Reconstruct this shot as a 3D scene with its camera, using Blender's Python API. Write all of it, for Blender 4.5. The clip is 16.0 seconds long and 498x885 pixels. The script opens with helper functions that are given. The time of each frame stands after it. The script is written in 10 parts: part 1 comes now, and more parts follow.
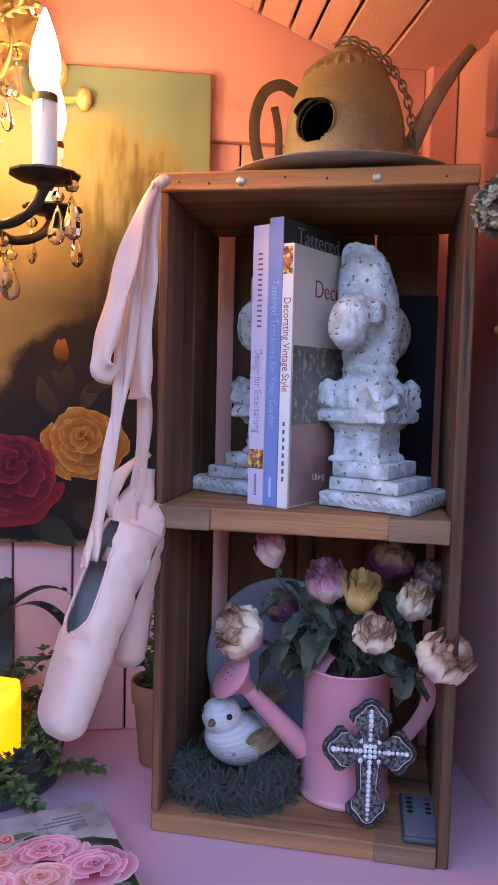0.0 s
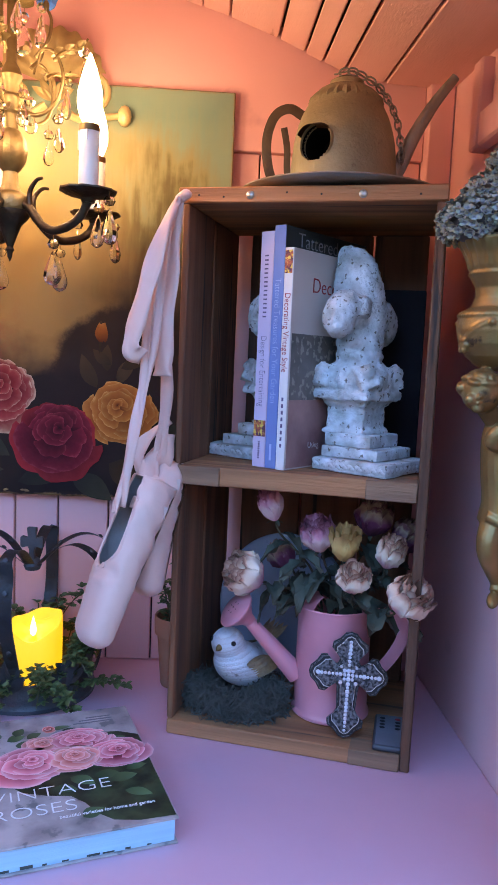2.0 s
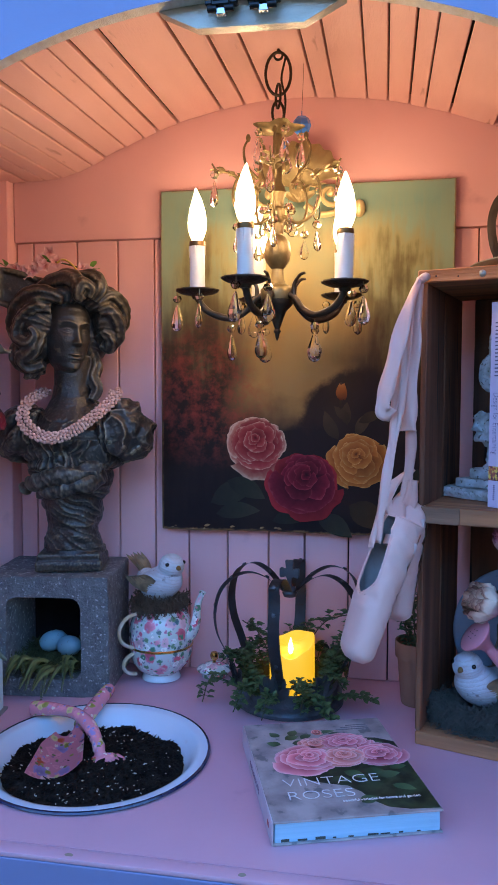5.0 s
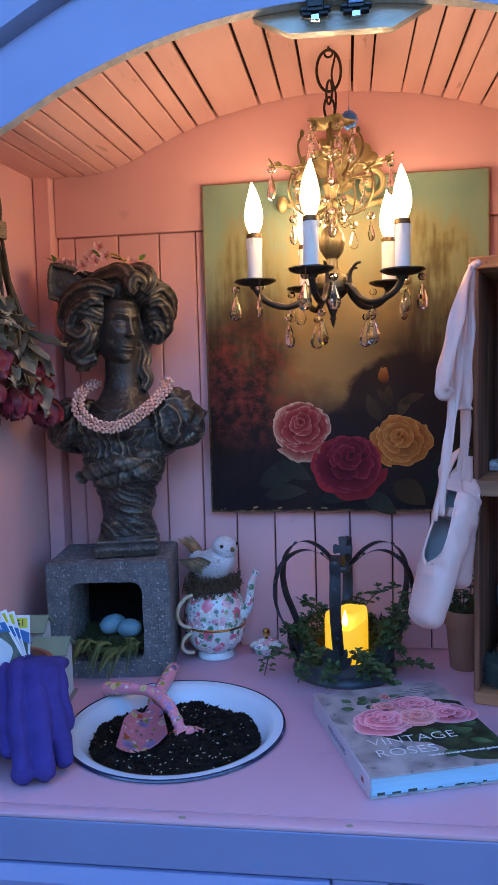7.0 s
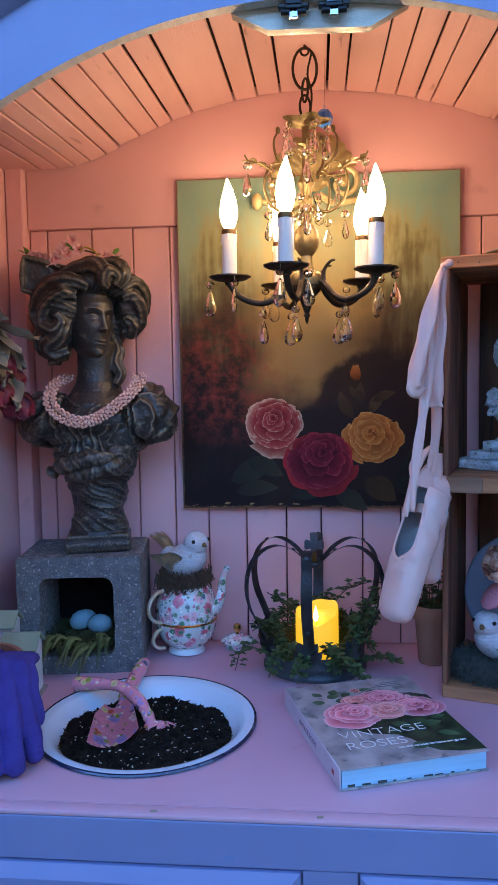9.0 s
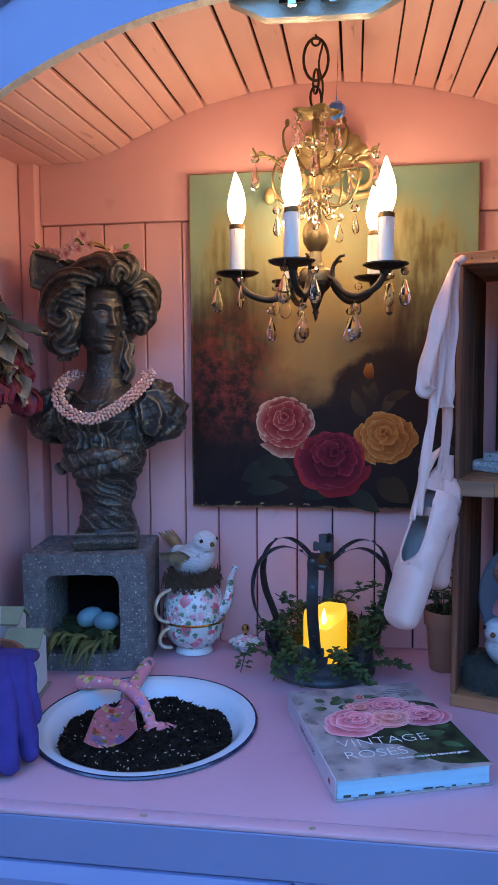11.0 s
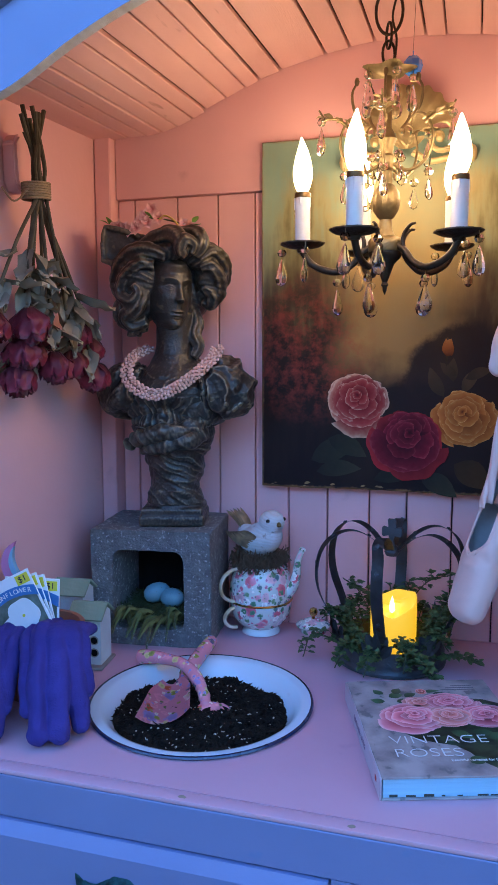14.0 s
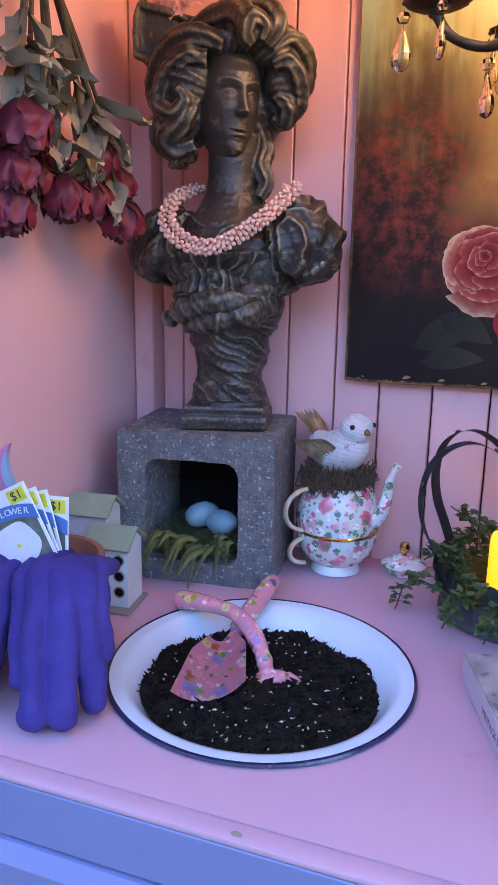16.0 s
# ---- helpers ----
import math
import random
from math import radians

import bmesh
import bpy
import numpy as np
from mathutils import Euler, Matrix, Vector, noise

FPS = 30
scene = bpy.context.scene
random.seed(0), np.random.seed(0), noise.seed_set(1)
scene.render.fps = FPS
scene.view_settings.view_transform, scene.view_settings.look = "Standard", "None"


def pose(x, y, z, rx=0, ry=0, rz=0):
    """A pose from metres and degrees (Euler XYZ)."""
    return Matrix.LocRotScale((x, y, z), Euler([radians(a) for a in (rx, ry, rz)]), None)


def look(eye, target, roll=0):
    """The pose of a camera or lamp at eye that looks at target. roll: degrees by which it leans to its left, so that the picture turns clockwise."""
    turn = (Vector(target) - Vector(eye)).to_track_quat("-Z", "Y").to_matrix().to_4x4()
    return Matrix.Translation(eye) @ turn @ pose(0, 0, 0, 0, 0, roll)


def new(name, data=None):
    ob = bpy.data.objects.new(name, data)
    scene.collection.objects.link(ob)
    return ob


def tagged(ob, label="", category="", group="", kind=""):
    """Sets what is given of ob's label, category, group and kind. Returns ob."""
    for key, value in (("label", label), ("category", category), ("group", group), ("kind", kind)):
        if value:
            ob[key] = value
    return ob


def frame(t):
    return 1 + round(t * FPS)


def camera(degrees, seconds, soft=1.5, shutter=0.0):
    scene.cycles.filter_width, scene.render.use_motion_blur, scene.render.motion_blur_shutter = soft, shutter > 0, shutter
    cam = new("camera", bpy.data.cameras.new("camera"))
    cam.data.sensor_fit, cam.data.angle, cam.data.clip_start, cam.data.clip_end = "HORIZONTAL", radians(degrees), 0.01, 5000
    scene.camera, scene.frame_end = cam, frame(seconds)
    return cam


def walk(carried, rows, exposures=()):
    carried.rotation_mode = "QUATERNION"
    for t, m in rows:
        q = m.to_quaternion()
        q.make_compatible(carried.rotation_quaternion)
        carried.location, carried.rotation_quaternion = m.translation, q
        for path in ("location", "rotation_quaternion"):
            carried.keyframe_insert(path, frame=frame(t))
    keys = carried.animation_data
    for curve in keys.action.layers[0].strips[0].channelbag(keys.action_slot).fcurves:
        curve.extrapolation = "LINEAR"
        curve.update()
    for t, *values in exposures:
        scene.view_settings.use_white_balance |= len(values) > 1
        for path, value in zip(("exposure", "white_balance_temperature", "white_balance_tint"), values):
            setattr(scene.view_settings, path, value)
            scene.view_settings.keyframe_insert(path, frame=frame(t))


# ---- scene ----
cam = camera(36.6, 16.0)
PATH = [
    (0, (0.0017, 0.0301, 1.3621), (0.2047, 1.7329, 1.2297), 1.4),
    (0.5, (0.0172, 0.043, 1.3699), (0.2528, 1.7415, 1.2323), 1.3),
    (1, (0.0387, 0.0112, 1.3819), (0.2623, 1.7097, 1.2228), 1.1),
    (1.5, (0.0318, -0.0722, 1.3871), (0.178, 1.6331, 1.2168), 2.8),
    (2, (0.0335, -0.1238, 1.3682), (0.1359, 1.5833, 1.1815), 2.5),
    (2.5, (0.0009, -0.166, 1.3673), (0.1281, 1.5385, 1.1729), 0.3),
    (3, (-0.0396, -0.2193, 1.375), (0.1006, 1.4852, 1.1953), -1),
    (3.5, (-0.0697, -0.2503, 1.3725), (0.0103, 1.4611, 1.2254), -1.5),
    (4, (-0.0843, -0.2692, 1.3931), (-0.1522, 1.4457, 1.283), -1.4),
    (4.5, (-0.0516, -0.2933, 1.4051), (-0.215, 1.4164, 1.3123), -0.6),
    (5, (-0.0507, -0.2898, 1.3965), (-0.3543, 1.3992, 1.2847), 0.1),
    (5.2, (-0.0464, -0.2958, 1.3931), (-0.3887, 1.3855, 1.2693), 0.3),
    (7.3, (-0.1969, -0.3681, 1.3974), (-0.4042, 1.333, 1.2564), -1.6),
    (7.5, (-0.1987, -0.3715, 1.4), (-0.3939, 1.3313, 1.2589), -1.5),
    (8, (-0.2004, -0.3801, 1.4034), (-0.3707, 1.3253, 1.2581), -1.2),
    (8.5, (-0.1944, -0.3775, 1.3965), (-0.3535, 1.3287, 1.2521), -0.9),
    (9, (-0.1901, -0.3664, 1.3922), (-0.3492, 1.3399, 1.246), -0.9),
    (11.3, (-0.135, -0.3345, 1.3965), (-0.3793, 1.3605, 1.2374), -0.3),
    (11.5, (-0.1247, -0.3294, 1.4008), (-0.3715, 1.3648, 1.2366), -0.2),
    (12, (-0.0989, -0.3156, 1.4017), (-0.3904, 1.3717, 1.2357), 0.2),
    (12.5, (-0.0886, -0.3122, 1.4017), (-0.4309, 1.3657, 1.2366), 0.2),
    (13, (-0.0808, -0.3062, 1.4008), (-0.4747, 1.3588, 1.2297), 0.1),
    (13.5, (-0.08, -0.2933, 1.3974), (-0.5229, 1.3588, 1.2142), -0.1),
    (14, (-0.0826, -0.289, 1.3931), (-0.5685, 1.3485, 1.1876), -0.2),
    (14.5, (-0.098, -0.264, 1.3811), (-0.6063, 1.3614, 1.142), 0),
    (15, (-0.1625, -0.1686, 1.3621), (-0.6751, 1.4482, 1.0732), 0.4),
    (15.5, (-0.2262, -0.0808, 1.3475), (-0.7405, 1.5188, 0.9803), 1),
    (16, (-0.2176, 0.0086, 1.3131), (-0.786, 1.579, 0.902), 0.9),
]
EXPOSURES = [(0.0, 4.6, 9200, 37), (1.0, 4.7, 9000, 34), (1.5, 4.58, 8100, 31), (3.0, 4.25, 6900, 24), (4.0, 4.05, 6500, 21), (5.0, 3.98, 6350, 20), (9.0, 3.95, 6350, 20), (12.5, 3.97, 6100, 18), (14.5, 4.05, 6000, 18), (15.2, 4.35, 6800, 27), (16.0, 4.68, 7600, 33)]
walk(cam, [(t, look(eye, target, roll)) for t, eye, target, roll in PATH], EXPOSURES)

# ---- world and light ----
world = bpy.data.worlds.new("dusk_sky")
scene.world = world
world.use_nodes = True
wn = world.node_tree
wn.nodes.clear()
sky = wn.nodes.new("ShaderNodeTexSky")
sky.sky_type = "NISHITA"
sky.sun_disc = False
sky.sun_elevation = radians(6)
sky.sun_rotation = radians(20)
sky.ozone_density = 4.0
back = wn.nodes.new("ShaderNodeBackground")
back.inputs["Strength"].default_value = 0.15
wout = wn.nodes.new("ShaderNodeOutputWorld")
wn.links.new(sky.outputs[0], back.inputs[0])
wn.links.new(back.outputs[0], wout.inputs[0])
BULB_STRENGTH = 3.7
CANDLE_STRENGTH = 0.055

# ---- building helpers ----
def sharp(me, angle=38):
    for p in me.polygons:
        p.use_smooth = True
    me.set_sharp_from_angle(angle=radians(angle))


def mesh_of(name, bm, material, angle=38):
    me = bpy.data.meshes.new(name)
    bm.normal_update()
    bm.to_mesh(me)
    bm.free()
    for m in (material if isinstance(material, (list, tuple)) else [material]):
        me.materials.append(m)
    sharp(me, angle)
    return me


def part(name, bm, material, parent, label="", angle=38):
    """Links a bmesh as one mesh object under a thing or a part."""
    ob = new(name, mesh_of(name, bm, material, angle))
    ob.parent = parent
    if label:
        tagged(ob, label)
    return ob


def share(name, me, parent, m):
    """One more part on a mesh that others use."""
    ob = new(name, me)
    ob.parent = parent
    ob.matrix_basis = m
    return ob


def thing(name, m, label, category, group="", kind=""):
    ob = new(name)
    ob.empty_display_size = 0.02
    ob.matrix_basis = m
    return tagged(ob, label, category, group, kind)


def solo(name, bm, material, m, label, category, group="", kind="", angle=38):
    ob = new(name, mesh_of(name, bm, material, angle))
    ob.matrix_basis = m
    return tagged(ob, label, category, group, kind)


def box(bm, x0, x1, y0, y1, z0, z1, bevel=0.0, m=None, seg=1):
    vs = [bm.verts.new((x, y, z)) for z in (z0, z1) for x, y in ((x0, y0), (x1, y0), (x1, y1), (x0, y1))]
    fs = [bm.faces.new([vs[i] for i in q]) for q in ((3, 2, 1, 0), (4, 5, 6, 7), (0, 1, 5, 4), (1, 2, 6, 5), (2, 3, 7, 6), (3, 0, 4, 7))]
    geo = vs
    if bevel > 0:
        es = list({e for f in fs for e in f.edges})
        r = bmesh.ops.bevel(bm, geom=es, offset=bevel, segments=seg, affect="EDGES", profile=0.5)
        geo = list({v for f in r["faces"] for v in f.verts} | {v for v in vs if v.is_valid})
    if m is not None:
        bmesh.ops.transform(bm, matrix=m, verts=[v for v in geo if v.is_valid])
    return geo


def lathe(bm, profile, seg=32, m=None, wave=None, closed=False):
    """Turns (radius, z) pairs round z. wave(angle, k) scales the radius."""
    rings = []
    for k, (r, z) in enumerate(profile):
        if r < 1e-6:
            rings.append([bm.verts.new((0, 0, z))])
        else:
            ring = []
            for i in range(seg):
                a = 2 * math.pi * i / seg
                s = wave(a, k) if wave else 1.0
                ring.append(bm.verts.new((r * s * math.cos(a), r * s * math.sin(a), z)))
            rings.append(ring)
    pairs = list(zip(rings, rings[1:]))
    if closed:
        pairs.append((rings[-1], rings[0]))
    for a, b in pairs:
        if len(a) == 1 and len(b) == 1:
            continue
        for i in range(seg):
            j = (i + 1) % seg
            if len(a) == 1:
                bm.faces.new((a[0], b[j], b[i]))
            elif len(b) == 1:
                bm.faces.new((a[i], a[j], b[0]))
            else:
                bm.faces.new((a[i], a[j], b[j], b[i]))
    vs = [v for r in rings for v in r]
    if m is not None:
        bmesh.ops.transform(bm, matrix=m, verts=vs)
    return vs


def tube(bm, pts, radius, seg=8, caps=True, flat=None, up=None):
    """Sweeps a round (or, with flat, an oval or strip-like) section along pts. radius: a number or one for each point."""
    pts = [Vector(p) for p in pts]
    n = len(pts)
    rad = radius if isinstance(radius, (list, tuple)) else [radius] * n
    rings, side = [], None
    for i in range(n):
        d = (pts[min(i + 1, n - 1)] - pts[max(i - 1, 0)])
        d = d.normalized() if d.length > 1e-9 else Vector((0, 0, 1))
        if side is None:
            ref = Vector(up) if up is not None else (Vector((0, 0, 1)) if abs(d.z) < 0.9 else Vector((1, 0, 0)))
            side = ref.cross(d).normalized()
        else:
            side = (side - d * side.dot(d)).normalized()
        u = d.cross(side)
        ring = []
        for k in range(seg):
            a = 2 * math.pi * (k + 0.5) / seg
            ring.append(bm.verts.new(pts[i] + side * (math.cos(a) * rad[i]) + u * (math.sin(a) * rad[i] * (flat if flat else 1.0))))
        rings.append(ring)
    for a, b in zip(rings, rings[1:]):
        for k in range(seg):
            j = (k + 1) % seg
            bm.faces.new((a[k], a[j], b[j], b[k]))
    if caps:
        bm.faces.new(rings[0][::-1])
        bm.faces.new(rings[-1])
    return [v for r in rings for v in r]


def arc_pts(c, r, a0, a1, n, plane="xz", ry=None):
    out = []
    for i in range(n):
        a = radians(a0 + (a1 - a0) * i / (n - 1))
        u, v = r * math.cos(a), (ry if ry else r) * math.sin(a)
        out.append(Vector(c) + (Vector((u, 0, v)) if plane == "xz" else Vector((u, v, 0)) if plane == "xy" else Vector((0, u, v))))
    return out


def spline(ctrl, n=8):
    """A smooth line through control points."""
    c = [Vector(p) for p in ctrl]
    c = [2 * c[0] - c[1]] + c + [2 * c[-1] - c[-2]]
    out = []
    for i in range(1, len(c) - 2):
        for k in range(n):
            t = k / n
            p0, p1, p2, p3 = c[i - 1], c[i], c[i + 1], c[i + 2]
            out.append(0.5 * ((2 * p1) + (p2 - p0) * t + (2 * p0 - 5 * p1 + 4 * p2 - p3) * t * t + (3 * p1 - p0 - 3 * p2 + p3) * t ** 3))
    out.append(c[-2])
    return out


def ball(bm, c, r, sub=2, m=None):
    """An ellipsoid; r: a number or three radii; m: its turn."""
    r = (r, r, r) if isinstance(r, (int, float)) else r
    t = Matrix.Translation(c) @ (m if m is not None else Matrix.Identity(4)) @ Matrix.Diagonal((*r, 1))
    return bmesh.ops.create_icosphere(bm, subdivisions=sub, radius=1.0, matrix=t)["verts"]


def prism(bm, outline, y0, y1, m=None):
    """Extrudes an outline of (x, z) from y0 to y1."""
    a = [bm.verts.new((x, y0, z)) for x, z in outline]
    b = [bm.verts.new((x, y1, z)) for x, z in outline]
    n = len(a)
    bm.faces.new(a)
    bm.faces.new(b[::-1])
    for i in range(n):
        j = (i + 1) % n
        bm.faces.new((a[j], a[i], b[i], b[j]))
    if m is not None:
        bmesh.ops.transform(bm, matrix=m, verts=a + b)
    return a + b


def lay(x, y, z, turn):
    return pose(x, y, z, 0, 0, turn)


def patch(bm, grid, uvl=None):
    """A sheet from a grid of points; its uv runs 0..1 along the rows and columns."""
    vs = [[bm.verts.new(p) for p in row] for row in grid]
    h, w = len(vs), len(vs[0])
    uv = bm.loops.layers.uv.verify()
    for i in range(h - 1):
        for j in range(w - 1):
            f = bm.faces.new((vs[i][j], vs[i][j + 1], vs[i + 1][j + 1], vs[i + 1][j]))
            for l, (a, b) in zip(f.loops, ((i, j), (i, j + 1), (i + 1, j + 1), (i + 1, j))):
                l[uv].uv = (b / (w - 1), a / (h - 1))
    return [v for r in vs for v in r]


def letters(text, size, material, parent, m, name="lettering", depth=0.0003, align="CENTER", squeeze=1.0, thin=0.0):
    cu = bpy.data.curves.new(name, "FONT")
    cu.offset = -thin
    cu.body, cu.size, cu.extrude, cu.align_x, cu.align_y = text, size, depth, align, "CENTER"
    tmp = bpy.data.objects.new(name, cu)
    scene.collection.objects.link(tmp)
    me = bpy.data.meshes.new_from_object(tmp.evaluated_get(bpy.context.evaluated_depsgraph_get()))
    bpy.data.objects.remove(tmp)
    me.materials.clear()
    me.materials.append(material)
    ob = new(name, me)
    ob.parent = parent
    ob.matrix_basis = m @ Matrix.Diagonal((squeeze, 1, 1, 1))
    return ob


def rnd(a, b):
    return random.uniform(a, b)


# ---- materials ----
def links(nt, *pairs):
    for a, b in pairs:
        nt.links.new(a, b)


def surf(name, c1, c2=None, rough=0.5, metal=0.0, scale=12.0, fine=180.0, bump=0.15, spread=0.25, vary=0.0, sheen=0.0, coat=0.0, stretch=None, c3=None, spots=0.0, spot_scale=60.0, spec=0.5, sss=0.0):
    """A surface with patches between c1 and c2, spots of c3, fine relief and uneven gloss. vary: brightness from piece to piece."""
    mt = bpy.data.materials.new(name)
    mt.use_nodes = True
    nt = mt.node_tree
    b = nt.nodes["Principled BSDF"]
    tc = nt.nodes.new("ShaderNodeTexCoord")
    mp = nt.nodes.new("ShaderNodeMapping")
    mp.inputs["Scale"].default_value = stretch or (1, 1, 1)
    links(nt, (tc.outputs["Object"], mp.inputs["Vector"]))
    n1 = nt.nodes.new("ShaderNodeTexNoise")
    n1.inputs["Scale"].default_value, n1.inputs["Detail"].default_value = scale, 6
    n2 = nt.nodes.new("ShaderNodeTexNoise")
    n2.inputs["Scale"].default_value, n2.inputs["Detail"].default_value = fine, 4
    links(nt, (mp.outputs[0], n1.inputs["Vector"]), (mp.outputs[0], n2.inputs["Vector"]))
    rp = nt.nodes.new("ShaderNodeMapRange")
    rp.inputs["From Min"].default_value, rp.inputs["From Max"].default_value = 0.5 - spread, 0.5 + spread
    links(nt, (n1.outputs["Fac"], rp.inputs["Value"]))
    mx = nt.nodes.new("ShaderNodeMix")
    mx.data_type = "RGBA"
    c2 = c2 or tuple(v * 0.75 for v in c1)
    mx.inputs["A"].default_value, mx.inputs["B"].default_value = (*c1, 1), (*c2, 1)
    links(nt, (rp.outputs[0], mx.inputs["Factor"]))
    col = mx.outputs["Result"]
    if c3:
        n3 = nt.nodes.new("ShaderNodeTexNoise")
        n3.inputs["Scale"].default_value, n3.inputs["Detail"].default_value = spot_scale, 5
        links(nt, (mp.outputs[0], n3.inputs["Vector"]))
        r3 = nt.nodes.new("ShaderNodeMapRange")
        r3.inputs["From Min"].default_value, r3.inputs["From Max"].default_value = 0.72 - spots, 0.78 - spots
        links(nt, (n3.outputs["Fac"], r3.inputs["Value"]))
        m3 = nt.nodes.new("ShaderNodeMix")
        m3.data_type = "RGBA"
        m3.inputs["B"].default_value = (*c3, 1)
        links(nt, (r3.outputs[0], m3.inputs["Factor"]), (col, m3.inputs["A"]))
        col = m3.outputs["Result"]
    if vary:
        oi = nt.nodes.new("ShaderNodeObjectInfo")
        vr = nt.nodes.new("ShaderNodeMapRange")
        vr.inputs["To Min"].default_value, vr.inputs["To Max"].default_value = 1 - vary, 1 + vary
        hs = nt.nodes.new("ShaderNodeHueSaturation")
        links(nt, (oi.outputs["Random"], vr.inputs["Value"]), (vr.outputs[0], hs.inputs["Value"]), (col, hs.inputs["Color"]))
        col = hs.outputs[0]
    links(nt, (col, b.inputs["Base Color"]))
    rr = nt.nodes.new("ShaderNodeMapRange")
    rr.inputs["To Min"].default_value, rr.inputs["To Max"].default_value = max(rough - 0.12, 0.02), min(rough + 0.12, 1)
    links(nt, (n1.outputs["Fac"], rr.inputs["Value"]), (rr.outputs[0], b.inputs["Roughness"]))
    b.inputs["Metallic"].default_value = metal
    b.inputs["Specular IOR Level"].default_value = spec
    if sheen:
        b.inputs["Sheen Weight"].default_value = sheen
    if coat:
        b.inputs["Coat Weight"].default_value = coat
        b.inputs["Coat Roughness"].default_value = 0.1
    if sss:
        b.inputs["Subsurface Weight"].default_value = sss
        b.inputs["Subsurface Radius"].default_value = (0.01, 0.006, 0.003)
        b.inputs["Subsurface Scale"].default_value = 0.5
    if bump:
        bp = nt.nodes.new("ShaderNodeBump")
        bp.inputs["Strength"].default_value = bump
        bp.inputs["Distance"].default_value = 0.002
        links(nt, (n2.outputs["Fac"], bp.inputs["Height"]), (bp.outputs[0], b.inputs["Normal"]))
    return mt


def ramp_uv(name, stops, rough=0.7, axis="V", grain=0.25, sheen=0.0, scale=60, bump=0.3, vary=0.0):
    """Colour that runs along the uv of petals and leaves, broken by grain."""
    mt = bpy.data.materials.new(name)
    mt.use_nodes = True
    nt = mt.node_tree
    b = nt.nodes["Principled BSDF"]
    tc = nt.nodes.new("ShaderNodeTexCoord")
    sp = nt.nodes.new("ShaderNodeSeparateXYZ")
    nz = nt.nodes.new("ShaderNodeTexNoise")
    nz.inputs["Scale"].default_value, nz.inputs["Detail"].default_value = scale, 5
    ad = nt.nodes.new("ShaderNodeMath")
    ad.operation = "MULTIPLY_ADD"
    ad.inputs[1].default_value = grain
    sb = nt.nodes.new("ShaderNodeMath")
    sb.operation = "SUBTRACT"
    sb.inputs[1].default_value = grain / 2
    cr = nt.nodes.new("ShaderNodeValToRGB")
    while len(cr.color_ramp.elements) < len(stops):
        cr.color_ramp.elements.new(0.5)
    for e, (p, c) in zip(cr.color_ramp.elements, stops):
        e.position, e.color = p, (*c, 1)
    bp = nt.nodes.new("ShaderNodeBump")
    bp.inputs["Strength"].default_value, bp.inputs["Distance"].default_value = bump, 0.002
    links(nt, (tc.outputs["UV"], sp.inputs[0]), (tc.outputs["Object"], nz.inputs["Vector"]), (nz.outputs["Fac"], ad.inputs[0]), (sp.outputs[axis == "V" and 1 or 0], ad.inputs[2]),
          (ad.outputs[0], sb.inputs[0]), (sb.outputs[0], cr.inputs[0]), (cr.outputs[0], b.inputs["Base Color"]), (nz.outputs["Fac"], bp.inputs["Height"]), (bp.outputs[0], b.inputs["Normal"]))
    b.inputs["Roughness"].default_value = rough
    if sheen:
        b.inputs["Sheen Weight"].default_value = sheen
    if vary:
        oi, vr, hs = nt.nodes.new("ShaderNodeObjectInfo"), nt.nodes.new("ShaderNodeMapRange"), nt.nodes.new("ShaderNodeHueSaturation")
        vr.inputs["To Min"].default_value, vr.inputs["To Max"].default_value = 1 - vary, 1 + vary
        links(nt, (oi.outputs["Random"], vr.inputs["Value"]), (vr.outputs[0], hs.inputs["Value"]), (cr.outputs[0], hs.inputs["Color"]), (hs.outputs[0], b.inputs["Base Color"]))
    return mt


def wood(name, c1, c2, scale=9.0, axis=2, rough=0.75, bump=0.35, vary=0.12, dirt=None):
    """Grain that runs along one axis, with darker streaks and stains."""
    st = [26.0, 26.0, 26.0]
    st[axis] = 1.6
    mt = surf(name, c1, c2, rough, 0, scale / 6, 16, bump * 1.5, 0.15, vary, stretch=tuple(st), c3=dirt, spots=0.1, spot_scale=2.5)
    return mt


def glow(name, colour, strength):
    mt = bpy.data.materials.new(name)
    mt.use_nodes = True
    nt = mt.node_tree
    b = nt.nodes["Principled BSDF"]
    b.inputs["Base Color"].default_value = (0.9, 0.85, 0.75, 1)
    b.inputs["Emission Color"].default_value = (*colour, 1)
    b.inputs["Emission Strength"].default_value = strength
    return mt


def glass(name, colour=(1, 1, 1), rough=0.0, ior=1.55, clear=1.0):
    mt = bpy.data.materials.new(name)
    mt.use_nodes = True
    b = mt.node_tree.nodes["Principled BSDF"]
    b.inputs["Base Color"].default_value = (*colour, 1)
    b.inputs["Roughness"].default_value = rough
    b.inputs["IOR"].default_value = ior
    b.inputs["Transmission Weight"].default_value = clear
    return mt


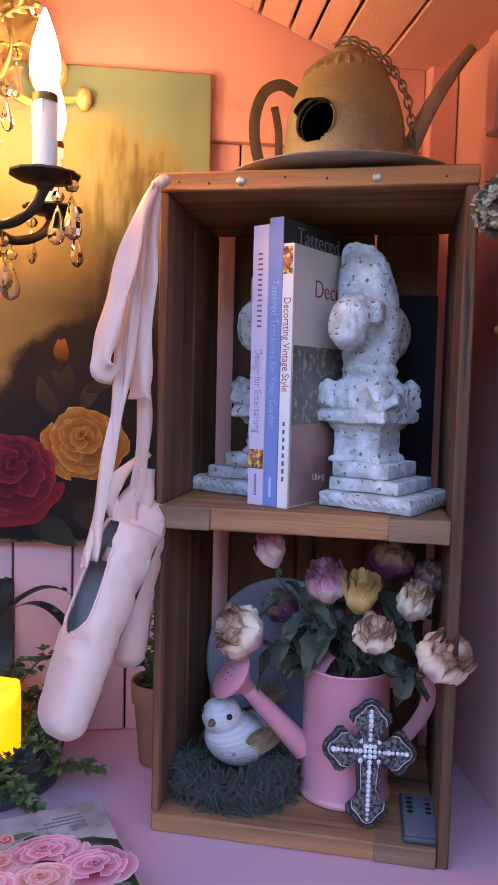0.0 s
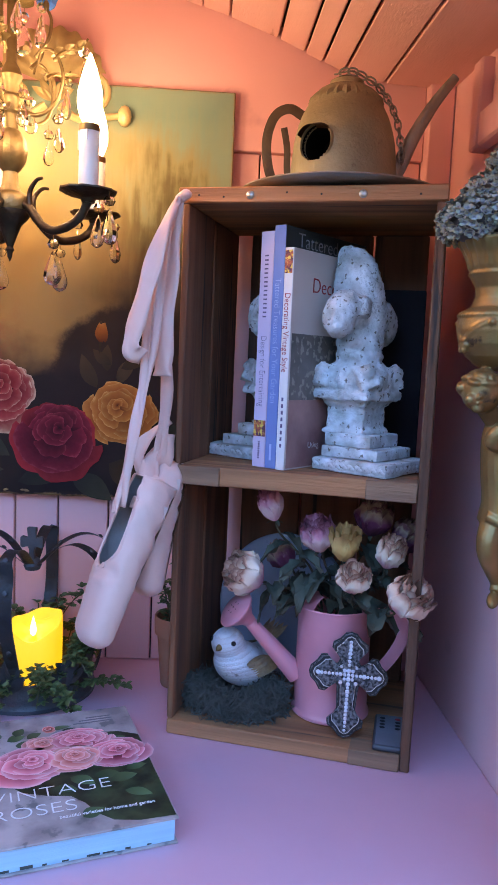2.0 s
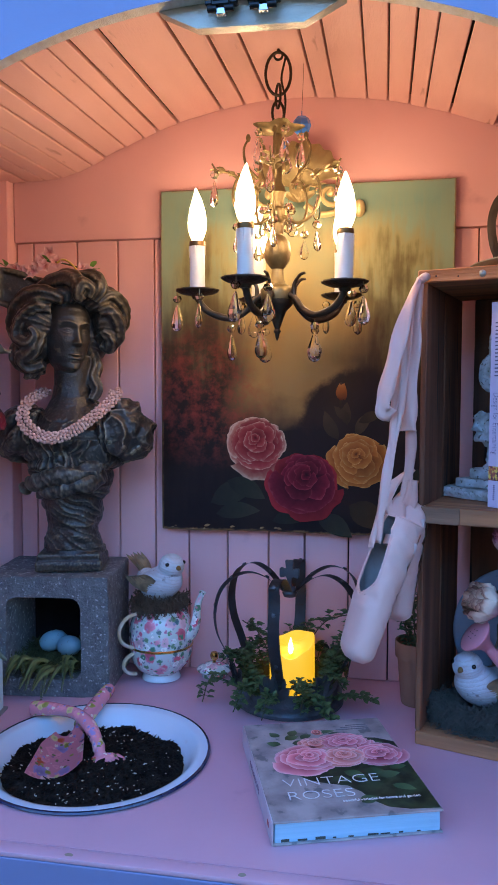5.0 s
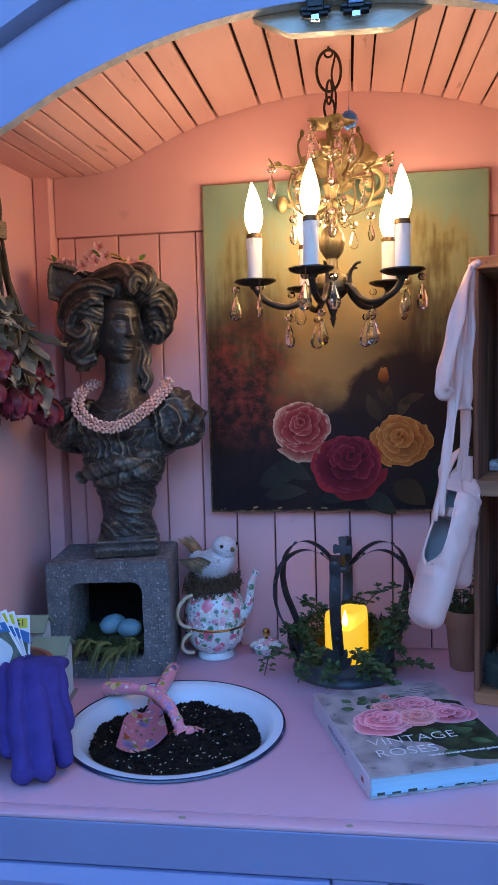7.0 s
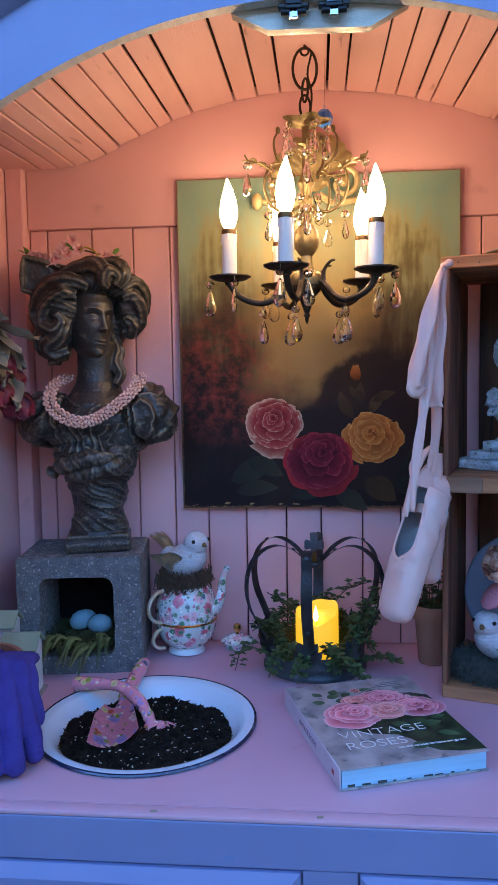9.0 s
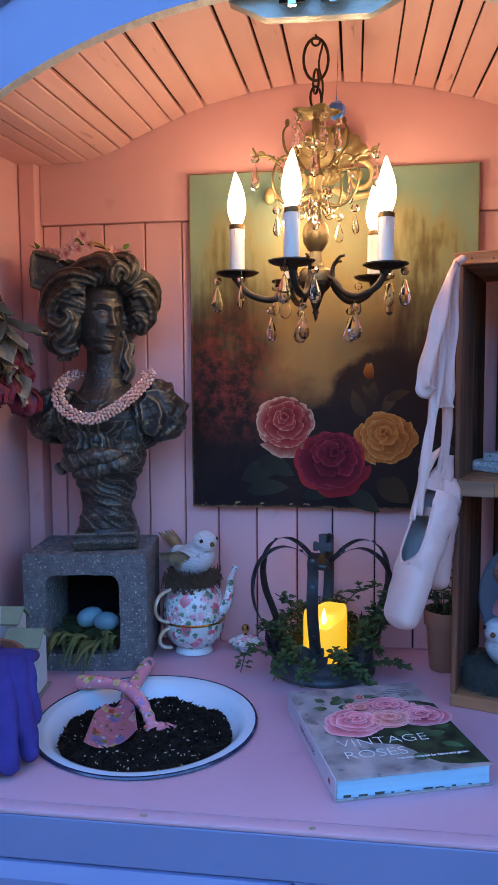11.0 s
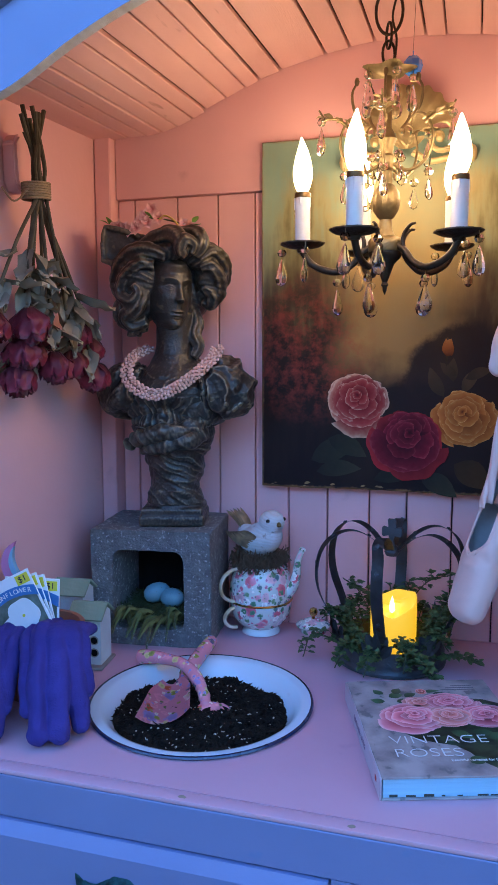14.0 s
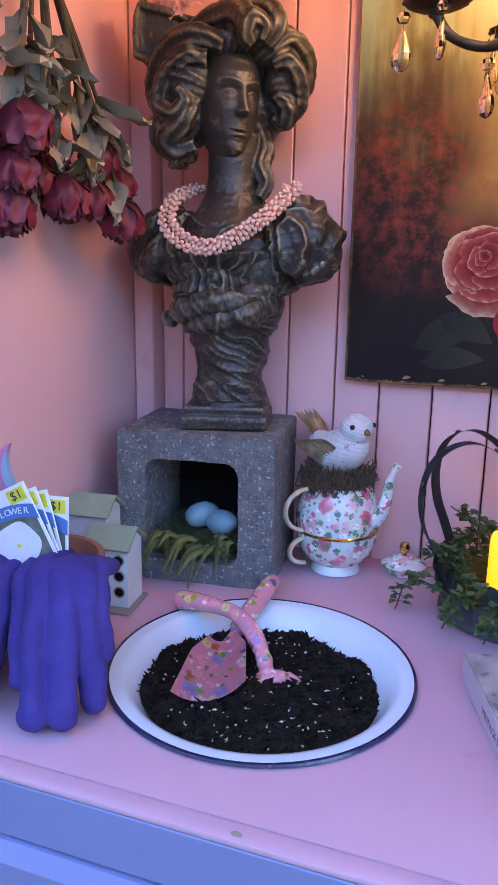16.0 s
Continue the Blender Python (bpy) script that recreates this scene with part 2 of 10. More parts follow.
PINK = surf("pink_paint", (0.80, 0.45, 0.44), (0.74, 0.40, 0.40), 0.5, 0, 5, 90, 0.12, 0.3, vary=0.05, c3=(0.66, 0.35, 0.35), spots=0.02, spot_scale=9)
PINK_TOP = surf("pink_counter_paint", (0.66, 0.36, 0.425), (0.60, 0.32, 0.38), 0.42, 0, 7, 120, 0.1, 0.3, c3=(0.56, 0.3, 0.36), spots=0.03, spot_scale=14)
BLUE = surf("periwinkle_paint", (0.23, 0.235, 0.40), (0.19, 0.20, 0.355), 0.45, 0, 6, 120, 0.12, 0.3, c3=(0.17, 0.22, 0.4), spots=0.05, spot_scale=18)
GAP = surf("dark_joint", (0.05, 0.025, 0.02), None, 0.9, bump=0)
BARE = surf("bare_sawn_wood", (0.82, 0.76, 0.68), (0.62, 0.54, 0.46), 0.45, 0, 40, 300, 0.5, 0.25, stretch=(3, 1, 1))
CHIP = surf("chipped_wood", (0.36, 0.29, 0.2), (0.25, 0.19, 0.13), 0.8, 0, 60, 300, 0.4)
# side and back slats take a much darker brown than the level boards
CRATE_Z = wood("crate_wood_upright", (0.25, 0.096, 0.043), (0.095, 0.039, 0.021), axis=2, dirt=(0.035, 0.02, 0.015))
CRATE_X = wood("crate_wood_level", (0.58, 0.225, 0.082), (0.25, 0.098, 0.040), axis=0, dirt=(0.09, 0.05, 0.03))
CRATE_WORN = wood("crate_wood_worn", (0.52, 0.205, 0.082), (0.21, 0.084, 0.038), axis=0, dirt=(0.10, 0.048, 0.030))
CRATE_END = wood("crate_end_grain", (0.33, 0.165, 0.090), (0.15, 0.080, 0.048), axis=0, dirt=(0.06, 0.035, 0.024))
NAIL = surf("nail_head", (0.55, 0.52, 0.48), (0.3, 0.26, 0.22), 0.4, 0.9, 200, 400, 0.2)
BULB = glow("frosted_bulb", (1.0, 0.70, 0.365), BULB_STRENGTH)
BRASS = surf("antique_brass", (0.30, 0.225, 0.105), (0.13, 0.092, 0.042), 0.48, 0.85, 40, 260, 0.3)
BRONZE = surf("dark_bronze", (0.085, 0.06, 0.04), (0.03, 0.022, 0.016), 0.45, 0.8, 50, 260, 0.35)
SLEEVE = surf("candle_sleeve", (0.82, 0.78, 0.72), (0.72, 0.66, 0.58), 0.45, 0, 30, 200, 0.1)
CRYSTAL = glass("crystal", (1.0, 1.0, 1.0), 0.0, 1.30, 1.0)
SOCKET = surf("socket_brass", (0.20, 0.12, 0.05), (0.12, 0.07, 0.03), 0.45, 0.9)
# ---- setting: ground, cabinet body, walls, counter, ceiling, front ----
GRASS = surf("lawn", (0.06, 0.09, 0.03), (0.035, 0.055, 0.02), 0.95, 0, 3, 40, 0.6, 0.25)
WX0, WX1, WY, TOP = -0.761, 0.381, 1.031, 0.89
FY = 0.452

bm = bmesh.new()
box(bm, -900, 900, -900, 900, -0.3, 0.0)
solo("ground", bm, GRASS, Matrix.Identity(4), "dim lawn that the cabinet stands on", "ground", kind="structure")

# unseen fence behind and beside the viewer, added to close off low sky light
SKY_BLOCK = surf("grey_sky_block", (0.16, 0.14, 0.13), (0.10, 0.09, 0.085), 0.9, 0, 4, 60, 0.4, 0.25)
for nm, b in (("wall_garden_south", (-4.2, 4.2, -3.1, -3.0)), ("wall_garden_west", (-4.2, -4.1, -2.999, 4.0))):
    bm = bmesh.new()
    box(bm, *b, 0.0, 2.6)
    solo(nm, bm, SKY_BLOCK, Matrix.Identity(4), "plain unseen fence added to close the place and block low sky light", "fence", kind="structure")

# back wall: dark backing, upright boards below, plain header panel above
bm = bmesh.new()
box(bm, WX0 - 0.02, WX1 + 0.02, WY + 0.010, WY + 0.03, 0.0, 1.95)
wall_back = solo("wall_back", bm, GAP, Matrix.Identity(4), "pink tongue-and-groove back wall of the cabinet", "wall", kind="structure")
GROOVES = [-0.7275, -0.694, -0.609, -0.531, -0.462, -0.399, -0.327, -0.252, -0.187, -0.11, -0.04, 0.03, 0.101, 0.175, 0.25, 0.3425]
for a, b in zip(GROOVES, GROOVES[1:]):
    bm = bmesh.new()
    box(bm, a + 0.0011, b - 0.0011, WY, WY + 0.010, TOP + 0.001, 1.6725, 0.0014)
    part("board", bm, PINK, wall_back)
bm = bmesh.new()
box(bm, -0.7275, 0.3425, WY - 0.008, WY + 0.010, 1.673, 1.93, 0.0012)
part("header_panel", bm, PINK, wall_back)
for x0, x1 in ((WX0 + 0.0015, -0.7285), (0.3435, WX1 - 0.0015)):
    bm = bmesh.new()
    box(bm, x0, x1, WY - 0.03, WY + 0.010, TOP + 0.001, 1.90, 0.002)
    part("corner_post", bm, PINK, wall_back)

for name, x0, x1, side in (("wall_left", WX0 - 0.02, WX0, "left"), ("wall_right", WX1, WX1 + 0.02, "right")):
    bm = bmesh.new()
    box(bm, x0, x1, FY + 0.004, WY + 0.009, 0.0, 1.96, 0.0015)
    solo(name, bm, PINK, Matrix.Identity(4), "plain pink painted side wall of the cabinet", "wall", kind="structure")

# vaulted plank ceiling, falling slightly towards the front
CEIL = [(-0.78, 1.779), (-0.699, 1.781), (-0.663, 1.782), (-0.633, 1.785), (-0.603, 1.793), (-0.573, 1.805), (-0.548, 1.817), (-0.51, 1.833), (-0.476, 1.848), (-0.45, 1.859),
        (-0.413, 1.870), (-0.335, 1.887), (-0.294, 1.893), (-0.254, 1.897), (-0.171, 1.898), (-0.139, 1.896), (-0.086, 1.890), (-0.052, 1.884), (-0.017, 1.876), (0.009, 1.869),
        (0.048, 1.858), (0.12, 1.833), (0.159, 1.817), (0.185, 1.806), (0.218, 1.793), (0.279, 1.780), (0.40, 1.777)]


def ceiling_z(z, y):
    return z - 0.045 * (WY - y)


bm = bmesh.new()
rz = random.Random(5)
for (xa, za), (xb, zb) in zip(CEIL, CEIL[1:]):
    d = Vector((xb - xa, 0, zb - za)).normalized() * rz.uniform(0.0012, 0.0024)
    drop = rz.uniform(-0.0012, 0.0012)
    n = Vector((-d.z, 0, d.x)).normalized()
    pts = []
    for y in (FY + 0.016, WY - 0.0005 - rz.uniform(0.009, 0.0125)):
        for p in (Vector((xa, y, ceiling_z(za, y))) + d, Vector((xb, y, ceiling_z(zb, y))) - d):
            p.z += drop
            pts += [p, p + n * 0.012]
    v = [bm.verts.new(p) for p in pts]
    for q in ((0, 2, 6, 4), (1, 5, 7, 3), (0, 1, 3, 2), (4, 6, 7, 5), (0, 4, 5, 1), (2, 3, 7, 6)):
        bm.faces.new([v[i] for i in q])
bmesh.ops.recalc_face_normals(bm, faces=bm.faces[:])
es = [e for e in bm.edges if abs((e.verts[0].co - e.verts[1].co).normalized().y) > 0.9]
bmesh.ops.bevel(bm, geom=es, offset=0.0012, segments=1, affect="EDGES")
CEIL_PAINT = surf("pink_ceiling_paint", (0.78, 0.46, 0.42), (0.69, 0.38, 0.35), 0.55, 0, 6, 120, 0.2, 0.3, stretch=(4, 0.6, 4), c3=(0.48, 0.24, 0.2), spots=0.04, spot_scale=12)
solo("ceiling", bm, CEIL_PAINT, Matrix.Identity(4), "vaulted ceiling of narrow pink painted planks", "ceiling", kind="structure")

# curved roof sheet over the planks
bm = bmesh.new()
lo = [(x, z + 0.018) for x, z in CEIL]
outline = lo + [(x, z + 0.05) for x, z in reversed(lo)]
prism(bm, outline, FY + 0.016, WY + 0.05)
# upper sheet reaches forward out of view, added to shade the arched front
prism(bm, [(-0.84 + 1.30 * i / 30, 1.99 - 0.62 * ((-0.84 + 1.30 * i / 30 + 0.19) ** 2) * 0.6) for i in range(31)] + [(0.46 - 1.30 * i / 30, 2.02 - 0.62 * ((0.46 - 1.30 * i / 30 + 0.19) ** 2) * 0.6) for i in range(31)], FY - 0.11, WY + 0.06)
bmesh.ops.recalc_face_normals(bm, faces=bm.faces[:])
solo("roof", bm, GAP, Matrix.Identity(4), "curved dark roof sheet over the plank ceiling, with an added overhang for shade", "roof", kind="structure")

# counter with a separate front lip
BX, BY, BR = -0.4456, 0.6876, 0.160
bm = bmesh.new()
cx0, cx1, cy0, cy1 = WX0 + 0.001 - BX, WX1 - 0.001 - BX, FY + 0.0205 - BY, WY + 0.0085 - BY
angs = sorted([2 * math.pi * i / 72 for i in range(72)] + [math.atan2(y, x) % (2 * math.pi) for x in (cx0, cx1) for y in (cy0, cy1)])
loops = []
for z in (TOP, TOP - 0.03):
    for edge in (0, 1):
        row = []
        for a in angs:
            c, q = math.cos(a), math.sin(a)
            reach = min((cx1 if c > 0 else cx0) / c if abs(c) > 1e-6 else 9, (cy1 if q > 0 else cy0) / q if abs(q) > 1e-6 else 9) if edge else BR - 0.012
            row.append(bm.verts.new((BX + reach * c, BY + reach * q, z)))
        loops.append(row)
for p, q in ((0, 1), (1, 3), (3, 2), (2, 0)):
    for i in range(len(angs)):
        j = (i + 1) % len(angs)
        bm.faces.new((loops[p][i], loops[p][j], loops[q][j], loops[q][i]))
bmesh.ops.recalc_face_normals(bm, faces=bm.faces[:])
counter = solo("counter", bm, PINK_TOP, Matrix.Identity(4), "pink painted wooden counter with a few chips along its front lip", "counter", kind="structure")
bm = bmesh.new()
box(bm, WX0 + 0.001, WX1 - 0.001, FY, FY + 0.0198, TOP - 0.0062, TOP - 0.0004, 0.0016, seg=2)
lip = part("front_lip", bm, PINK_TOP, counter)
for x, w in ((-0.386, 0.010), (-0.192, 0.009), (0.06, 0.003)):
    bm = bmesh.new()
    ring = [(x + w * 0.5 * math.cos(a) * rnd(0.7, 1.1), FY + 0.008 + 0.0032 * math.sin(a) * rnd(0.7, 1.2)) for a in [2 * math.pi * i / 9 for i in range(9)]]
    lo_ = [bm.verts.new((p, q, TOP - 0.0008)) for p, q in ring]
    hi_ = [bm.verts.new((p, q, TOP - 0.0001)) for p, q in ring]
    bm.faces.new(hi_)
    for i in range(9):
        bm.faces.new((lo_[i], lo_[(i + 1) % 9], hi_[(i + 1) % 9], hi_[i]))
    part("paint_chip", bm, CHIP, lip, "bare wood where the paint chipped off")

# cabinet below: rail, drawers, base
bm = bmesh.new()
box(bm, WX0 - 0.02, WX1 + 0.02, FY + 0.006, FY + 0.018, 0.0, 0.8295)
cab = solo("cabinet_front", bm, BLUE, Matrix.Identity(4), "periwinkle painted cabinet front with rail above the drawers", "cabinet", kind="structure")
bm = bmesh.new()
box(bm, WX0 - 0.02, WX1 + 0.02, FY - 0.0005, FY + 0.018, 0.830, TOP - 0.0066, 0.001)
part("rail", bm, BLUE, cab)
for x0, x1 in ((-0.212, -0.150), (WX0 - 0.02, -0.74), (0.30, WX1 + 0.02)):
    bm = bmesh.new()
    box(bm, x0, x1, FY - 0.0005, FY + 0.0058, 0.02, 0.8295)
    part("stile", bm, BLUE, cab)


def drawer(x0, x1, z0, z1):
    d = thing("drawer", lay((x0 + x1) / 2, FY - 0.001, (z0 + z1) / 2, 0), "periwinkle painted drawer with a dark metal pull", "drawer", "drawers below the counter")
    w, h = (x1 - x0) / 2, (z1 - z0) / 2
    bm = bmesh.new()
    a = [bm.verts.new(p) for p in ((-w, 0.006, -h), (w, 0.006, -h), (w, 0.006, h), (-w, 0.006, h))]
    b = [bm.verts.new(p) for p in ((-w, -0.002, -h), (w, -0.002, -h), (w, -0.002, h), (-w, -0.002, h))]
    g = 0.015
    c = [bm.verts.new(p) for p in ((-w + g, -0.011, -h + g), (w - g, -0.011, -h + g), (w - g, -0.011, h - g), (-w + g, -0.011, h - g))]
    bm.faces.new(a[::-1])
    bm.faces.new(c)
    for p, q in ((a, b), (b, c)):
        for i in range(4):
            bm.faces.new((p[i], p[(i + 1) % 4], q[(i + 1) % 4], q[i]))
    bmesh.ops.recalc_face_normals(bm, faces=bm.faces[:])
    part("drawer_front", bm, BLUE, d, angle=10)
    return d


VERD = surf("verdigris_iron", (0.05, 0.16, 0.17), (0.012, 0.016, 0.018), 0.55, 0.5, 60, 260, 0.6, 0.12)
for x0, x1, px in ((-0.738, -0.215, -0.455), (-0.147, 0.298, 0.075)):
    d = drawer(x0, x1, 0.60, 0.8275)
    bm = bmesh.new()
    grid = []
    for i in range(9):
        row = []
        for j in range(17):
            u, v = j / 16 * 2 - 1, i / 8
            w = 0.062 * (1 - 0.25 * v * v) * (1 + 0.06 * math.cos(u * 9))
            row.append((w * u, -0.012 - 0.024 * math.sin(v * math.pi * 0.5) * (1 - u * u) ** 0.5 - 0.002 * math.cos(u * 12), 0.018 - 0.05 * v + 0.008 * math.cos(u * 5) * (1 - v)))
        grid.append(row)
    patch(bm, grid)
    bmesh.ops.solidify(bm, geom=bm.faces[:], thickness=0.003)
    o = part("bin_pull", bm, VERD, d, "dark cast bin pull with verdigris")
    o.location = (px - (x0 + x1) / 2, 0, 0.052)

# arched front board
AC, AR = (-0.198, 1.112), 0.673


def arch(r, x):
    """A round crown that eases into level shoulders."""
    dx = abs(x - AC[0])
    if dx < 0.34:
        z = math.sqrt(AR * AR - dx * dx)
    else:
        t, z0 = min((dx - 0.34) / 0.16, 1.0), math.sqrt(AR * AR - 0.34 ** 2)
        z = (2 * t ** 3 - 3 * t * t + 1) * z0 - (t ** 3 - 2 * t * t + t) * 0.16 * 0.34 / z0 + (3 * t * t - 2 * t ** 3) * (z0 - 0.040)
    return AC[1] + z + r - AR


bm = bmesh.new()
xs = [-0.715 + 1.05 * i / 64 for i in range(65)]
low = [(-0.715, TOP - 0.02)] + [(x, arch(AR, x)) for x in xs] + [(0.335, TOP - 0.02)]
n = len(low)
F = [[bm.verts.new((x, y, z)) for x, z in low] for y in (FY - 0.001, FY + 0.0145)]
hx = [(-0.79, TOP - 0.02)] + [(-0.79 + 1.2 * i / 64, arch(AR + 0.2, -0.79 + 1.2 * i / 64)) for i in range(65)] + [(0.41, TOP - 0.02)]
G = [[bm.verts.new((x, y, z)) for x, z in hx] for y in (FY - 0.001, FY + 0.0145)]
for i in range(n - 1):
    bm.faces.new((F[0][i], G[0][i], G[0][i + 1], F[0][i + 1]))
    bm.faces.new((F[1][i + 1], G[1][i + 1], G[1][i], F[1][i]))
    f = bm.faces.new((F[0][i], F[0][i + 1], F[1][i + 1], F[1][i]))
    f.material_index = 1
    bm.faces.new((G[0][i + 1], G[0][i], G[1][i], G[1][i + 1]))
for k in (0, -1):
    bm.faces.new((F[0][k], F[1][k], G[1][k], G[0][k]))
bmesh.ops.recalc_face_normals(bm, faces=bm.faces[:])
arch_front = solo("arched_front", bm, [BLUE, BARE], Matrix.Identity(4), "periwinkle arched front board with a bare sawn lower edge", "cabinet front", kind="structure", angle=25)
bm = bmesh.new()
prev = None
for i in range(49):
    x = -0.80 + 1.22 * i / 48
    ring = [bm.verts.new((x, y, arch(r, x))) for y, r in ((FY - 0.0012, AR + 0.082), (FY - 0.008, AR + 0.084), (FY - 0.016, AR + 0.092), (FY - 0.018, AR + 0.2), (FY - 0.0012, AR + 0.2))]
    if prev:
        for k in range(4):
            bm.faces.new((prev[k], prev[k + 1], ring[k + 1], ring[k]))
    prev = ring
bmesh.ops.recalc_face_normals(bm, faces=bm.faces[:])
part("roof_trim", bm, BLUE, arch_front, "raised trim board that follows the arch")

# cleat with two roller catches behind the arch's crown
PRIMER = surf("silvery_primed_wood", (0.62, 0.56, 0.47), (0.45, 0.39, 0.31), 0.4, 0.2, 30, 200, 0.4, 0.3, stretch=(1, 3, 3))
BLACK = surf("black_steel", (0.02, 0.02, 0.022), None, 0.35, 0.6)
CATCH_BLUE = surf("blue_plastic", (0.16, 0.24, 0.42), None, 0.35)
CHROME = surf("bright_steel", (0.6, 0.6, 0.6), None, 0.2, 1.0)
cl = thing("cleat", lay(-0.187, FY + 0.016, 1.764, 0), "silvery primed wooden cleat behind the crown of the arch", "cleat")
bm = bmesh.new()
prism(bm, [(-0.093, 0.016), (-0.054, -0.003), (0.054, -0.005), (0.095, 0.016), (0.085, 0.05), (-0.085, 0.05)], 0.0, 0.014)
bmesh.ops.recalc_face_normals(bm, faces=bm.faces[:])
part("cleat_body", bm, PRIMER, cl)
for x, blue in ((-0.213, 0), (-0.171, 1)):
    c = thing("roller_catch", lay(x, FY + 0.005, 1.777, 0), "black steel roller catch for the cabinet doors", "catch", "catches at the arch")
    bm = bmesh.new()
    box(bm, -0.009, 0.009, -0.008, 0.008, -0.004, 0.012, 0.001)
    box(bm, -0.016, 0.016, -0.004, 0.006, -0.001, 0.003, 0.0008)
    part("catch_body", bm, BLACK, c)
    bm = bmesh.new()
    box(bm, -0.0075, 0.0075, -0.0095, -0.0082, 0.0, 0.013, 0.0004)
    part("catch_plate", bm, CATCH_BLUE if blue else BLACK, c)
    for s in (-1, 1):
        bm = bmesh.new()
        tube(bm, [(s * 0.004, -0.004, -0.006), (s * 0.013, -0.004, -0.006)], 0.0035, 10)
        part("roller", bm, BLACK, c)
    bm = bmesh.new()
    box(bm, -0.005, 0.005, -0.004, 0.004, -0.011, -0.004, 0.0006)
    part("strike", bm, CHROME, c, "bright steel strike")

# rounded wooden holder on the left wall, slotted one on the right
bm = bmesh.new()
out = [(0.728 + 0.0, 1.63), (0.715, 1.645), (0.712, 1.700), (0.724, 1.714), (0.742, 1.716), (0.752, 1.706), (0.752, 1.640), (0.742, 1.630)]
a = [bm.verts.new((WX0 + 0.0005, y, z)) for y, z in out]
b = [bm.verts.new((WX0 + 0.026, y, z)) for y, z in out]
bm.faces.new(a), bm.faces.new(b[::-1])
for i in range(len(a)):
    bm.faces.new((a[i], b[i], b[(i + 1) % len(a)], a[(i + 1) % len(a)]))
bmesh.ops.recalc_face_normals(bm, faces=bm.faces[:])
bmesh.ops.bevel(bm, geom=bm.edges[:], offset=0.004, segments=2, affect="EDGES")
peg = solo("wall_bracket", bm, PINK, Matrix.Identity(4), "rounded pink painted wooden bracket on the side wall", "bracket", "wall brackets")
bk = thing("wall_bracket", lay(WX1 - 0.0005, 0.79, 1.70, 0), "slotted pink painted wooden bracket on the side wall", "bracket", "wall brackets")
bm = bmesh.new()
box(bm, -0.022, 0.0, -0.075, -0.045, -0.055, 0.055, 0.003)
box(bm, -0.022, 0.0, 0.045, 0.075, -0.055, 0.055, 0.003)
box(bm, -0.0215, 0.0, -0.044, 0.044, -0.055, -0.012, 0.003)
box(bm, -0.006, 0.0, -0.044, 0.044, -0.011, 0.055, 0.001)
part("bracket_body", bm, PINK, bk)

# ---- upright crate and what it holds ----
CR = lay(-0.002, 0.796, TOP, -17.4)
CW, CD, CH = 0.305, 0.232, 0.678


def in_crate(u, v, w, turn=0):
    return CR @ lay(u, v, w, turn)


def flower_head(bm, r, h, seed, layers=4, wrinkle=0.12, open_=0.55, m=None, tip=1.0):
    """A dried bloom of overlapping wrinkled petals that rises along z."""
    rg = random.Random(seed)
    out = []
    for k in range(layers):
        f = k / max(layers - 1, 1)
        n = 3 + (layers - 1 - k > 0) + k
        rr = r * (0.32 + 0.68 * f)
        for i in range(n):
            a0 = 2 * math.pi * (i + rg.uniform(-0.2, 0.2)) / n + k * 0.9
            span = 2 * math.pi / n * 0.78
            top = h * (1.0 - 0.22 * f * rg.uniform(0.6, 1.2))
            flare = open_ * f * rg.uniform(0.6, 1.3)
            grid = []
            for a in range(8):
                t = a / 7
                row = []
                for b in range(10):
                    s = b / 9 * 2 - 1
                    prof = math.sin(min(t * 1.25, 1.0) * math.pi * 0.5) ** 0.8
                    rad = rr * (0.22 + 0.78 * prof) * (1 + flare * max(t - 0.65, 0) * 1.6 - 0.18 * max(0.8 - abs(t - 0.75) * 4, 0) * (1 - f))
                    rad *= 1 + 0.16 * max(t - 0.84, 0) / 0.16 * (0.4 + 0.6 * f)
                    wid = span * (1.0 - 0.35 * t * abs(s) ** 1.5)
                    ang = a0 + s * wid
                    z = top * t - 0.18 * h * (abs(s) ** 2) * t
                    w = 1 + wrinkle * noise.noise(Vector((ang * 3 + seed, t * 3, k * 2.7))) + 0.55 * wrinkle * t * noise.noise(Vector((ang * 7 + k, t * 5, seed * 1.3)))
                    row.append((rad * w * math.cos(ang), rad * w * math.sin(ang), z + (0.02 + 0.06 * t) * h * noise.noise(Vector((ang * 5, t * 2, seed + k)))))
                grid.append(row)
            out += patch(bm, grid)
    if m is not None:
        bmesh.ops.transform(bm, matrix=m, verts=out)
    return out


def petals(owner, r, h, seed, layers, wrinkle, open_, m, mat):
    """A dried bloom whose petals are parts of their own."""
    whole = bmesh.new()
    flower_head(whole, r, h, seed, layers, wrinkle, open_, m)
    cells = 8 * 10
    vs = [v.co.copy() for v in whole.verts]
    whole.free()
    for k in range(0, len(vs), cells):
        bm = bmesh.new()
        patch(bm, [[vs[k + i * 10 + j] for j in range(10)] for i in range(8)])
        part("petal", bm, mat, owner, angle=60)


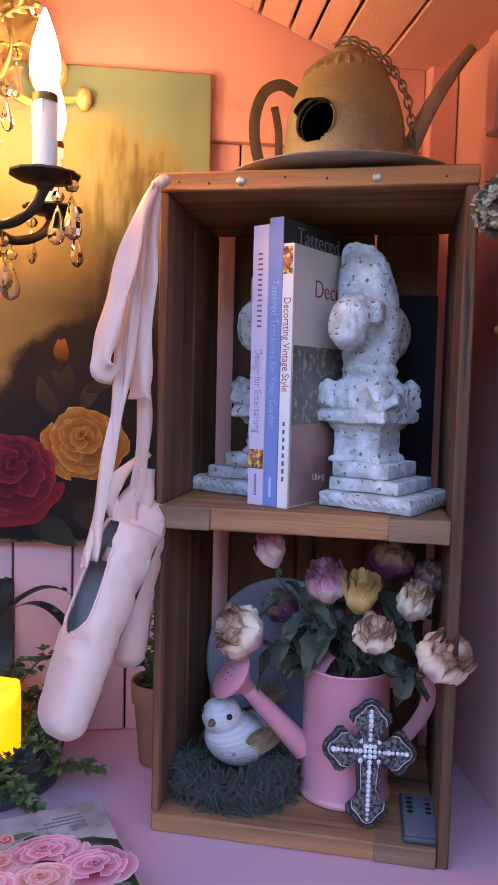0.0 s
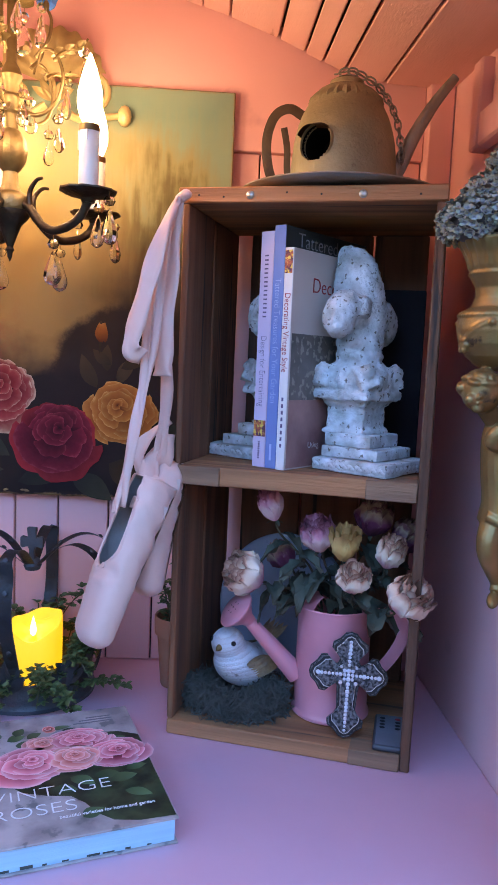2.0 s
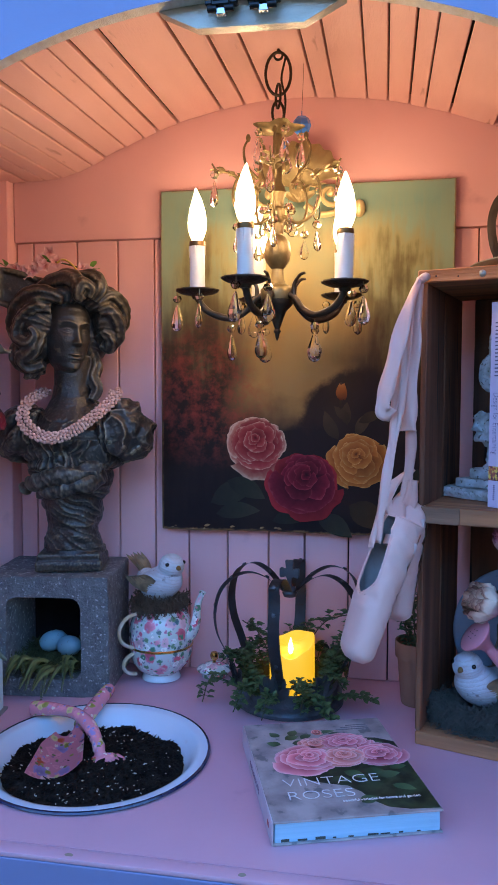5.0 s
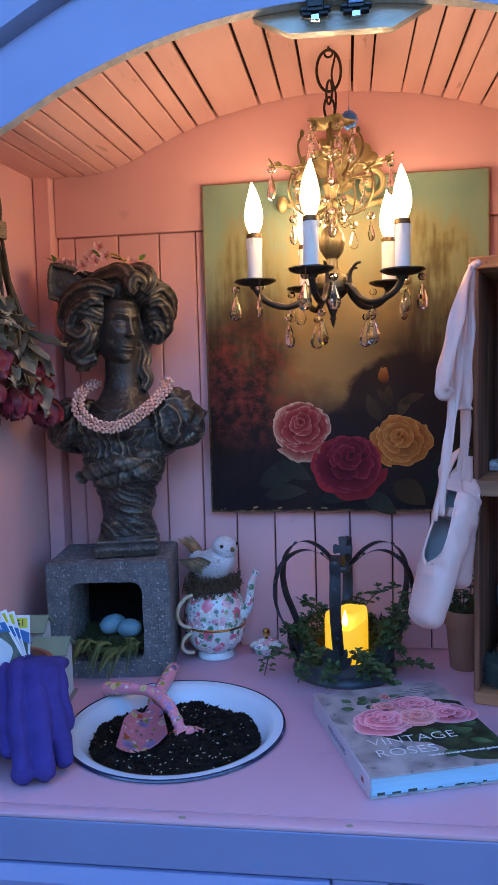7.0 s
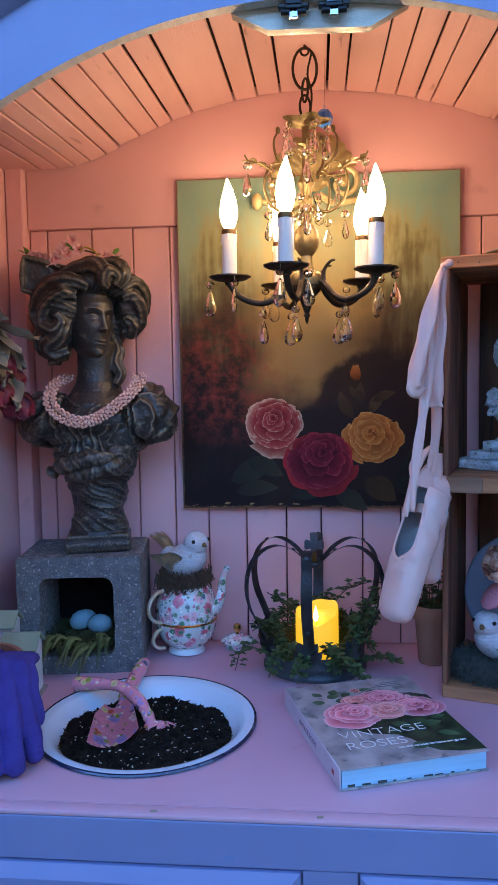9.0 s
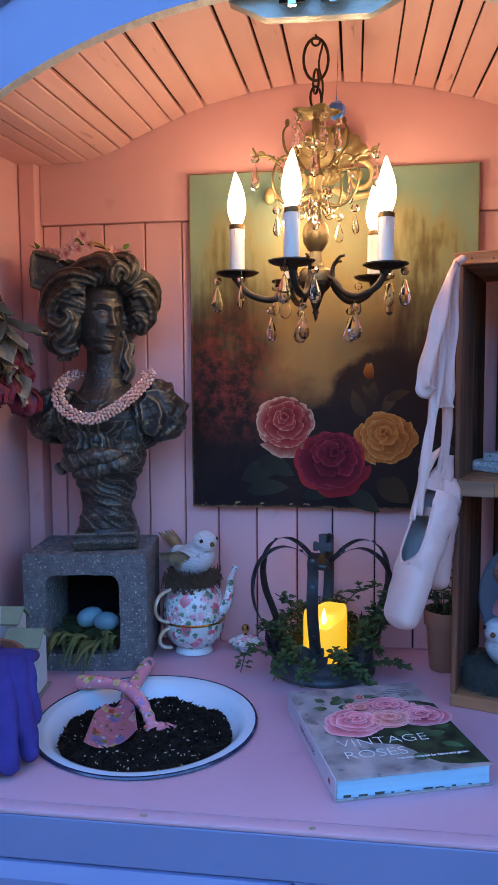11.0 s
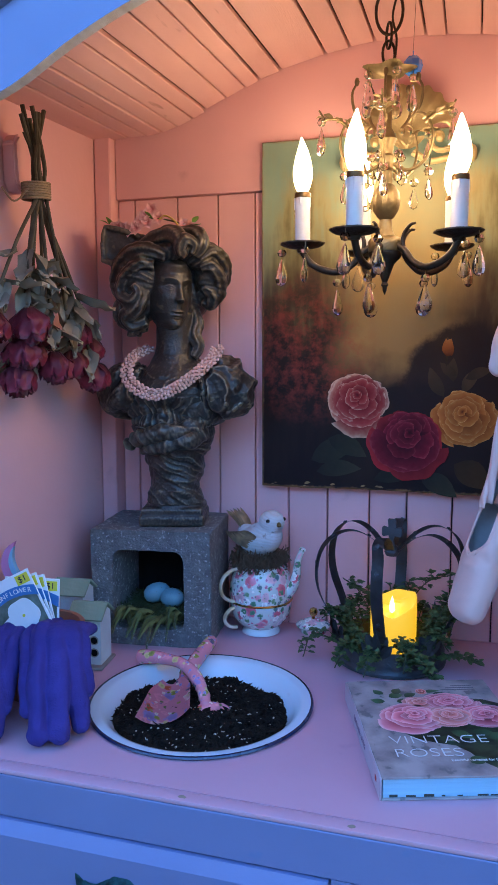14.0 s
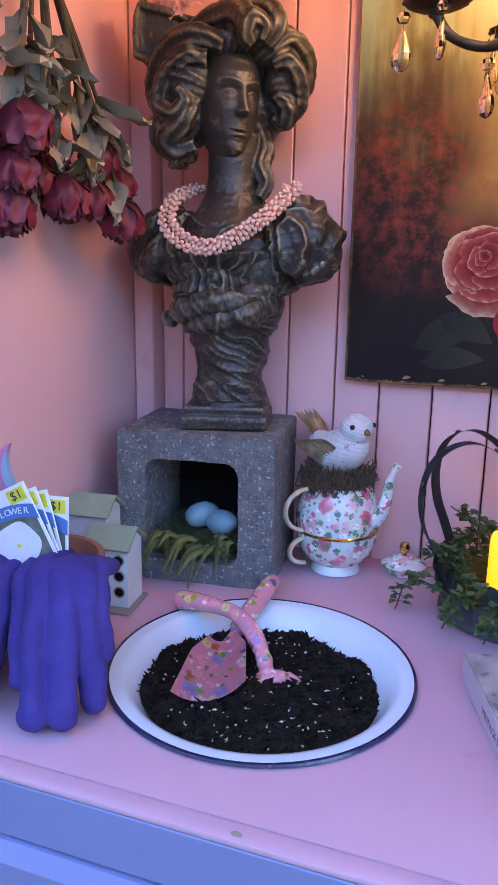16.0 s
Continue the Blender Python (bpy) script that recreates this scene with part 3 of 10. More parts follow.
def leaf(bm, base, direction, length, width, curl=0.4, seed=0, up=(0, 0, 1), crumple=0.0):
    rg = random.Random(seed)
    d = Vector(direction).normalized()
    s = d.cross(Vector(up))
    s = s.normalized() if s.length > 1e-4 else Vector((1, 0, 0))
    u = s.cross(d).normalized()
    tw = rg.uniform(-0.5, 0.5)
    grid = []
    for i in range(7):
        t = i / 6
        c = Vector(base) + d * (length * t) + u * (-curl * length * t * t)
        w = width * math.sin(math.pi * min(t * 0.92 + 0.08, 1.0)) ** 0.8 * 0.5
        ss = (s * math.cos(tw * t) + u * math.sin(tw * t))
        row = []
        for j in range(5):
            q = j / 4 * 2 - 1
            cr_ = crumple * width * Vector([noise.noise(Vector((t * 4.5 + seed, q * 2.2, 5.0 * k))) for k in range(3)])
            row.append(c + cr_ + ss * (w * q * (1 - 0.3 * min(crumple, 1))) + u * ((0.35 + 0.9 * crumple) * w * abs(q) + 0.12 * w * math.sin(t * 9 + seed) * q))
        grid.append(row)
    return patch(bm, grid)


def wooden_crate():
    c = thing("wooden_crate", CR, "old brown wooden crate stood on end, with slatted sides", "crate")
    def board(name, *b, mat=CRATE_X, label=""):
        bm = bmesh.new()
        box(bm, *b, 0.0016)
        for v in bm.verts:
            v.co += Vector([0.0006 * noise.noise(v.co * 30 + Vector((k * 9, 0, 0))) for k in range(3)])
        return part(name, bm, mat, c, label)
    top = board("top_board", -0.006, CW, 0.0, CD, CH - 0.018, CH)
    shelf = board("shelf", 0.0005, CW - 0.0125, 0.002, CD - 0.009, 0.324, 0.347, mat=CRATE_WORN)
    bot = board("bottom_board", 0.0005, CW - 0.0125, 0.0, CD - 0.009, 0.0005, 0.020, mat=CRATE_WORN)
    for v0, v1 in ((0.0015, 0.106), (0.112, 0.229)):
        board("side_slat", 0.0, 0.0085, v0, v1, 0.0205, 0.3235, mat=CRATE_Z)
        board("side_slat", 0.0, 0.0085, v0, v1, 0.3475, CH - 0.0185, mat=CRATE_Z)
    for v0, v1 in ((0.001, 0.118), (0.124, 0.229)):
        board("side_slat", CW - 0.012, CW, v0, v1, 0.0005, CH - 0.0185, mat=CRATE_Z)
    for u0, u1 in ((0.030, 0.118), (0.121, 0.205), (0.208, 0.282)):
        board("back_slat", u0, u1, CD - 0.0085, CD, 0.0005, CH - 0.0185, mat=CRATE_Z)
    for u, bright in ((0.082, 1), (0.212, 0)):
        bm = bmesh.new()
        lathe(bm, [(0, 0.0022), (0.003, 0.0018), (0.0048, 0.0004), (0.0048, -0.001), (0, -0.001)], 14, pose(u, -0.0004, CH - 0.010, 90, 0, 0))
        part("nail", bm, NAIL, top)
    for u in (0.02, 0.05, 0.125, 0.165, 0.275):
        bm = bmesh.new()
        lathe(bm, [(0, 0.0006), (0.0012, 0.0004), (0.0014, -0.0008)], 8, pose(u, -0.0002, CH - rnd(0.007, 0.012), 90, 0, 0))
        part("nail", bm, BRONZE, top)
    for u0, u1, w0, w1, o in ((0.0, 0.058, 0.3238, 0.3472, shelf), (0.234, 0.2928, 0.3238, 0.3472, shelf), (0.232, 0.2928, 0.0003, 0.0202, bot)):
        bm = bmesh.new()
        box(bm, u0, u1, -0.001, 0.03, w0, w1, 0.0012)
        part("end_block", bm, CRATE_END, o, "darker end-grain block of the board")
    return c


wooden_crate()

# ---- kettle bird house on its tray ----
RUSTY = surf("rusty_olive_tin", (0.31, 0.285, 0.17), (0.20, 0.165, 0.095), 0.62, 0.2, 22, 220, 0.5, 0.3, c3=(0.16, 0.10, 0.06), spots=0.05, spot_scale=40)
TIN = surf("grey_tin", (0.36, 0.36, 0.32), (0.20, 0.20, 0.17), 0.45, 0.6, 18, 200, 0.4, 0.3)
# near-black colour that stands for the shade inside holes
HOLE_SHADE = surf("hole_shade", (0.006, 0.005, 0.005), None, 0.9, bump=0, spec=0.1)
tray = solo("tray", bmesh.new(), TIN, in_crate(0.172, 0.108, CH + 0.0005), "dull grey tin tray under the kettle", "tray")
bm = bmesh.new()
lathe(bm, [(0, 0.002), (0.088, 0.002), (0.115, 0.004), (0.126, 0.006), (0.1285, 0.0085), (0.1275, 0.0102), (0.124, 0.0090), (0.112, 0.0092), (0.080, 0.0120), (0, 0.0125)], 56)
bm.to_mesh(tray.data)
bm.free()
sharp(tray.data)
kz = CH + 0.0132
kt = thing("kettle_birdhouse", in_crate(0.172, 0.108, kz, 8), "rusty olive tin kettle bird house with chain and long spout", "birdhouse")
bm = bmesh.new()
KP = spline([(0.0640, 0, 0.006), (0.0625, 0, 0.03), (0.0595, 0, 0.060), (0.0530, 0, 0.086), (0.0465, 0, 0.101), (0.0420, 0, 0.110)], 9)
lathe(bm, [(0, 0.0), (0.0655, 0.0), (0.0675, 0.002)] + [(q.x * 1.05, q.z) for q in KP] + [(0, 0.1105)], 110, wave=lambda a, k: 1 + 0.010 * math.sin(3 * a + k * 0.12))
hm = Matrix.Translation((-0.033, -0.0520, 0.048)) @ Vector((-0.55, -0.835, 0.05)).to_track_quat("Z", "Y").to_matrix().to_4x4()
hi_ = hm.inverted()
bmesh.ops.delete(bm, geom=[f for f in bm.faces if (hi_ @ f.calc_center_median()).xy.length < 0.0218 and (hi_ @ f.calc_center_median()).z > -0.03], context="FACES")
part("kettle_body", bm, RUSTY, kt)
bm = bmesh.new()
lathe(bm, [(0.0440, 0.105), (0.0448, 0.109), (0.0432, 0.113), (0.033, 0.123), (0.028, 0.127), (0.0225, 0.1285), (0.021, 0.135), (0.015, 0.1385), (0, 0.140)], 48, wave=lambda a, k: 1 + (0.055 * math.cos(24 * a) if k in (1, 2, 3) else 0))
part("lid", bm, RUSTY, kt, "crimped tin lid")
bm = bmesh.new()
lathe(bm, [(0.0238, -0.0055), (0.0232, 0.0010), (0.0224, 0.0022), (0.0216, 0.0015), (0.0210, -0.008)], 36, hm)
rim = part("entrance_rim", bm, RUSTY, kt)
# black lining put in for the shade inside the kettle
bm = bmesh.new()
lathe(bm, [(0.0212, -0.001), (0.0212, -0.045), (0, -0.045)], 30, hm)
part("entrance_hole", bm, HOLE_SHADE, kt, "black lining that stands for the shade in the entrance hole")
bm = bmesh.new()
grid = []
for i in range(5):
    t = i / 4
    grid.append([hm @ Vector(((0.0232 - 0.007 * t) * math.cos(a), (0.0232 - 0.007 * t) * math.sin(a), 0.001 + 0.017 * t)) for a in [radians(35 + 125 * j / 14) for j in range(15)]])
patch(bm, grid)
bmesh.ops.solidify(bm, geom=bm.faces[:], thickness=0.0012)
part("entrance_hood", bm, BRONZE, kt, "dark tin hood over the hole")
bm = bmesh.new()
tube(bm, spline([(0.050, 0.0, 0.012), (0.067, 0.0, 0.030), (0.086, -0.002, 0.072), (0.108, -0.004, 0.110), (0.131, -0.006, 0.140)], 6), [0.0115 - 0.0060 * (i / 24) for i in range(25)], 14)
part("spout", bm, TIN, kt, "long grey tin spout")
bm = bmesh.new()
tube(bm, spline([(-0.052, 0.0, 0.094), (-0.070, 0.0, 0.103), (-0.088, 0.0, 0.094), (-0.097, 0.0, 0.066), (-0.094, 0.0, 0.032), (-0.082, 0.0, 0.0)], 6), 0.0065, 8, flat=0.16, up=(0, 1, 0))
tube(bm, spline([(-0.076, 0.0, 0.080), (-0.071, 0.0, 0.055), (-0.070, 0.0, 0.030), (-0.066, 0.0, 0.002)], 6), 0.0045, 8, flat=0.18, up=(0, 1, 0))
part("handle", bm, surf("brown_rusted_strap", (0.13, 0.095, 0.055), (0.07, 0.045, 0.03), 0.65, 0.4, 30, 220, 0.5), kt, "flat tin strap handle")
link = bmesh.new()
tube(link, [(0.0042 * math.cos(a), 0, 0.0068 * math.sin(a)) for a in [2 * math.pi * i / 12 for i in range(13)]], 0.0011, 6, caps=False)
LINK = mesh_of("chain_link", link, TIN)
cp = spline([(-0.012, -0.010, 0.142), (0.004, -0.012, 0.144), (0.020, -0.008, 0.139), (0.038, -0.010, 0.127), (0.052, -0.014, 0.108), (0.063, -0.018, 0.084), (0.069, -0.018, 0.056), (0.072, -0.014, 0.036)], 3)
for i in range(0, len(cp) - 1):
    d = cp[i + 1] - cp[i]
    q = d.to_track_quat("Z", "Y").to_matrix().to_4x4()
    share("chain_link", LINK, kt, Matrix.Translation((cp[i] + cp[i + 1]) / 2) @ q @ pose(0, 0, 0, 0, 0, 90 * (i % 2) + 20))

# ---- bookends and books on the shelf ----
PLASTER = surf("weathered_plaster", (0.64, 0.69, 0.72), (0.33, 0.35, 0.34), 0.88, 0, 52, 300, 1.0, 0.17, c3=(0.15, 0.14, 0.12), spots=0.112, spot_scale=160)
SH = 0.3474


def bookend(m, label, shift):
    b = thing("bookend", m, label, "bookend", "pair of bookends")
    def block(w, d, z0, z1, bevel=0.002, amp=0.0012):
        bm = bmesh.new()
        box(bm, -w / 2, w / 2, -d / 2, d / 2, z0, z1, bevel, seg=2)
        bmesh.ops.subdivide_edges(bm, edges=[e for e in bm.edges if e.calc_length() > 0.012], cuts=4, use_grid_fill=True)
        for v in bm.verts:
            v.co += Vector([amp * noise.noise(v.co * 90 + Vector((k * 7, 0, 0))) for k in range(3)])
        return bm
    part("plinth", block(0.104, 0.110, 0.0005, 0.016), PLASTER, b)
    part("plinth", block(0.080, 0.086, 0.0165, 0.030), PLASTER, b).location = (shift * 0.3, 0, 0)
    part("plinth", block(0.066, 0.070, 0.0305, 0.046), PLASTER, b).location = (shift * 0.6, 0, 0)
    # carved beading along the plinth
    dot = bmesh.new()
    ball(dot, (0, 0, 0), (0.0056, 0.0014, 0.0030), 1, pose(0, 0, 0, 0, 38, 0))
    ball(dot, (0.003, 0, -0.002), (0.0024, 0.0012, 0.0024), 1)
    DOT = mesh_of("bead", dot, PLASTER)
    for i in range(10):
        share("bead", DOT, b, lay(-0.045 + i * 0.0100, -0.0552, 0.0085, 0))
        share("bead", DOT, b, lay(0.0522, -0.048 + i * 0.0106, 0.0085, 90))
    bm = bmesh.new()
    box(bm, -0.0268, 0.0268, -0.0275, 0.0275, 0.044, 0.090, 0.003, seg=2)
    box(bm, -0.031, 0.031, -0.0315, 0.0315, 0.080, 0.088, 0.002)
    box(bm, -0.031, 0.031, -0.0315, 0.0315, 0.044, 0.051, 0.002)
    box(bm, -0.0405, 0.0405, -0.0425, 0.0425, 0.087, 0.099, 0.002)
    box(bm, -0.036, 0.036, -0.037, 0.037, 0.098, 0.130, 0.008, seg=2)
    for sx in (-1, 1):
        for sy in (-1, 1):
            q = bmesh.ops.create_cube(bm, size=1.0, matrix=Matrix.Translation((sx * 0.030, sy * 0.031, 0.115)) @ pose(0, 0, 0, 18 * sy, -22 * sx, 45) @ Matrix.Diagonal((0.024, 0.016, 0.030, 1)))
            ball(bm, (sx * 0.034, sy * 0.035, 0.122), (0.009, 0.009, 0.008), 2)
        for k in range(3):
            ball(bm, (sx * (0.037 - 0.001 * k), -0.013 + 0.013 * k, 0.108 + 0.005 * (k % 2)), (0.006, 0.007, 0.014), 2, pose(0, 0, 0, 14 * (k - 1), 0, 0))
            ball(bm, (-0.013 + 0.013 * k, sx * 0.038, 0.108 + 0.005 * (k % 2)), (0.007, 0.006, 0.014), 2, pose(0, 0, 0, 0, 14 * (k - 1), 0))
    lathe(bm, [(0.0, 0.12), (0.034, 0.128), (0.0275, 0.136), (0.0300, 0.143), (0.0270, 0.150), (0.0300, 0.160), (0.028, 0.176), (0, 0.19)], 24)
    # one tall leaf between two leaves that curl outwards
    ball(bm, (-0.004, -0.002, 0.226), (0.032, 0.027, 0.062), 3, pose(0, 0, 0, 8, -7, 0))
    ball(bm, (0.002, 0.004, 0.192), (0.030, 0.028, 0.042), 3)
    ball(bm, (-0.014, -0.008, 0.266), (0.017, 0.016, 0.025), 2, pose(0, 0, 0, 10, -24, 0))
    for sy, up_ in ((-1, 0.0), (1, -0.006)):
        tube(bm, spline([(0, sy * 0.008, 0.176), (0, sy * 0.022, 0.196 + up_), (0, sy * 0.036, 0.206 + up_), (0, sy * 0.048, 0.198 + up_), (0, sy * 0.050, 0.184 + up_), (0, sy * 0.042, 0.178 + up_)], 5), [0.020 + 0.004 * math.sin(i / 25 * 3.1) - 0.003 * i / 25 for i in range(26)], 12)
    box(bm, 0.006, 0.027, -0.040, -0.018, 0.192, 0.220, 0.004)
    for v in bm.verts:
        v.co.z = v.co.z if v.co.z < 0.13 else 0.13 + (v.co.z - 0.13) * 0.93
    bmesh.ops.translate(bm, vec=(shift, 0, 0), verts=bm.verts[:])
    o = part("plume_finial", bm, PLASTER, b, "lumpy carved foliage finial")
    rm = o.modifiers.new("join", "REMESH")
    rm.mode, rm.voxel_size, rm.use_smooth_shade = "VOXEL", 0.0021, True
    dt = bpy.data.textures.new("chipped", "CLOUDS")
    dt.noise_scale = 0.0042
    dm = o.modifiers.new("chips", "DISPLACE")
    dm.texture, dm.strength, dm.texture_coords = dt, 0.0042, "LOCAL"
    d2 = bpy.data.textures.new("worn", "CLOUDS")
    d2.noise_scale = 0.018
    dn = o.modifiers.new("wear", "DISPLACE")
    dn.texture, dn.strength, dn.texture_coords = d2, 0.0035, "LOCAL"
    return b


bookend(in_crate(0.2315, 0.080, SH, -25), "weathered white plaster bookend with a stepped plinth beside the books", -0.025)
bookend(in_crate(0.066, 0.152, SH, -25), "weathered white plaster bookend half hidden behind the books", 0.044)

PAGES = surf("page_edges", (0.36, 0.62, 0.76), (0.26, 0.48, 0.60), 0.8, 0, 3, 30, 0.3, stretch=(1, 1, 60))
INK_DARK = surf("dark_ink", (0.03, 0.025, 0.05), None, 0.6, bump=0)
INK_PLUM = surf("plum_ink", (0.16, 0.11, 0.19), None, 0.6, bump=0)
INK_RED = surf("red_ink", (0.42, 0.03, 0.03), None, 0.6, bump=0)
INK_WHITE = surf("white_ink", (0.85, 0.85, 0.85), None, 0.6, bump=0)
INK_BLUE = surf("pale_blue_ink", (0.45, 0.55, 0.8), None, 0.6, bump=0)


def upright_book(m, w, d, h, spine, cover, label, band=None):
    """A closed book; its spine faces -y, its covers +x and -x."""
    b = thing("book", m, label, "book", "books on the crate shelf")
    bm = bmesh.new()
    box(bm, 0.0016, w - 0.0016, 0.003, d - 0.004, 0.003, h - 0.003)
    part("page_block", bm, PAGES, b)
    for x0, x1 in ((0, 0.0015), (w - 0.0015, w)):
        bm = bmesh.new()
        box(bm, x0, x1, 0.0015, d, 0, h, 0.0004)
        part("cover", bm, cover, b)
    bm = bmesh.new()
    box(bm, 0, w, 0, 0.0014, 0, h, 0.0005)
    s = part("spine", bm, spine, b)
    for z0, z1, mt, nm in band or ():
        bm = bmesh.new()
        box(bm, 0.0008, w - 0.0008, -0.0004, 0.0004, z0, z1)
        part(nm, bm, mt, s)
    return b


def spine_text(b, text, x, z, size, mat, squeeze=1.0, thin=0.00025):
    letters(text, size, mat, b, Matrix.Translation((x, -0.0003, z)) @ pose(0, 0, 0, 90, 90, 0), "spine_lettering", 0.0002, squeeze=squeeze, thin=thin)


def bars(b, x, z, n, w, h, gap, mat, along="z", y=-0.0003):
    """Plain bars for words that cannot be read or are names."""
    for i in range(n):
        bm = bmesh.new()
        if along == "z":
            box(bm, x - w / 2, x + w / 2, y - 0.0002, y + 0.0004, z - i * (h + gap) - h, z - i * (h + gap))
        else:
            box(bm, x + i * (h + gap), x + i * (h + gap) + h, y - 0.0002, y + 0.0004, z, z + w)
        part("lettering_bar", bm, mat, b)


LAV = surf("lavender_jacket", (0.66, 0.52, 0.66), (0.6, 0.47, 0.6), 0.4, 0, 12, 120, 0.05)
BLUEJ = surf("blue_jacket", (0.16, 0.25, 0.52), (0.14, 0.21, 0.45), 0.4, 0, 12, 120, 0.05)
NIGHT = surf("dark_photo_jacket", (0.02, 0.025, 0.03), (0.05, 0.06, 0.05), 0.35, 0, 25, 150, 0.03)
WHITEJ = surf("white_jacket", (0.78, 0.75, 0.73), (0.7, 0.66, 0.63), 0.4, 0, 12, 120, 0.05)
BEIGE = surf("beige_jacket", (0.56, 0.47, 0.42), (0.5, 0.41, 0.36), 0.35, 0, 10, 120, 0.05)
FRUIT = surf("small_photo", (0.55, 0.12, 0.05), (0.12, 0.03, 0.06), 0.4, 0, 140, 200, 0, 0.08, c3=(0.8, 0.55, 0.1), spots=0.2, spot_scale=200)
GREYPHOTO = surf("grey_garden_photo", (0.20, 0.17, 0.15), (0.05, 0.05, 0.045), 0.35, 0, 22, 150, 0.0, 0.2, c3=(0.30, 0.27, 0.22), spots=0.17, spot_scale=130)
CLOTHPHOTO = surf("rose_cloth_photo", (0.42, 0.22, 0.19), (0.2, 0.09, 0.09), 0.35, 0, 20, 80, 0.0, 0.2)
e1 = Vector((math.cos(radians(-25)), math.sin(radians(-25)), 0))
p0 = Vector((0.088, 0.040, SH))
b1 = upright_book(in_crate(*p0, -25), 0.0195, 0.185, 0.286, LAV, LAV, "tall lavender hardback book between the bookends", ((0.038, 0.058, FRUIT, "spine_picture"),))
bars(b1, 0.0098, 0.258, 15, 0.0052, 0.0018, 0.0034, INK_PLUM)
spine_text(b1, "Design for Entertaining", 0.0098, 0.118, 0.0125, INK_PLUM, 0.74, 0.0003)
bars(b1, 0.0098, 0.032, 8, 0.0026, 0.0018, 0.0010, INK_PLUM)
p1 = p0 + e1 * 0.0200
b2 = upright_book(in_crate(*p1, -25), 0.0165, 0.185, 0.292, BLUEJ, NIGHT, "tall blue and black hardback book between the bookends")
spine_text(b2, "Tattered Treasures for Your Garden", 0.0082, 0.155, 0.0125, INK_BLUE, 0.80)
bars(b2, 0.0082, 0.030, 1, 0.003, 0.02, 0.0, INK_BLUE)
INK_GREY = surf("grey_ink", (0.34, 0.35, 0.36), None, 0.6, bump=0)
letters("Tattered", 0.025, INK_GREY, b2, Matrix.Translation((0.0168, 0.07, 0.277)) @ pose(0, 0, 0, 90, 0, 90), "cover_lettering", 0.0002, thin=0.0003)
p2 = p1 + e1 * 0.0170 + Vector((0.0, -0.001, 0))
b3 = upright_book(in_crate(*p2, -25), 0.0125, 0.19, 0.265, WHITEJ, BEIGE, "white and beige picture book with red title between the bookends", ((0.235, 0.262, FRUIT, "spine_picture"),))
spine_text(b3, "Decorating Vintage Style", 0.0063, 0.165, 0.0118, INK_RED, 0.80, 0.0001)
bars(b3, 0.0063, 0.088, 8, 0.0026, 0.0045, 0.0035, INK_PLUM)
for z0, z1, mt, nm in ((0.045, 0.165, GREYPHOTO, "cover_picture"), (0.002, 0.085, CLOTHPHOTO, "cover_picture")):
    bm = bmesh.new()
    box(bm, 0.0122, 0.0127 + (0.0002 if z0 < 0.01 else 0), 0.004, 0.188, z0, z1)
    part(nm, bm, mt, b3)
letters("Decorating", 0.026, INK_RED, b3, Matrix.Translation((0.0128, 0.100, 0.224)) @ pose(0, 0, 0, 90, 0, 90), "cover_lettering", 0.0002, thin=0.0003)
letters("Using", 0.011, INK_WHITE, b3, Matrix.Translation((0.0131, 0.060, 0.028)) @ pose(0, 0, 0, 90, 0, 90), "cover_lettering", 0.0002, thin=0.0003)
BLACKCLOTH = surf("matt_black_cloth", (0.014, 0.014, 0.018), (0.02, 0.02, 0.024), 0.9, 0, 25, 300, 0.2, spec=0.15)
dk = thing("book", in_crate(0.168, CD - 0.022, SH, 0), "dark book that leans upright against the crate's back", "book", "books on the crate shelf")
for nm, y0, y1, inset, mt in (("front_cover", -0.012, -0.0098, 0.0, BLACKCLOTH), ("page_block", -0.0096, 0.0096, 0.003, PAGES), ("back_cover", 0.0098, 0.012, 0.0, BLACKCLOTH)):
    bm = bmesh.new()
    box(bm, 0.0022, 0.115 - inset, y0, y1, inset, 0.235 - inset, 0.0005)
    part(nm, bm, mt, dk)
bm = bmesh.new()
box(bm, 0.0, 0.0020, -0.012, 0.012, 0.0, 0.235, 0.0005)
part("spine", bm, BLACKCLOTH, dk)

# ---- lower compartment ----
FL = 0.0204
PINKTIN = surf("pink_enamel", (0.74, 0.27, 0.31), (0.68, 0.23, 0.27), 0.36, 0, 20, 160, 0.06, coat=0.3)
can = thing("watering_can", in_crate(0.196, 0.094, FL), "small pink enamelled watering can filled with dried roses", "watering can")
bm = bmesh.new()
lathe(bm, [(0, 0.001), (0.049, 0.001), (0.0515, 0.003), (0.0515, 0.006), (0.0495, 0.008), (0.0485, 0.012), (0.0475, 0.140), (0.0490, 0.143), (0.0498, 0.146), (0.0485, 0.1475), (0.046, 0.145), (0.0455, 0.02), (0, 0.018)], 44)
body = part("can_body", bm, PINKTIN, can)
bm = bmesh.new()
grid = []
for i in range(7):
    t = i / 6
    grid.append([(0.0475 * math.cos(a) * (1 - 0.55 * t), 0.0475 * math.sin(a) * (1 - 0.25 * t), 0.146 + 0.016 * math.sin(t * 1.5)) for a in [radians(118 + 124 * j / 12) for j in range(13)]])
patch(bm, grid)
bmesh.ops.solidify(bm, geom=bm.faces[:], thickness=0.001)
part("half_cover", bm, PINKTIN, can)
sp = [Vector((-0.044, -0.014, 0.048)), Vector((-0.080, -0.026, 0.090)), Vector((-0.107, -0.036, 0.121))]
bm = bmesh.new()
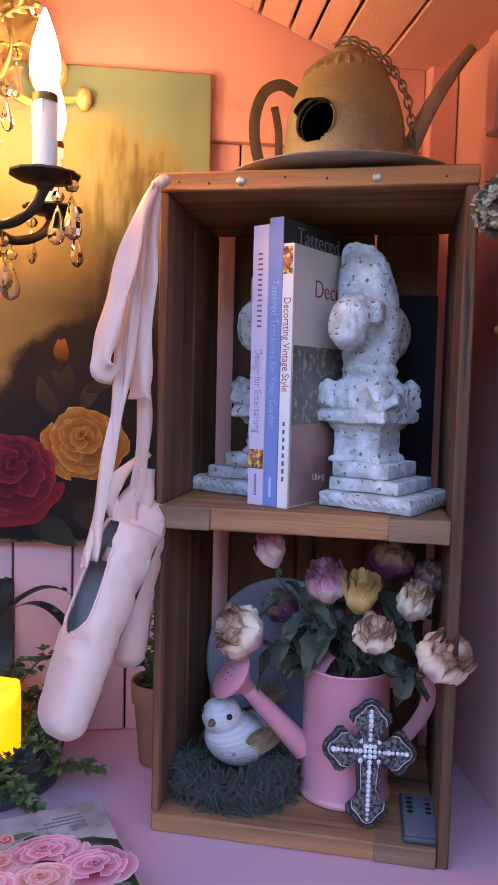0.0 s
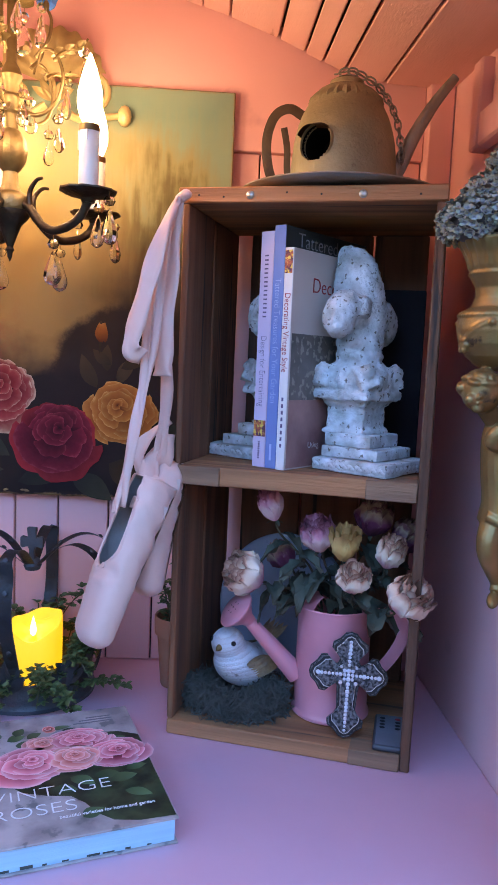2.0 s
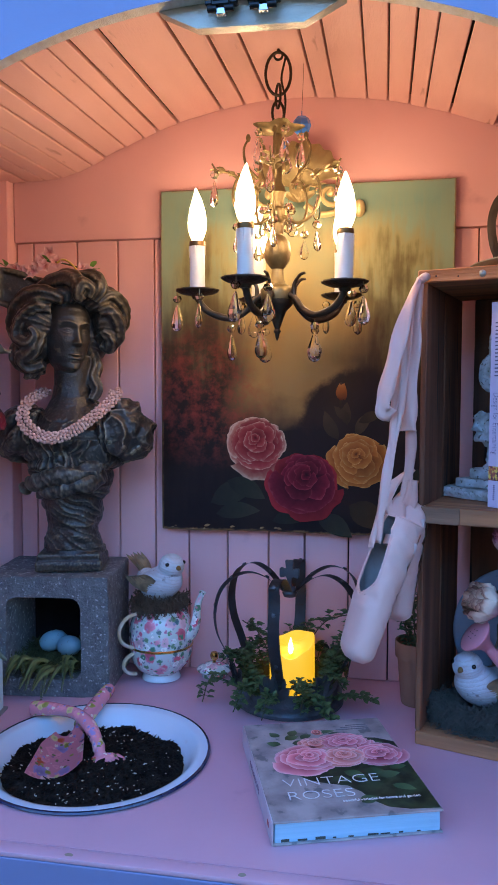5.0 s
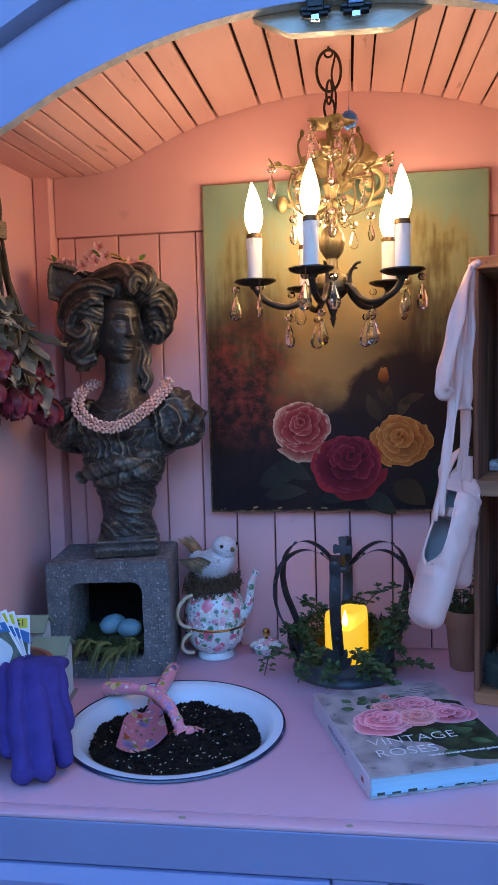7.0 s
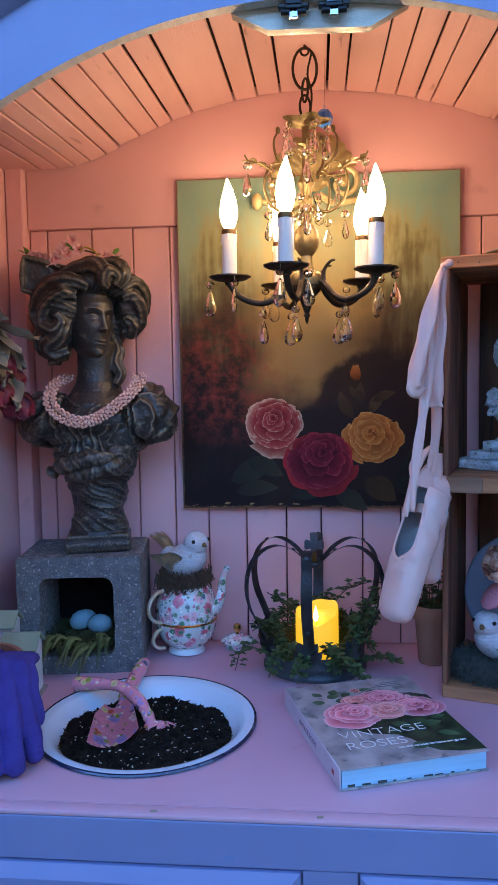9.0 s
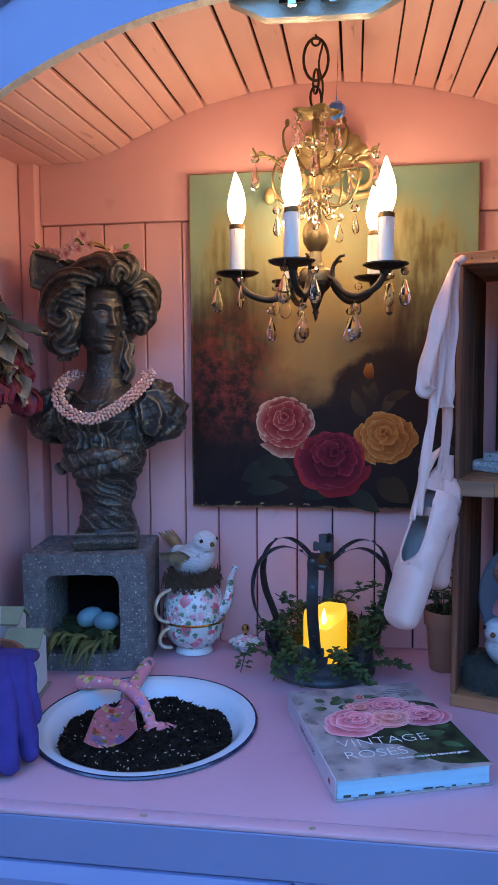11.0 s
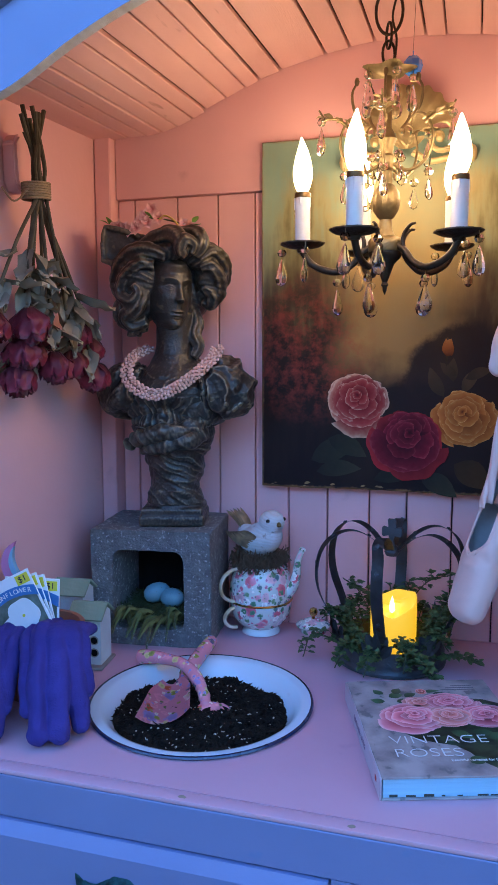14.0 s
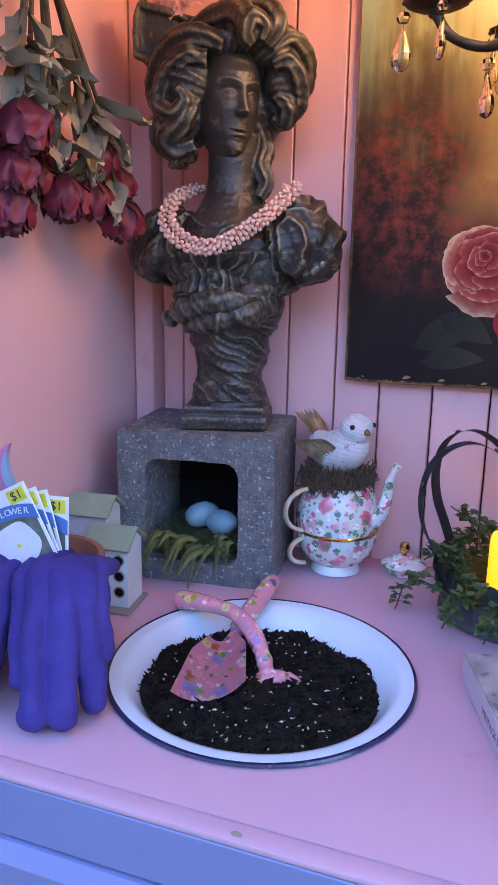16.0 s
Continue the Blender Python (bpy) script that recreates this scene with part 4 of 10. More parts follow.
tube(bm, spline(sp, 6), [0.0135 - 0.0055 * i / 12 for i in range(13)], 18)
part("spout", bm, PINKTIN, can)
d = Vector((-0.62, -0.42, 0.66)).normalized()
rm_ = Matrix.Translation(sp[2]) @ d.to_track_quat("Z", "Y").to_matrix().to_4x4()
bm = bmesh.new()
lathe(bm, [(0.008, -0.004), (0.010, 0.004), (0.0235, 0.021), (0.0265, 0.023), (0.0268, 0.0255), (0.024, 0.0275), (0.012, 0.0292), (0, 0.0295)], 32, rm_)
rose_ = part("sprinkler_rose", bm, PINKTIN, can)
# black discs stand for the shade in the sprinkler's holes
hole = bmesh.new()
lathe(hole, [(0, 0.0006), (0.0011, 0.0003), (0.0012, -0.0004)], 8)
HOLE = mesh_of("hole", hole, HOLE_SHADE)
for r, n in ((0.0, 1), (0.008, 6), (0.0155, 11)):
    for i in range(n):
        a = 2 * math.pi * i / n
        share("hole", HOLE, rose_, rm_ @ Matrix.Translation((r * math.cos(a), r * math.sin(a), 0.0294 - 0.0016 * (r / 0.0155) ** 2)))
bm = bmesh.new()
tube(bm, spline([(0.044, 0.0, 0.128), (0.066, 0.0, 0.142), (0.086, 0.0, 0.132), (0.088, 0.0, 0.108), (0.070, 0.0, 0.074), (0.046, 0.0, 0.050)], 6), 0.008, 10, flat=0.25, up=(0, 1, 0))
part("handle", bm, PINKTIN, can)

CREAM_ROSE = ramp_uv("dried_cream_petal", [(0.0, (0.44, 0.12, 0.20)), (0.25, (0.70, 0.36, 0.38)), (0.5, (0.82, 0.64, 0.52)), (0.80, (0.82, 0.58, 0.42)), (0.93, (0.60, 0.30, 0.20)), (1.0, (0.36, 0.14, 0.10))], 0.75, grain=0.22, scale=80)
PINK_ROSE = ramp_uv("dried_pink_petal", [(0.0, (0.66, 0.36, 0.38)), (0.5, (0.74, 0.50, 0.46)), (0.80, (0.58, 0.22, 0.28)), (1.0, (0.30, 0.07, 0.11))], 0.75, grain=0.55, scale=80)
YELLOW_ROSE = ramp_uv("dried_yellow_petal", [(0.0, (0.50, 0.28, 0.09)), (0.6, (0.70, 0.44, 0.15)), (1.0, (0.46, 0.22, 0.07))], 0.75, grain=0.4, scale=70)
PURPLE_ROSE = ramp_uv("dried_purple_petal", [(0.0, (0.08, 0.012, 0.035)), (0.6, (0.15, 0.025, 0.07)), (0.9, (0.36, 0.24, 0.16)), (1.0, (0.16, 0.05, 0.06))], 0.8, grain=0.5, scale=70)
DRY_LEAF = ramp_uv("dried_leaf", [(0.0, (0.022, 0.032, 0.022)), (0.5, (0.048, 0.060, 0.040)), (1.0, (0.095, 0.085, 0.055))], 0.8, grain=0.9, scale=45)
STEM = surf("dry_stem", (0.09, 0.07, 0.035), (0.05, 0.035, 0.02), 0.85, 0, 60, 300, 0.4)
ROSES = [(0.088, 0.052, 0.203, 0.030, 0.038, CREAM_ROSE, (-0.8, -0.5, 0.45), "cream"), (0.112, 0.060, 0.292, 0.017, 0.034, PINK_ROSE, (-0.3, -0.2, 0.9), "pink"), (0.173, 0.070, 0.256, 0.0235, 0.036, PINK_ROSE, (-0.2, -0.35, 0.9), "pink"),
         (0.2085, 0.048, 0.253, 0.0195, 0.036, YELLOW_ROSE, (0.05, -0.3, 0.95), "yellow"), (0.224, 0.030, 0.2165, 0.0225, 0.028, CREAM_ROSE, (0.1, -0.45, 0.9), "cream"), (0.263, 0.064, 0.244, 0.0195, 0.034, CREAM_ROSE, (0.25, -0.3, 0.9), "white"),
         (0.288, 0.012, 0.206, 0.028, 0.038, CREAM_ROSE, (0.55, -0.55, 0.75), "cream"), (0.238, 0.100, 0.278, 0.026, 0.036, PURPLE_ROSE, (0.2, -0.1, 0.95), "purple"), (0.280, 0.110, 0.255, 0.023, 0.034, PURPLE_ROSE, (0.45, 0.0, 0.9), "purple"), (0.124, 0.100, 0.218, 0.020, 0.03, PURPLE_ROSE, (-0.6, 0.0, 0.75), "purple")]
mouth = Vector((0.196, 0.094, FL + 0.128))
for i, (u, v, w, r, h, mt, d, cname) in enumerate(ROSES):
    ro = thing("dried_rose", CR, "dried %s rose standing in the pink watering can" % cname, "flower", "dried roses in the watering can")
    d = Vector(d).normalized()
    c = Vector((u, v, w))
    petals(ro, r * 0.96, h * 1.42, 30 + i, 5 if mt is not YELLOW_ROSE else 3, 0.22, -0.45 if mt is not YELLOW_ROSE else -0.2, Matrix.Translation(c - d * h * 0.5) @ d.to_track_quat("Z", "Y").to_matrix().to_4x4(), mt)
    bm = bmesh.new()
    base = c - d * h * 0.5
    foot = mouth + Vector((0.020 * math.cos(i * 2.1), 0.020 * math.sin(i * 2.1), -0.05))
    tube(bm, spline([foot, mouth + (base - mouth) * 0.35 + Vector((0, 0, 0.01)), base - d * 0.02, base], 5), 0.0016, 6)
    part("stem", bm, STEM, ro)
    bm = bmesh.new()
    for k in range(3):
        a = 2 * math.pi * k / 3 + i
        sd = Vector((math.cos(a), math.sin(a), 0.1))
        leaf(bm, base, (sd * 0.9 - d * 0.25), 0.014, 0.005, 0.3, i * 7 + k)
    part("calyx", bm, DRY_LEAF, ro, angle=60)
    for k in range(5):
        t = 0.42 + 0.11 * k
        p = mouth + (base - mouth) * t
        a = rnd(0, 6.28)
        bm = bmesh.new()
        leaf(bm, p, (math.cos(a), math.sin(a) - 0.6, rnd(-0.5, 0.3)), rnd(0.028, 0.044), rnd(0.022, 0.032), rnd(0.1, 0.8), i * 11 + k, crumple=0.34)
        part("leaf", bm, DRY_LEAF, ro, angle=60)

# ---- jewelled cross ----
PEWTER = surf("dark_pewter", (0.05, 0.05, 0.055), (0.02, 0.02, 0.022), 0.45, 0.8, 60, 220, 0.5)
SILVER = surf("worn_silver", (0.17, 0.165, 0.17), (0.03, 0.03, 0.032), 0.4, 0.85, 260, 400, 1.0, 0.10)
BRIGHT = surf("bright_silver", (0.55, 0.55, 0.56), (0.35, 0.35, 0.36), 0.3, 0.9, 120, 300, 0.3)
RHINE = surf("rhinestone", (0.92, 0.94, 0.98), (0.8, 0.82, 0.9), 0.12, 0.35, 200, 300, 0)
cr = thing("jewelled_cross", in_crate(0.224, 0.017, FL + 0.001) @ pose(0, 0, 0, -12, 2, 8), "dark pewter cross set with rhinestones, leaning on the watering can", "cross")


def budded(s):
    """The outline of a cross with flared, pointed ends; s: inset."""
    pts, cz = [], 0.078
    for k, ln in enumerate((0.052, 0.049, 0.076, 0.049)):
        ln -= s
        half = [(0.0135 - s * 0.7, 0.0135 - s * 0.7), (0.0115 - s * 0.7, ln - 0.034), (0.0150 - s * 0.7, ln - 0.028), (0.0225 - s, ln - 0.021), (0.0215 - s, ln - 0.014), (0.0135 - s * 0.6, ln - 0.009), (0.0070 - s * 0.4, ln - 0.002), (0.0, ln)]
        seq = half[1:] + [(-x, y) for x, y in half[-2:0:-1]] + [(-half[0][0], half[0][1])]
        a = math.pi / 2 * k
        pts += [(x * math.cos(a) - y * math.sin(a), cz + x * math.sin(a) + y * math.cos(a)) for x, y in seq]
    return pts


for s, y0, y1, mt, nm in ((0.0, 0.0, 0.004, PEWTER, "cross_back"), (0.0012, -0.0012, -0.0002, SILVER, "silver_edge"), (0.0026, -0.0020, -0.0006, PEWTER, "dark_band"), (0.0052, -0.0030, -0.0010, BRIGHT, "silver_outline"), (0.0062, -0.0034, -0.0014, SILVER, "cross_face")):
    bm = bmesh.new()
    prism(bm, budded(s), y0, y1)
    bmesh.ops.recalc_face_normals(bm, faces=bm.faces[:])
    part(nm, bm, mt, cr)
st = bmesh.new()
lathe(st, [(0.0019, 0), (0.0019, 0.0006), (0.0011, 0.0017), (0, 0.0017)], 7, pose(0, 0, 0, 90, 0, 0))
STONE = mesh_of("rhinestone", st, RHINE, 10)
spots_ = [(0, z) for z in [0.012 + 0.0046 * i for i in range(13)]] + [(0, 0.090 + 0.0046 * i) for i in range(7)] + [(s * (0.010 + 0.0046 * i), 0.078) for i in range(7) for s in (-1, 1)]
spots_ += [(x * 0.005, 0.078 + z * 0.005) for x in (-1, 0, 1) for z in (-1, 0, 1)] + [(sx * 0.0095, 0.078 + sz * 0.0095) for sx in (-1, 1) for sz in (-1, 1)]
for x, z in spots_:
    share("rhinestone", STONE, cr, Matrix.Translation((x, -0.0033, z)) @ Matrix.Scale(rnd(1.0, 1.6), 4))

# ---- remote control ----
DGREY = surf("dark_grey_plastic", (0.045, 0.05, 0.06), None, 0.45, 0, 30, 300, 0.05)
MGREY = surf("grey_plastic_face", (0.13, 0.15, 0.18), None, 0.4, 0, 30, 300, 0.05)
rc = thing("remote_control", in_crate(0.278, 0.046, FL, 2), "small grey remote control with oval buttons", "remote control")
bm = bmesh.new()
box(bm, -0.0195, 0.0195, -0.0425, 0.0425, 0.0003, 0.008, 0.003, seg=3)
part("casing", bm, DGREY, rc)
bm = bmesh.new()
box(bm, -0.0165, 0.0165, -0.0395, 0.0395, 0.0078, 0.0086, 0.0004)
part("face_plate", bm, MGREY, rc)
bt = bmesh.new()
ball(bt, (0, 0, 0), (0.0036, 0.0028, 0.0012), 2)
BTN = mesh_of("button", bt, BLACK)
RBTN = BTN.copy()
RBTN.materials.clear()
RBTN.materials.append(INK_RED)
for k in range(4):
    share("button", RBTN if k == 3 else BTN, rc, lay(0.0095, 0.010 + 0.0085 * k - 0.006, 0.0088, 0))
    share("button", BTN, rc, lay(-0.0095, 0.010 + 0.0085 * k - 0.006, 0.0088, 0))

# ---- plate behind ----
PLATE = surf("blue_grey_glaze", (0.26, 0.32, 0.40), (0.21, 0.27, 0.35), 0.3, 0, 14, 160, 0.05, coat=0.4)
bm = bmesh.new()
lathe(bm, [(0, 0.004), (0.070, 0.004), (0.082, 0.008), (0.100, 0.0125), (0.1035, 0.0145), (0.100, 0.0160), (0.080, 0.011), (0.068, 0.0075), (0, 0.0075)], 56, pose(0, 0, 0.103, 90, 0, 0) @ Matrix.Diagonal((0.94, 1.0, 1, 1)))
solo("plate", bm, PLATE, in_crate(0.108, 0.190, FL) @ pose(0, 0, 0, -10, 0, 0), "blue-grey glazed plate leaning against the crate's back", "plate")

# ---- white bird in a moss nest ----
BIRD = surf("painted_bird", (0.62, 0.64, 0.66), (0.50, 0.52, 0.54), 0.55, 0, 60, 150, 1.3, 0.25, c3=(0.26, 0.24, 0.23), spots=0.10, spot_scale=75)
WING = surf("brown_gold_feather", (0.34, 0.22, 0.11), (0.12, 0.08, 0.05), 0.5, 0.1, 50, 200, 0.8, 0.15)
EYE_ = surf("bird_eye", (0.01, 0.01, 0.01), None, 0.1, bump=0)
BEAK = surf("gold_beak", (0.20, 0.12, 0.04), None, 0.35, 0.4)
# rows of small feathers in relief on the birds
bnt = BIRD.node_tree
bvo = bnt.nodes.new("ShaderNodeTexWave")
bvo.wave_type, bvo.rings_direction = "RINGS", "SPHERICAL"
for key, val in (("Scale", 70), ("Distortion", 3), ("Detail", 2), ("Detail Scale", 5)):
    bvo.inputs[key].default_value = val
bbp = bnt.nodes.new("ShaderNodeBump")
bbp.inputs["Strength"].default_value, bbp.inputs["Distance"].default_value = 0.35, 0.0012
btc = bnt.nodes.new("ShaderNodeTexCoord")
bmx = bnt.nodes.new("ShaderNodeMix")
bmx.data_type = "RGBA"
bmx.inputs["A"].default_value = (0.50, 0.48, 0.47, 1)
brg = bnt.nodes.new("ShaderNodeMapRange")
brg.inputs["From Min"].default_value, brg.inputs["From Max"].default_value = 0.0, 0.22
bcol = bnt.nodes["Principled BSDF"].inputs["Base Color"].links[0].from_socket
links(bnt, (bvo.outputs["Fac"], brg.inputs["Value"]), (brg.outputs[0], bmx.inputs["Factor"]), (bcol, bmx.inputs["B"]), (bmx.outputs["Result"], bnt.nodes["Principled BSDF"].inputs["Base Color"]))
links(bnt, (btc.outputs["Object"], bvo.inputs["Vector"]), (bvo.outputs["Fac"], bbp.inputs["Height"]), (bbp.outputs[0], bnt.nodes["Principled BSDF"].inputs["Normal"]))
MOSS = surf("grey_moss", (0.085, 0.09, 0.078), (0.035, 0.04, 0.034), 0.9, 0, 60, 300, 0.4)
TWIG = surf("brown_twigs", (0.13, 0.085, 0.05), (0.06, 0.04, 0.025), 0.9, 0, 60, 300, 0.4)


def ornament_bird(m, label, face=0.0, tail_up=0.5, s=1.0):
    """A plump ornament bird that looks along -y; face turns the head."""
    b = thing("ornament_bird", m, label, "ornament", "ornament birds")
    bm = bmesh.new()
    ball(bm, (0, 0.002 * s, 0.027 * s), (0.0275 * s, 0.038 * s, 0.026 * s), 3, pose(0, 0, 0, -26, 0, 0))
    ball(bm, (0, -0.010 * s, 0.038 * s), (0.0225 * s, 0.022 * s, 0.022 * s), 3)
    ball(bm, (0, -0.019 * s, 0.056 * s), (0.0195 * s, 0.0195 * s, 0.0185 * s), 3)
    ball(bm, (0, 0.024 * s, 0.030 * s), (0.018 * s, 0.026 * s, 0.014 * s), 2, pose(0, 0, 0, 20, 0, 0))
    o = part("bird_body", bm, BIRD, b)
    rm = o.modifiers.new("join", "REMESH")
    rm.mode, rm.voxel_size, rm.use_smooth_shade = "VOXEL", 0.0016, True
    sm = o.modifiers.new("soften", "SMOOTH")
    sm.factor, sm.iterations = 0.5, 10
    hm = Matrix.Translation((0, -0.019 * s, 0.056 * s)) @ pose(0, 0, 0, 0, 0, face)
    for sx in (-1, 1):
        bm = bmesh.new()
        ball(bm, hm @ Vector((sx * 0.0142 * s, -0.0115 * s, 0.0055 * s)), 0.0030 * s, 2)
        part("eye", bm, EYE_, b)
        bm = bmesh.new()
        for k in range(7):
            base = Vector((sx * 0.026 * s, (-0.012 + 0.003 * k) * s, (0.036 - 0.003 * k) * s))
            leaf(bm, base, (sx * 0.12, 1.0, 0.25 * tail_up + 0.03 * k), (0.030 + 0.0035 * k) * s, 0.009 * s, 0.1, k, (sx, 0, 0.3))
        part("wing", bm, WING, b, "brown and gold painted wing")
    bm = bmesh.new()
    lathe(bm, [(0.0042 * s, 0), (0.003 * s, 0.004 * s), (0, 0.0085 * s)], 10, hm @ Matrix.Translation((0, -0.0175 * s, 0.000 * s)) @ pose(0, 0, 0, 100, 0, 0))
    part("beak", bm, BEAK, b)
    bm = bmesh.new()
    for k in range(5):
        leaf(bm, ((k - 2) * 0.003 * s, 0.030 * s, 0.034 * s), ((k - 2) * 0.12, 0.85, tail_up), 0.046 * s, 0.011 * s, 0.05, k)
    part("tail", bm, WING, b, "brown and gold painted tail")
    return b


def nest(m, r, h, mat, n, label, seed, thick=0.0008):
    """A ring of tangled strands."""
    rg = random.Random(seed)
    bm = bmesh.new()
    for i in range(n):
        a = rg.uniform(0, 2 * math.pi)
        rr = r * rg.uniform(0.45, 1.0)
        z = h * rg.uniform(0.05, 0.9)
        pts, ph = [], rg.uniform(0, 6)
        step = rg.uniform(0.05, 0.15) * rg.choice((-1, 1))
        for k in range(9):
            a += step
            q = rr + 0.10 * r * math.sin(ph + k * 1.7) + 0.09 * r * rg.uniform(-1, 1)
            pts.append((q * math.cos(a), q * math.sin(a), max(z + 0.28 * h * math.sin(ph * 2 + k * 1.3) + 0.16 * h * rg.uniform(-1, 1), 0.0012)))
        tube(bm, pts, thick * rg.uniform(0.7, 1.4), 4, caps=False)
    lathe(bm, [(0, 0.002), (r * 0.75, 0.002), (r * 0.8, h * 0.45), (r * 0.6, h * 0.6), (0, h * 0.35)], 20, wave=lambda a, k: 1 + 0.08 * math.sin(5 * a + k))
    return solo("nest", bm, mat, m, label, "nest", "nests", angle=60)


nest(in_crate(0.072, 0.064, FL) @ Matrix.Diagonal((1.15, 0.85, 1, 1)), 0.062, 0.034, MOSS, 900, "nest of grey curly moss in the crate", 3, 0.00062)
ornament_bird(in_crate(0.074, 0.078, FL + 0.022, -34), "small white painted ornament bird in the moss nest in the crate", 18, 0.9, 1.15)

# ---- rose painting on the back wall ----
def painting_ground(name):
    """Old landscape ground: dull green edges, an amber glow in the middle, darkness and russet shrubs below."""
    mt = bpy.data.materials.new(name)
    mt.use_nodes = True
    nt = mt.node_tree
    b = nt.nodes["Principled BSDF"]
    tc = nt.nodes.new("ShaderNodeTexCoord")
    sp = nt.nodes.new("ShaderNodeSeparateXYZ")
    links(nt, (tc.outputs["Object"], sp.inputs[0]))
    nz = nt.nodes.new("ShaderNodeTexNoise")
    nz.inputs["Scale"].default_value, nz.inputs["Detail"].default_value = 9, 9
    n2 = nt.nodes.new("ShaderNodeTexNoise")
    n2.inputs["Scale"].default_value, n2.inputs["Detail"].default_value = 45, 8
    st = nt.nodes.new("ShaderNodeMapping")
    st.inputs["Scale"].default_value = (1.7, 1, 0.28)
    links(nt, (tc.outputs["Object"], nz.inputs["Vector"]), (tc.outputs["Object"], st.inputs[0]), (st.outputs[0], n2.inputs["Vector"]))

    def calc(op, a, c=None, d=None):
        m = nt.nodes.new("ShaderNodeMath")
        m.operation = op
        for i, v in enumerate((a, c, d)):
            if v is None:
                continue
            if isinstance(v, (int, float)):
                m.inputs[i].default_value = v
            else:
                nt.links.new(v, m.inputs[i])
        return m.outputs[0]

    def ramp(fac, stops):
        r = nt.nodes.new("ShaderNodeValToRGB")
        while len(r.color_ramp.elements) < len(stops):
            r.color_ramp.elements.new(0.5)
        for e, (p, c) in zip(r.color_ramp.elements, stops):
            e.position, e.color = p, (*c, 1)
        nt.links.new(fac, r.inputs[0])
        return r.outputs[0]

    def blend(fac, a, c):
        m = nt.nodes.new("ShaderNodeMix")
        m.data_type = "RGBA"
        nt.links.new(fac, m.inputs["Factor"])
        for v, k in ((a, "A"), (c, "B")):
            if isinstance(v, tuple):
                m.inputs[k].default_value = (*v, 1)
            else:
                nt.links.new(v, m.inputs[k])
        return m.outputs["Result"]

    h = calc("MULTIPLY", sp.outputs[2], 1 / 0.598)
    hx = calc("MULTIPLY", sp.outputs[0], 1 / 0.504)
    wob = calc("MULTIPLY_ADD", calc("SUBTRACT", nz.outputs["Fac"], 0.5), 0.62, h)
    wob2 = calc("MULTIPLY_ADD", calc("SUBTRACT", n2.outputs["Fac"], 0.5), 0.38, wob)
    side = ramp(wob2, [(0.0, (0.016, 0.012, 0.013)), (0.44, (0.028, 0.019, 0.016)), (0.56, (0.060, 0.038, 0.022)), (0.67, (0.11, 0.095, 0.044)), (0.76, (0.205, 0.195, 0.10)), (0.88, (0.17, 0.235, 0.175)), (1.0, (0.14, 0.235, 0.20))])
    mid = ramp(wob, [(0.0, (0.016, 0.012, 0.013)), (0.22, (0.028, 0.019, 0.016)), (0.30, (0.15, 0.080, 0.034)), (0.42, (0.33, 0.200, 0.072)), (0.70, (0.31, 0.230, 0.100)), (0.86, (0.22, 0.23, 0.14)), (1.0, (0.15, 0.235, 0.195))])
    dx = calc("ABSOLUTE", calc("SUBTRACT", hx, 0.47))
    dn = calc("MULTIPLY_ADD", calc("SUBTRACT", nz.outputs["Fac"], 0.5), 0.30, dx)
    r = nt.nodes.new("ShaderNodeMapRange")
    r.interpolation_type = "SMOOTHSTEP"
    r.inputs["From Min"].default_value, r.inputs["From Max"].default_value = 0.10, 0.29
    links(nt, (dn, r.inputs["Value"]))
    col = blend(r.outputs[0], mid, side)
    # russet shrub at the left
    ex = calc("POWER", calc("MULTIPLY", calc("SUBTRACT", hx, 0.16), 4.0), 2)
    ez = calc("POWER", calc("MULTIPLY", calc("SUBTRACT", h, 0.40), 4.6), 2)
    shrub = nt.nodes.new("ShaderNodeMapRange")
    shrub.inputs["From Min"].default_value, shrub.inputs["From Max"].default_value = 1.1, 0.1
    links(nt, (calc("ADD", ex, ez), shrub.inputs["Value"]))
    dab = nt.nodes.new("ShaderNodeMapRange")
    dab.inputs["From Min"].default_value, dab.inputs["From Max"].default_value = 0.44, 0.72
    n4 = nt.nodes.new("ShaderNodeTexNoise")
    n4.inputs["Scale"].default_value, n4.inputs["Detail"].default_value, n4.inputs["Roughness"].default_value = 42, 12, 0.72
    links(nt, (tc.outputs["Object"], n4.inputs["Vector"]), (n4.outputs["Fac"], dab.inputs["Value"]))
    col = blend(calc("MULTIPLY", shrub.outputs[0], dab.outputs[0]), col, (0.30, 0.055, 0.036))
    # dull green edge along the border, worn
    ed = calc("MINIMUM", calc("MINIMUM", hx, calc("SUBTRACT", 1.0, hx)), calc("MULTIPLY", calc("SUBTRACT", 1.0, h), 1.15))
    eg = nt.nodes.new("ShaderNodeMapRange")
    eg.inputs["From Min"].default_value, eg.inputs["From Max"].default_value = 0.075, 0.015
    links(nt, (calc("MULTIPLY_ADD", calc("SUBTRACT", nz.outputs["Fac"], 0.5), 0.12, ed), eg.inputs["Value"]))
    up_ = nt.nodes.new("ShaderNodeMapRange")
    up_.inputs["From Min"].default_value, up_.inputs["From Max"].default_value = 0.55, 0.78
    links(nt, (h, up_.inputs["Value"]))
    col = blend(calc("MULTIPLY", calc("MULTIPLY", eg.outputs[0], up_.outputs[0]), 0.8), col, (0.20, 0.28, 0.21))
    # dark tree behind the bud
    tx_ = calc("POWER", calc("MULTIPLY", calc("SUBTRACT", hx, 0.72), 4.0), 2)
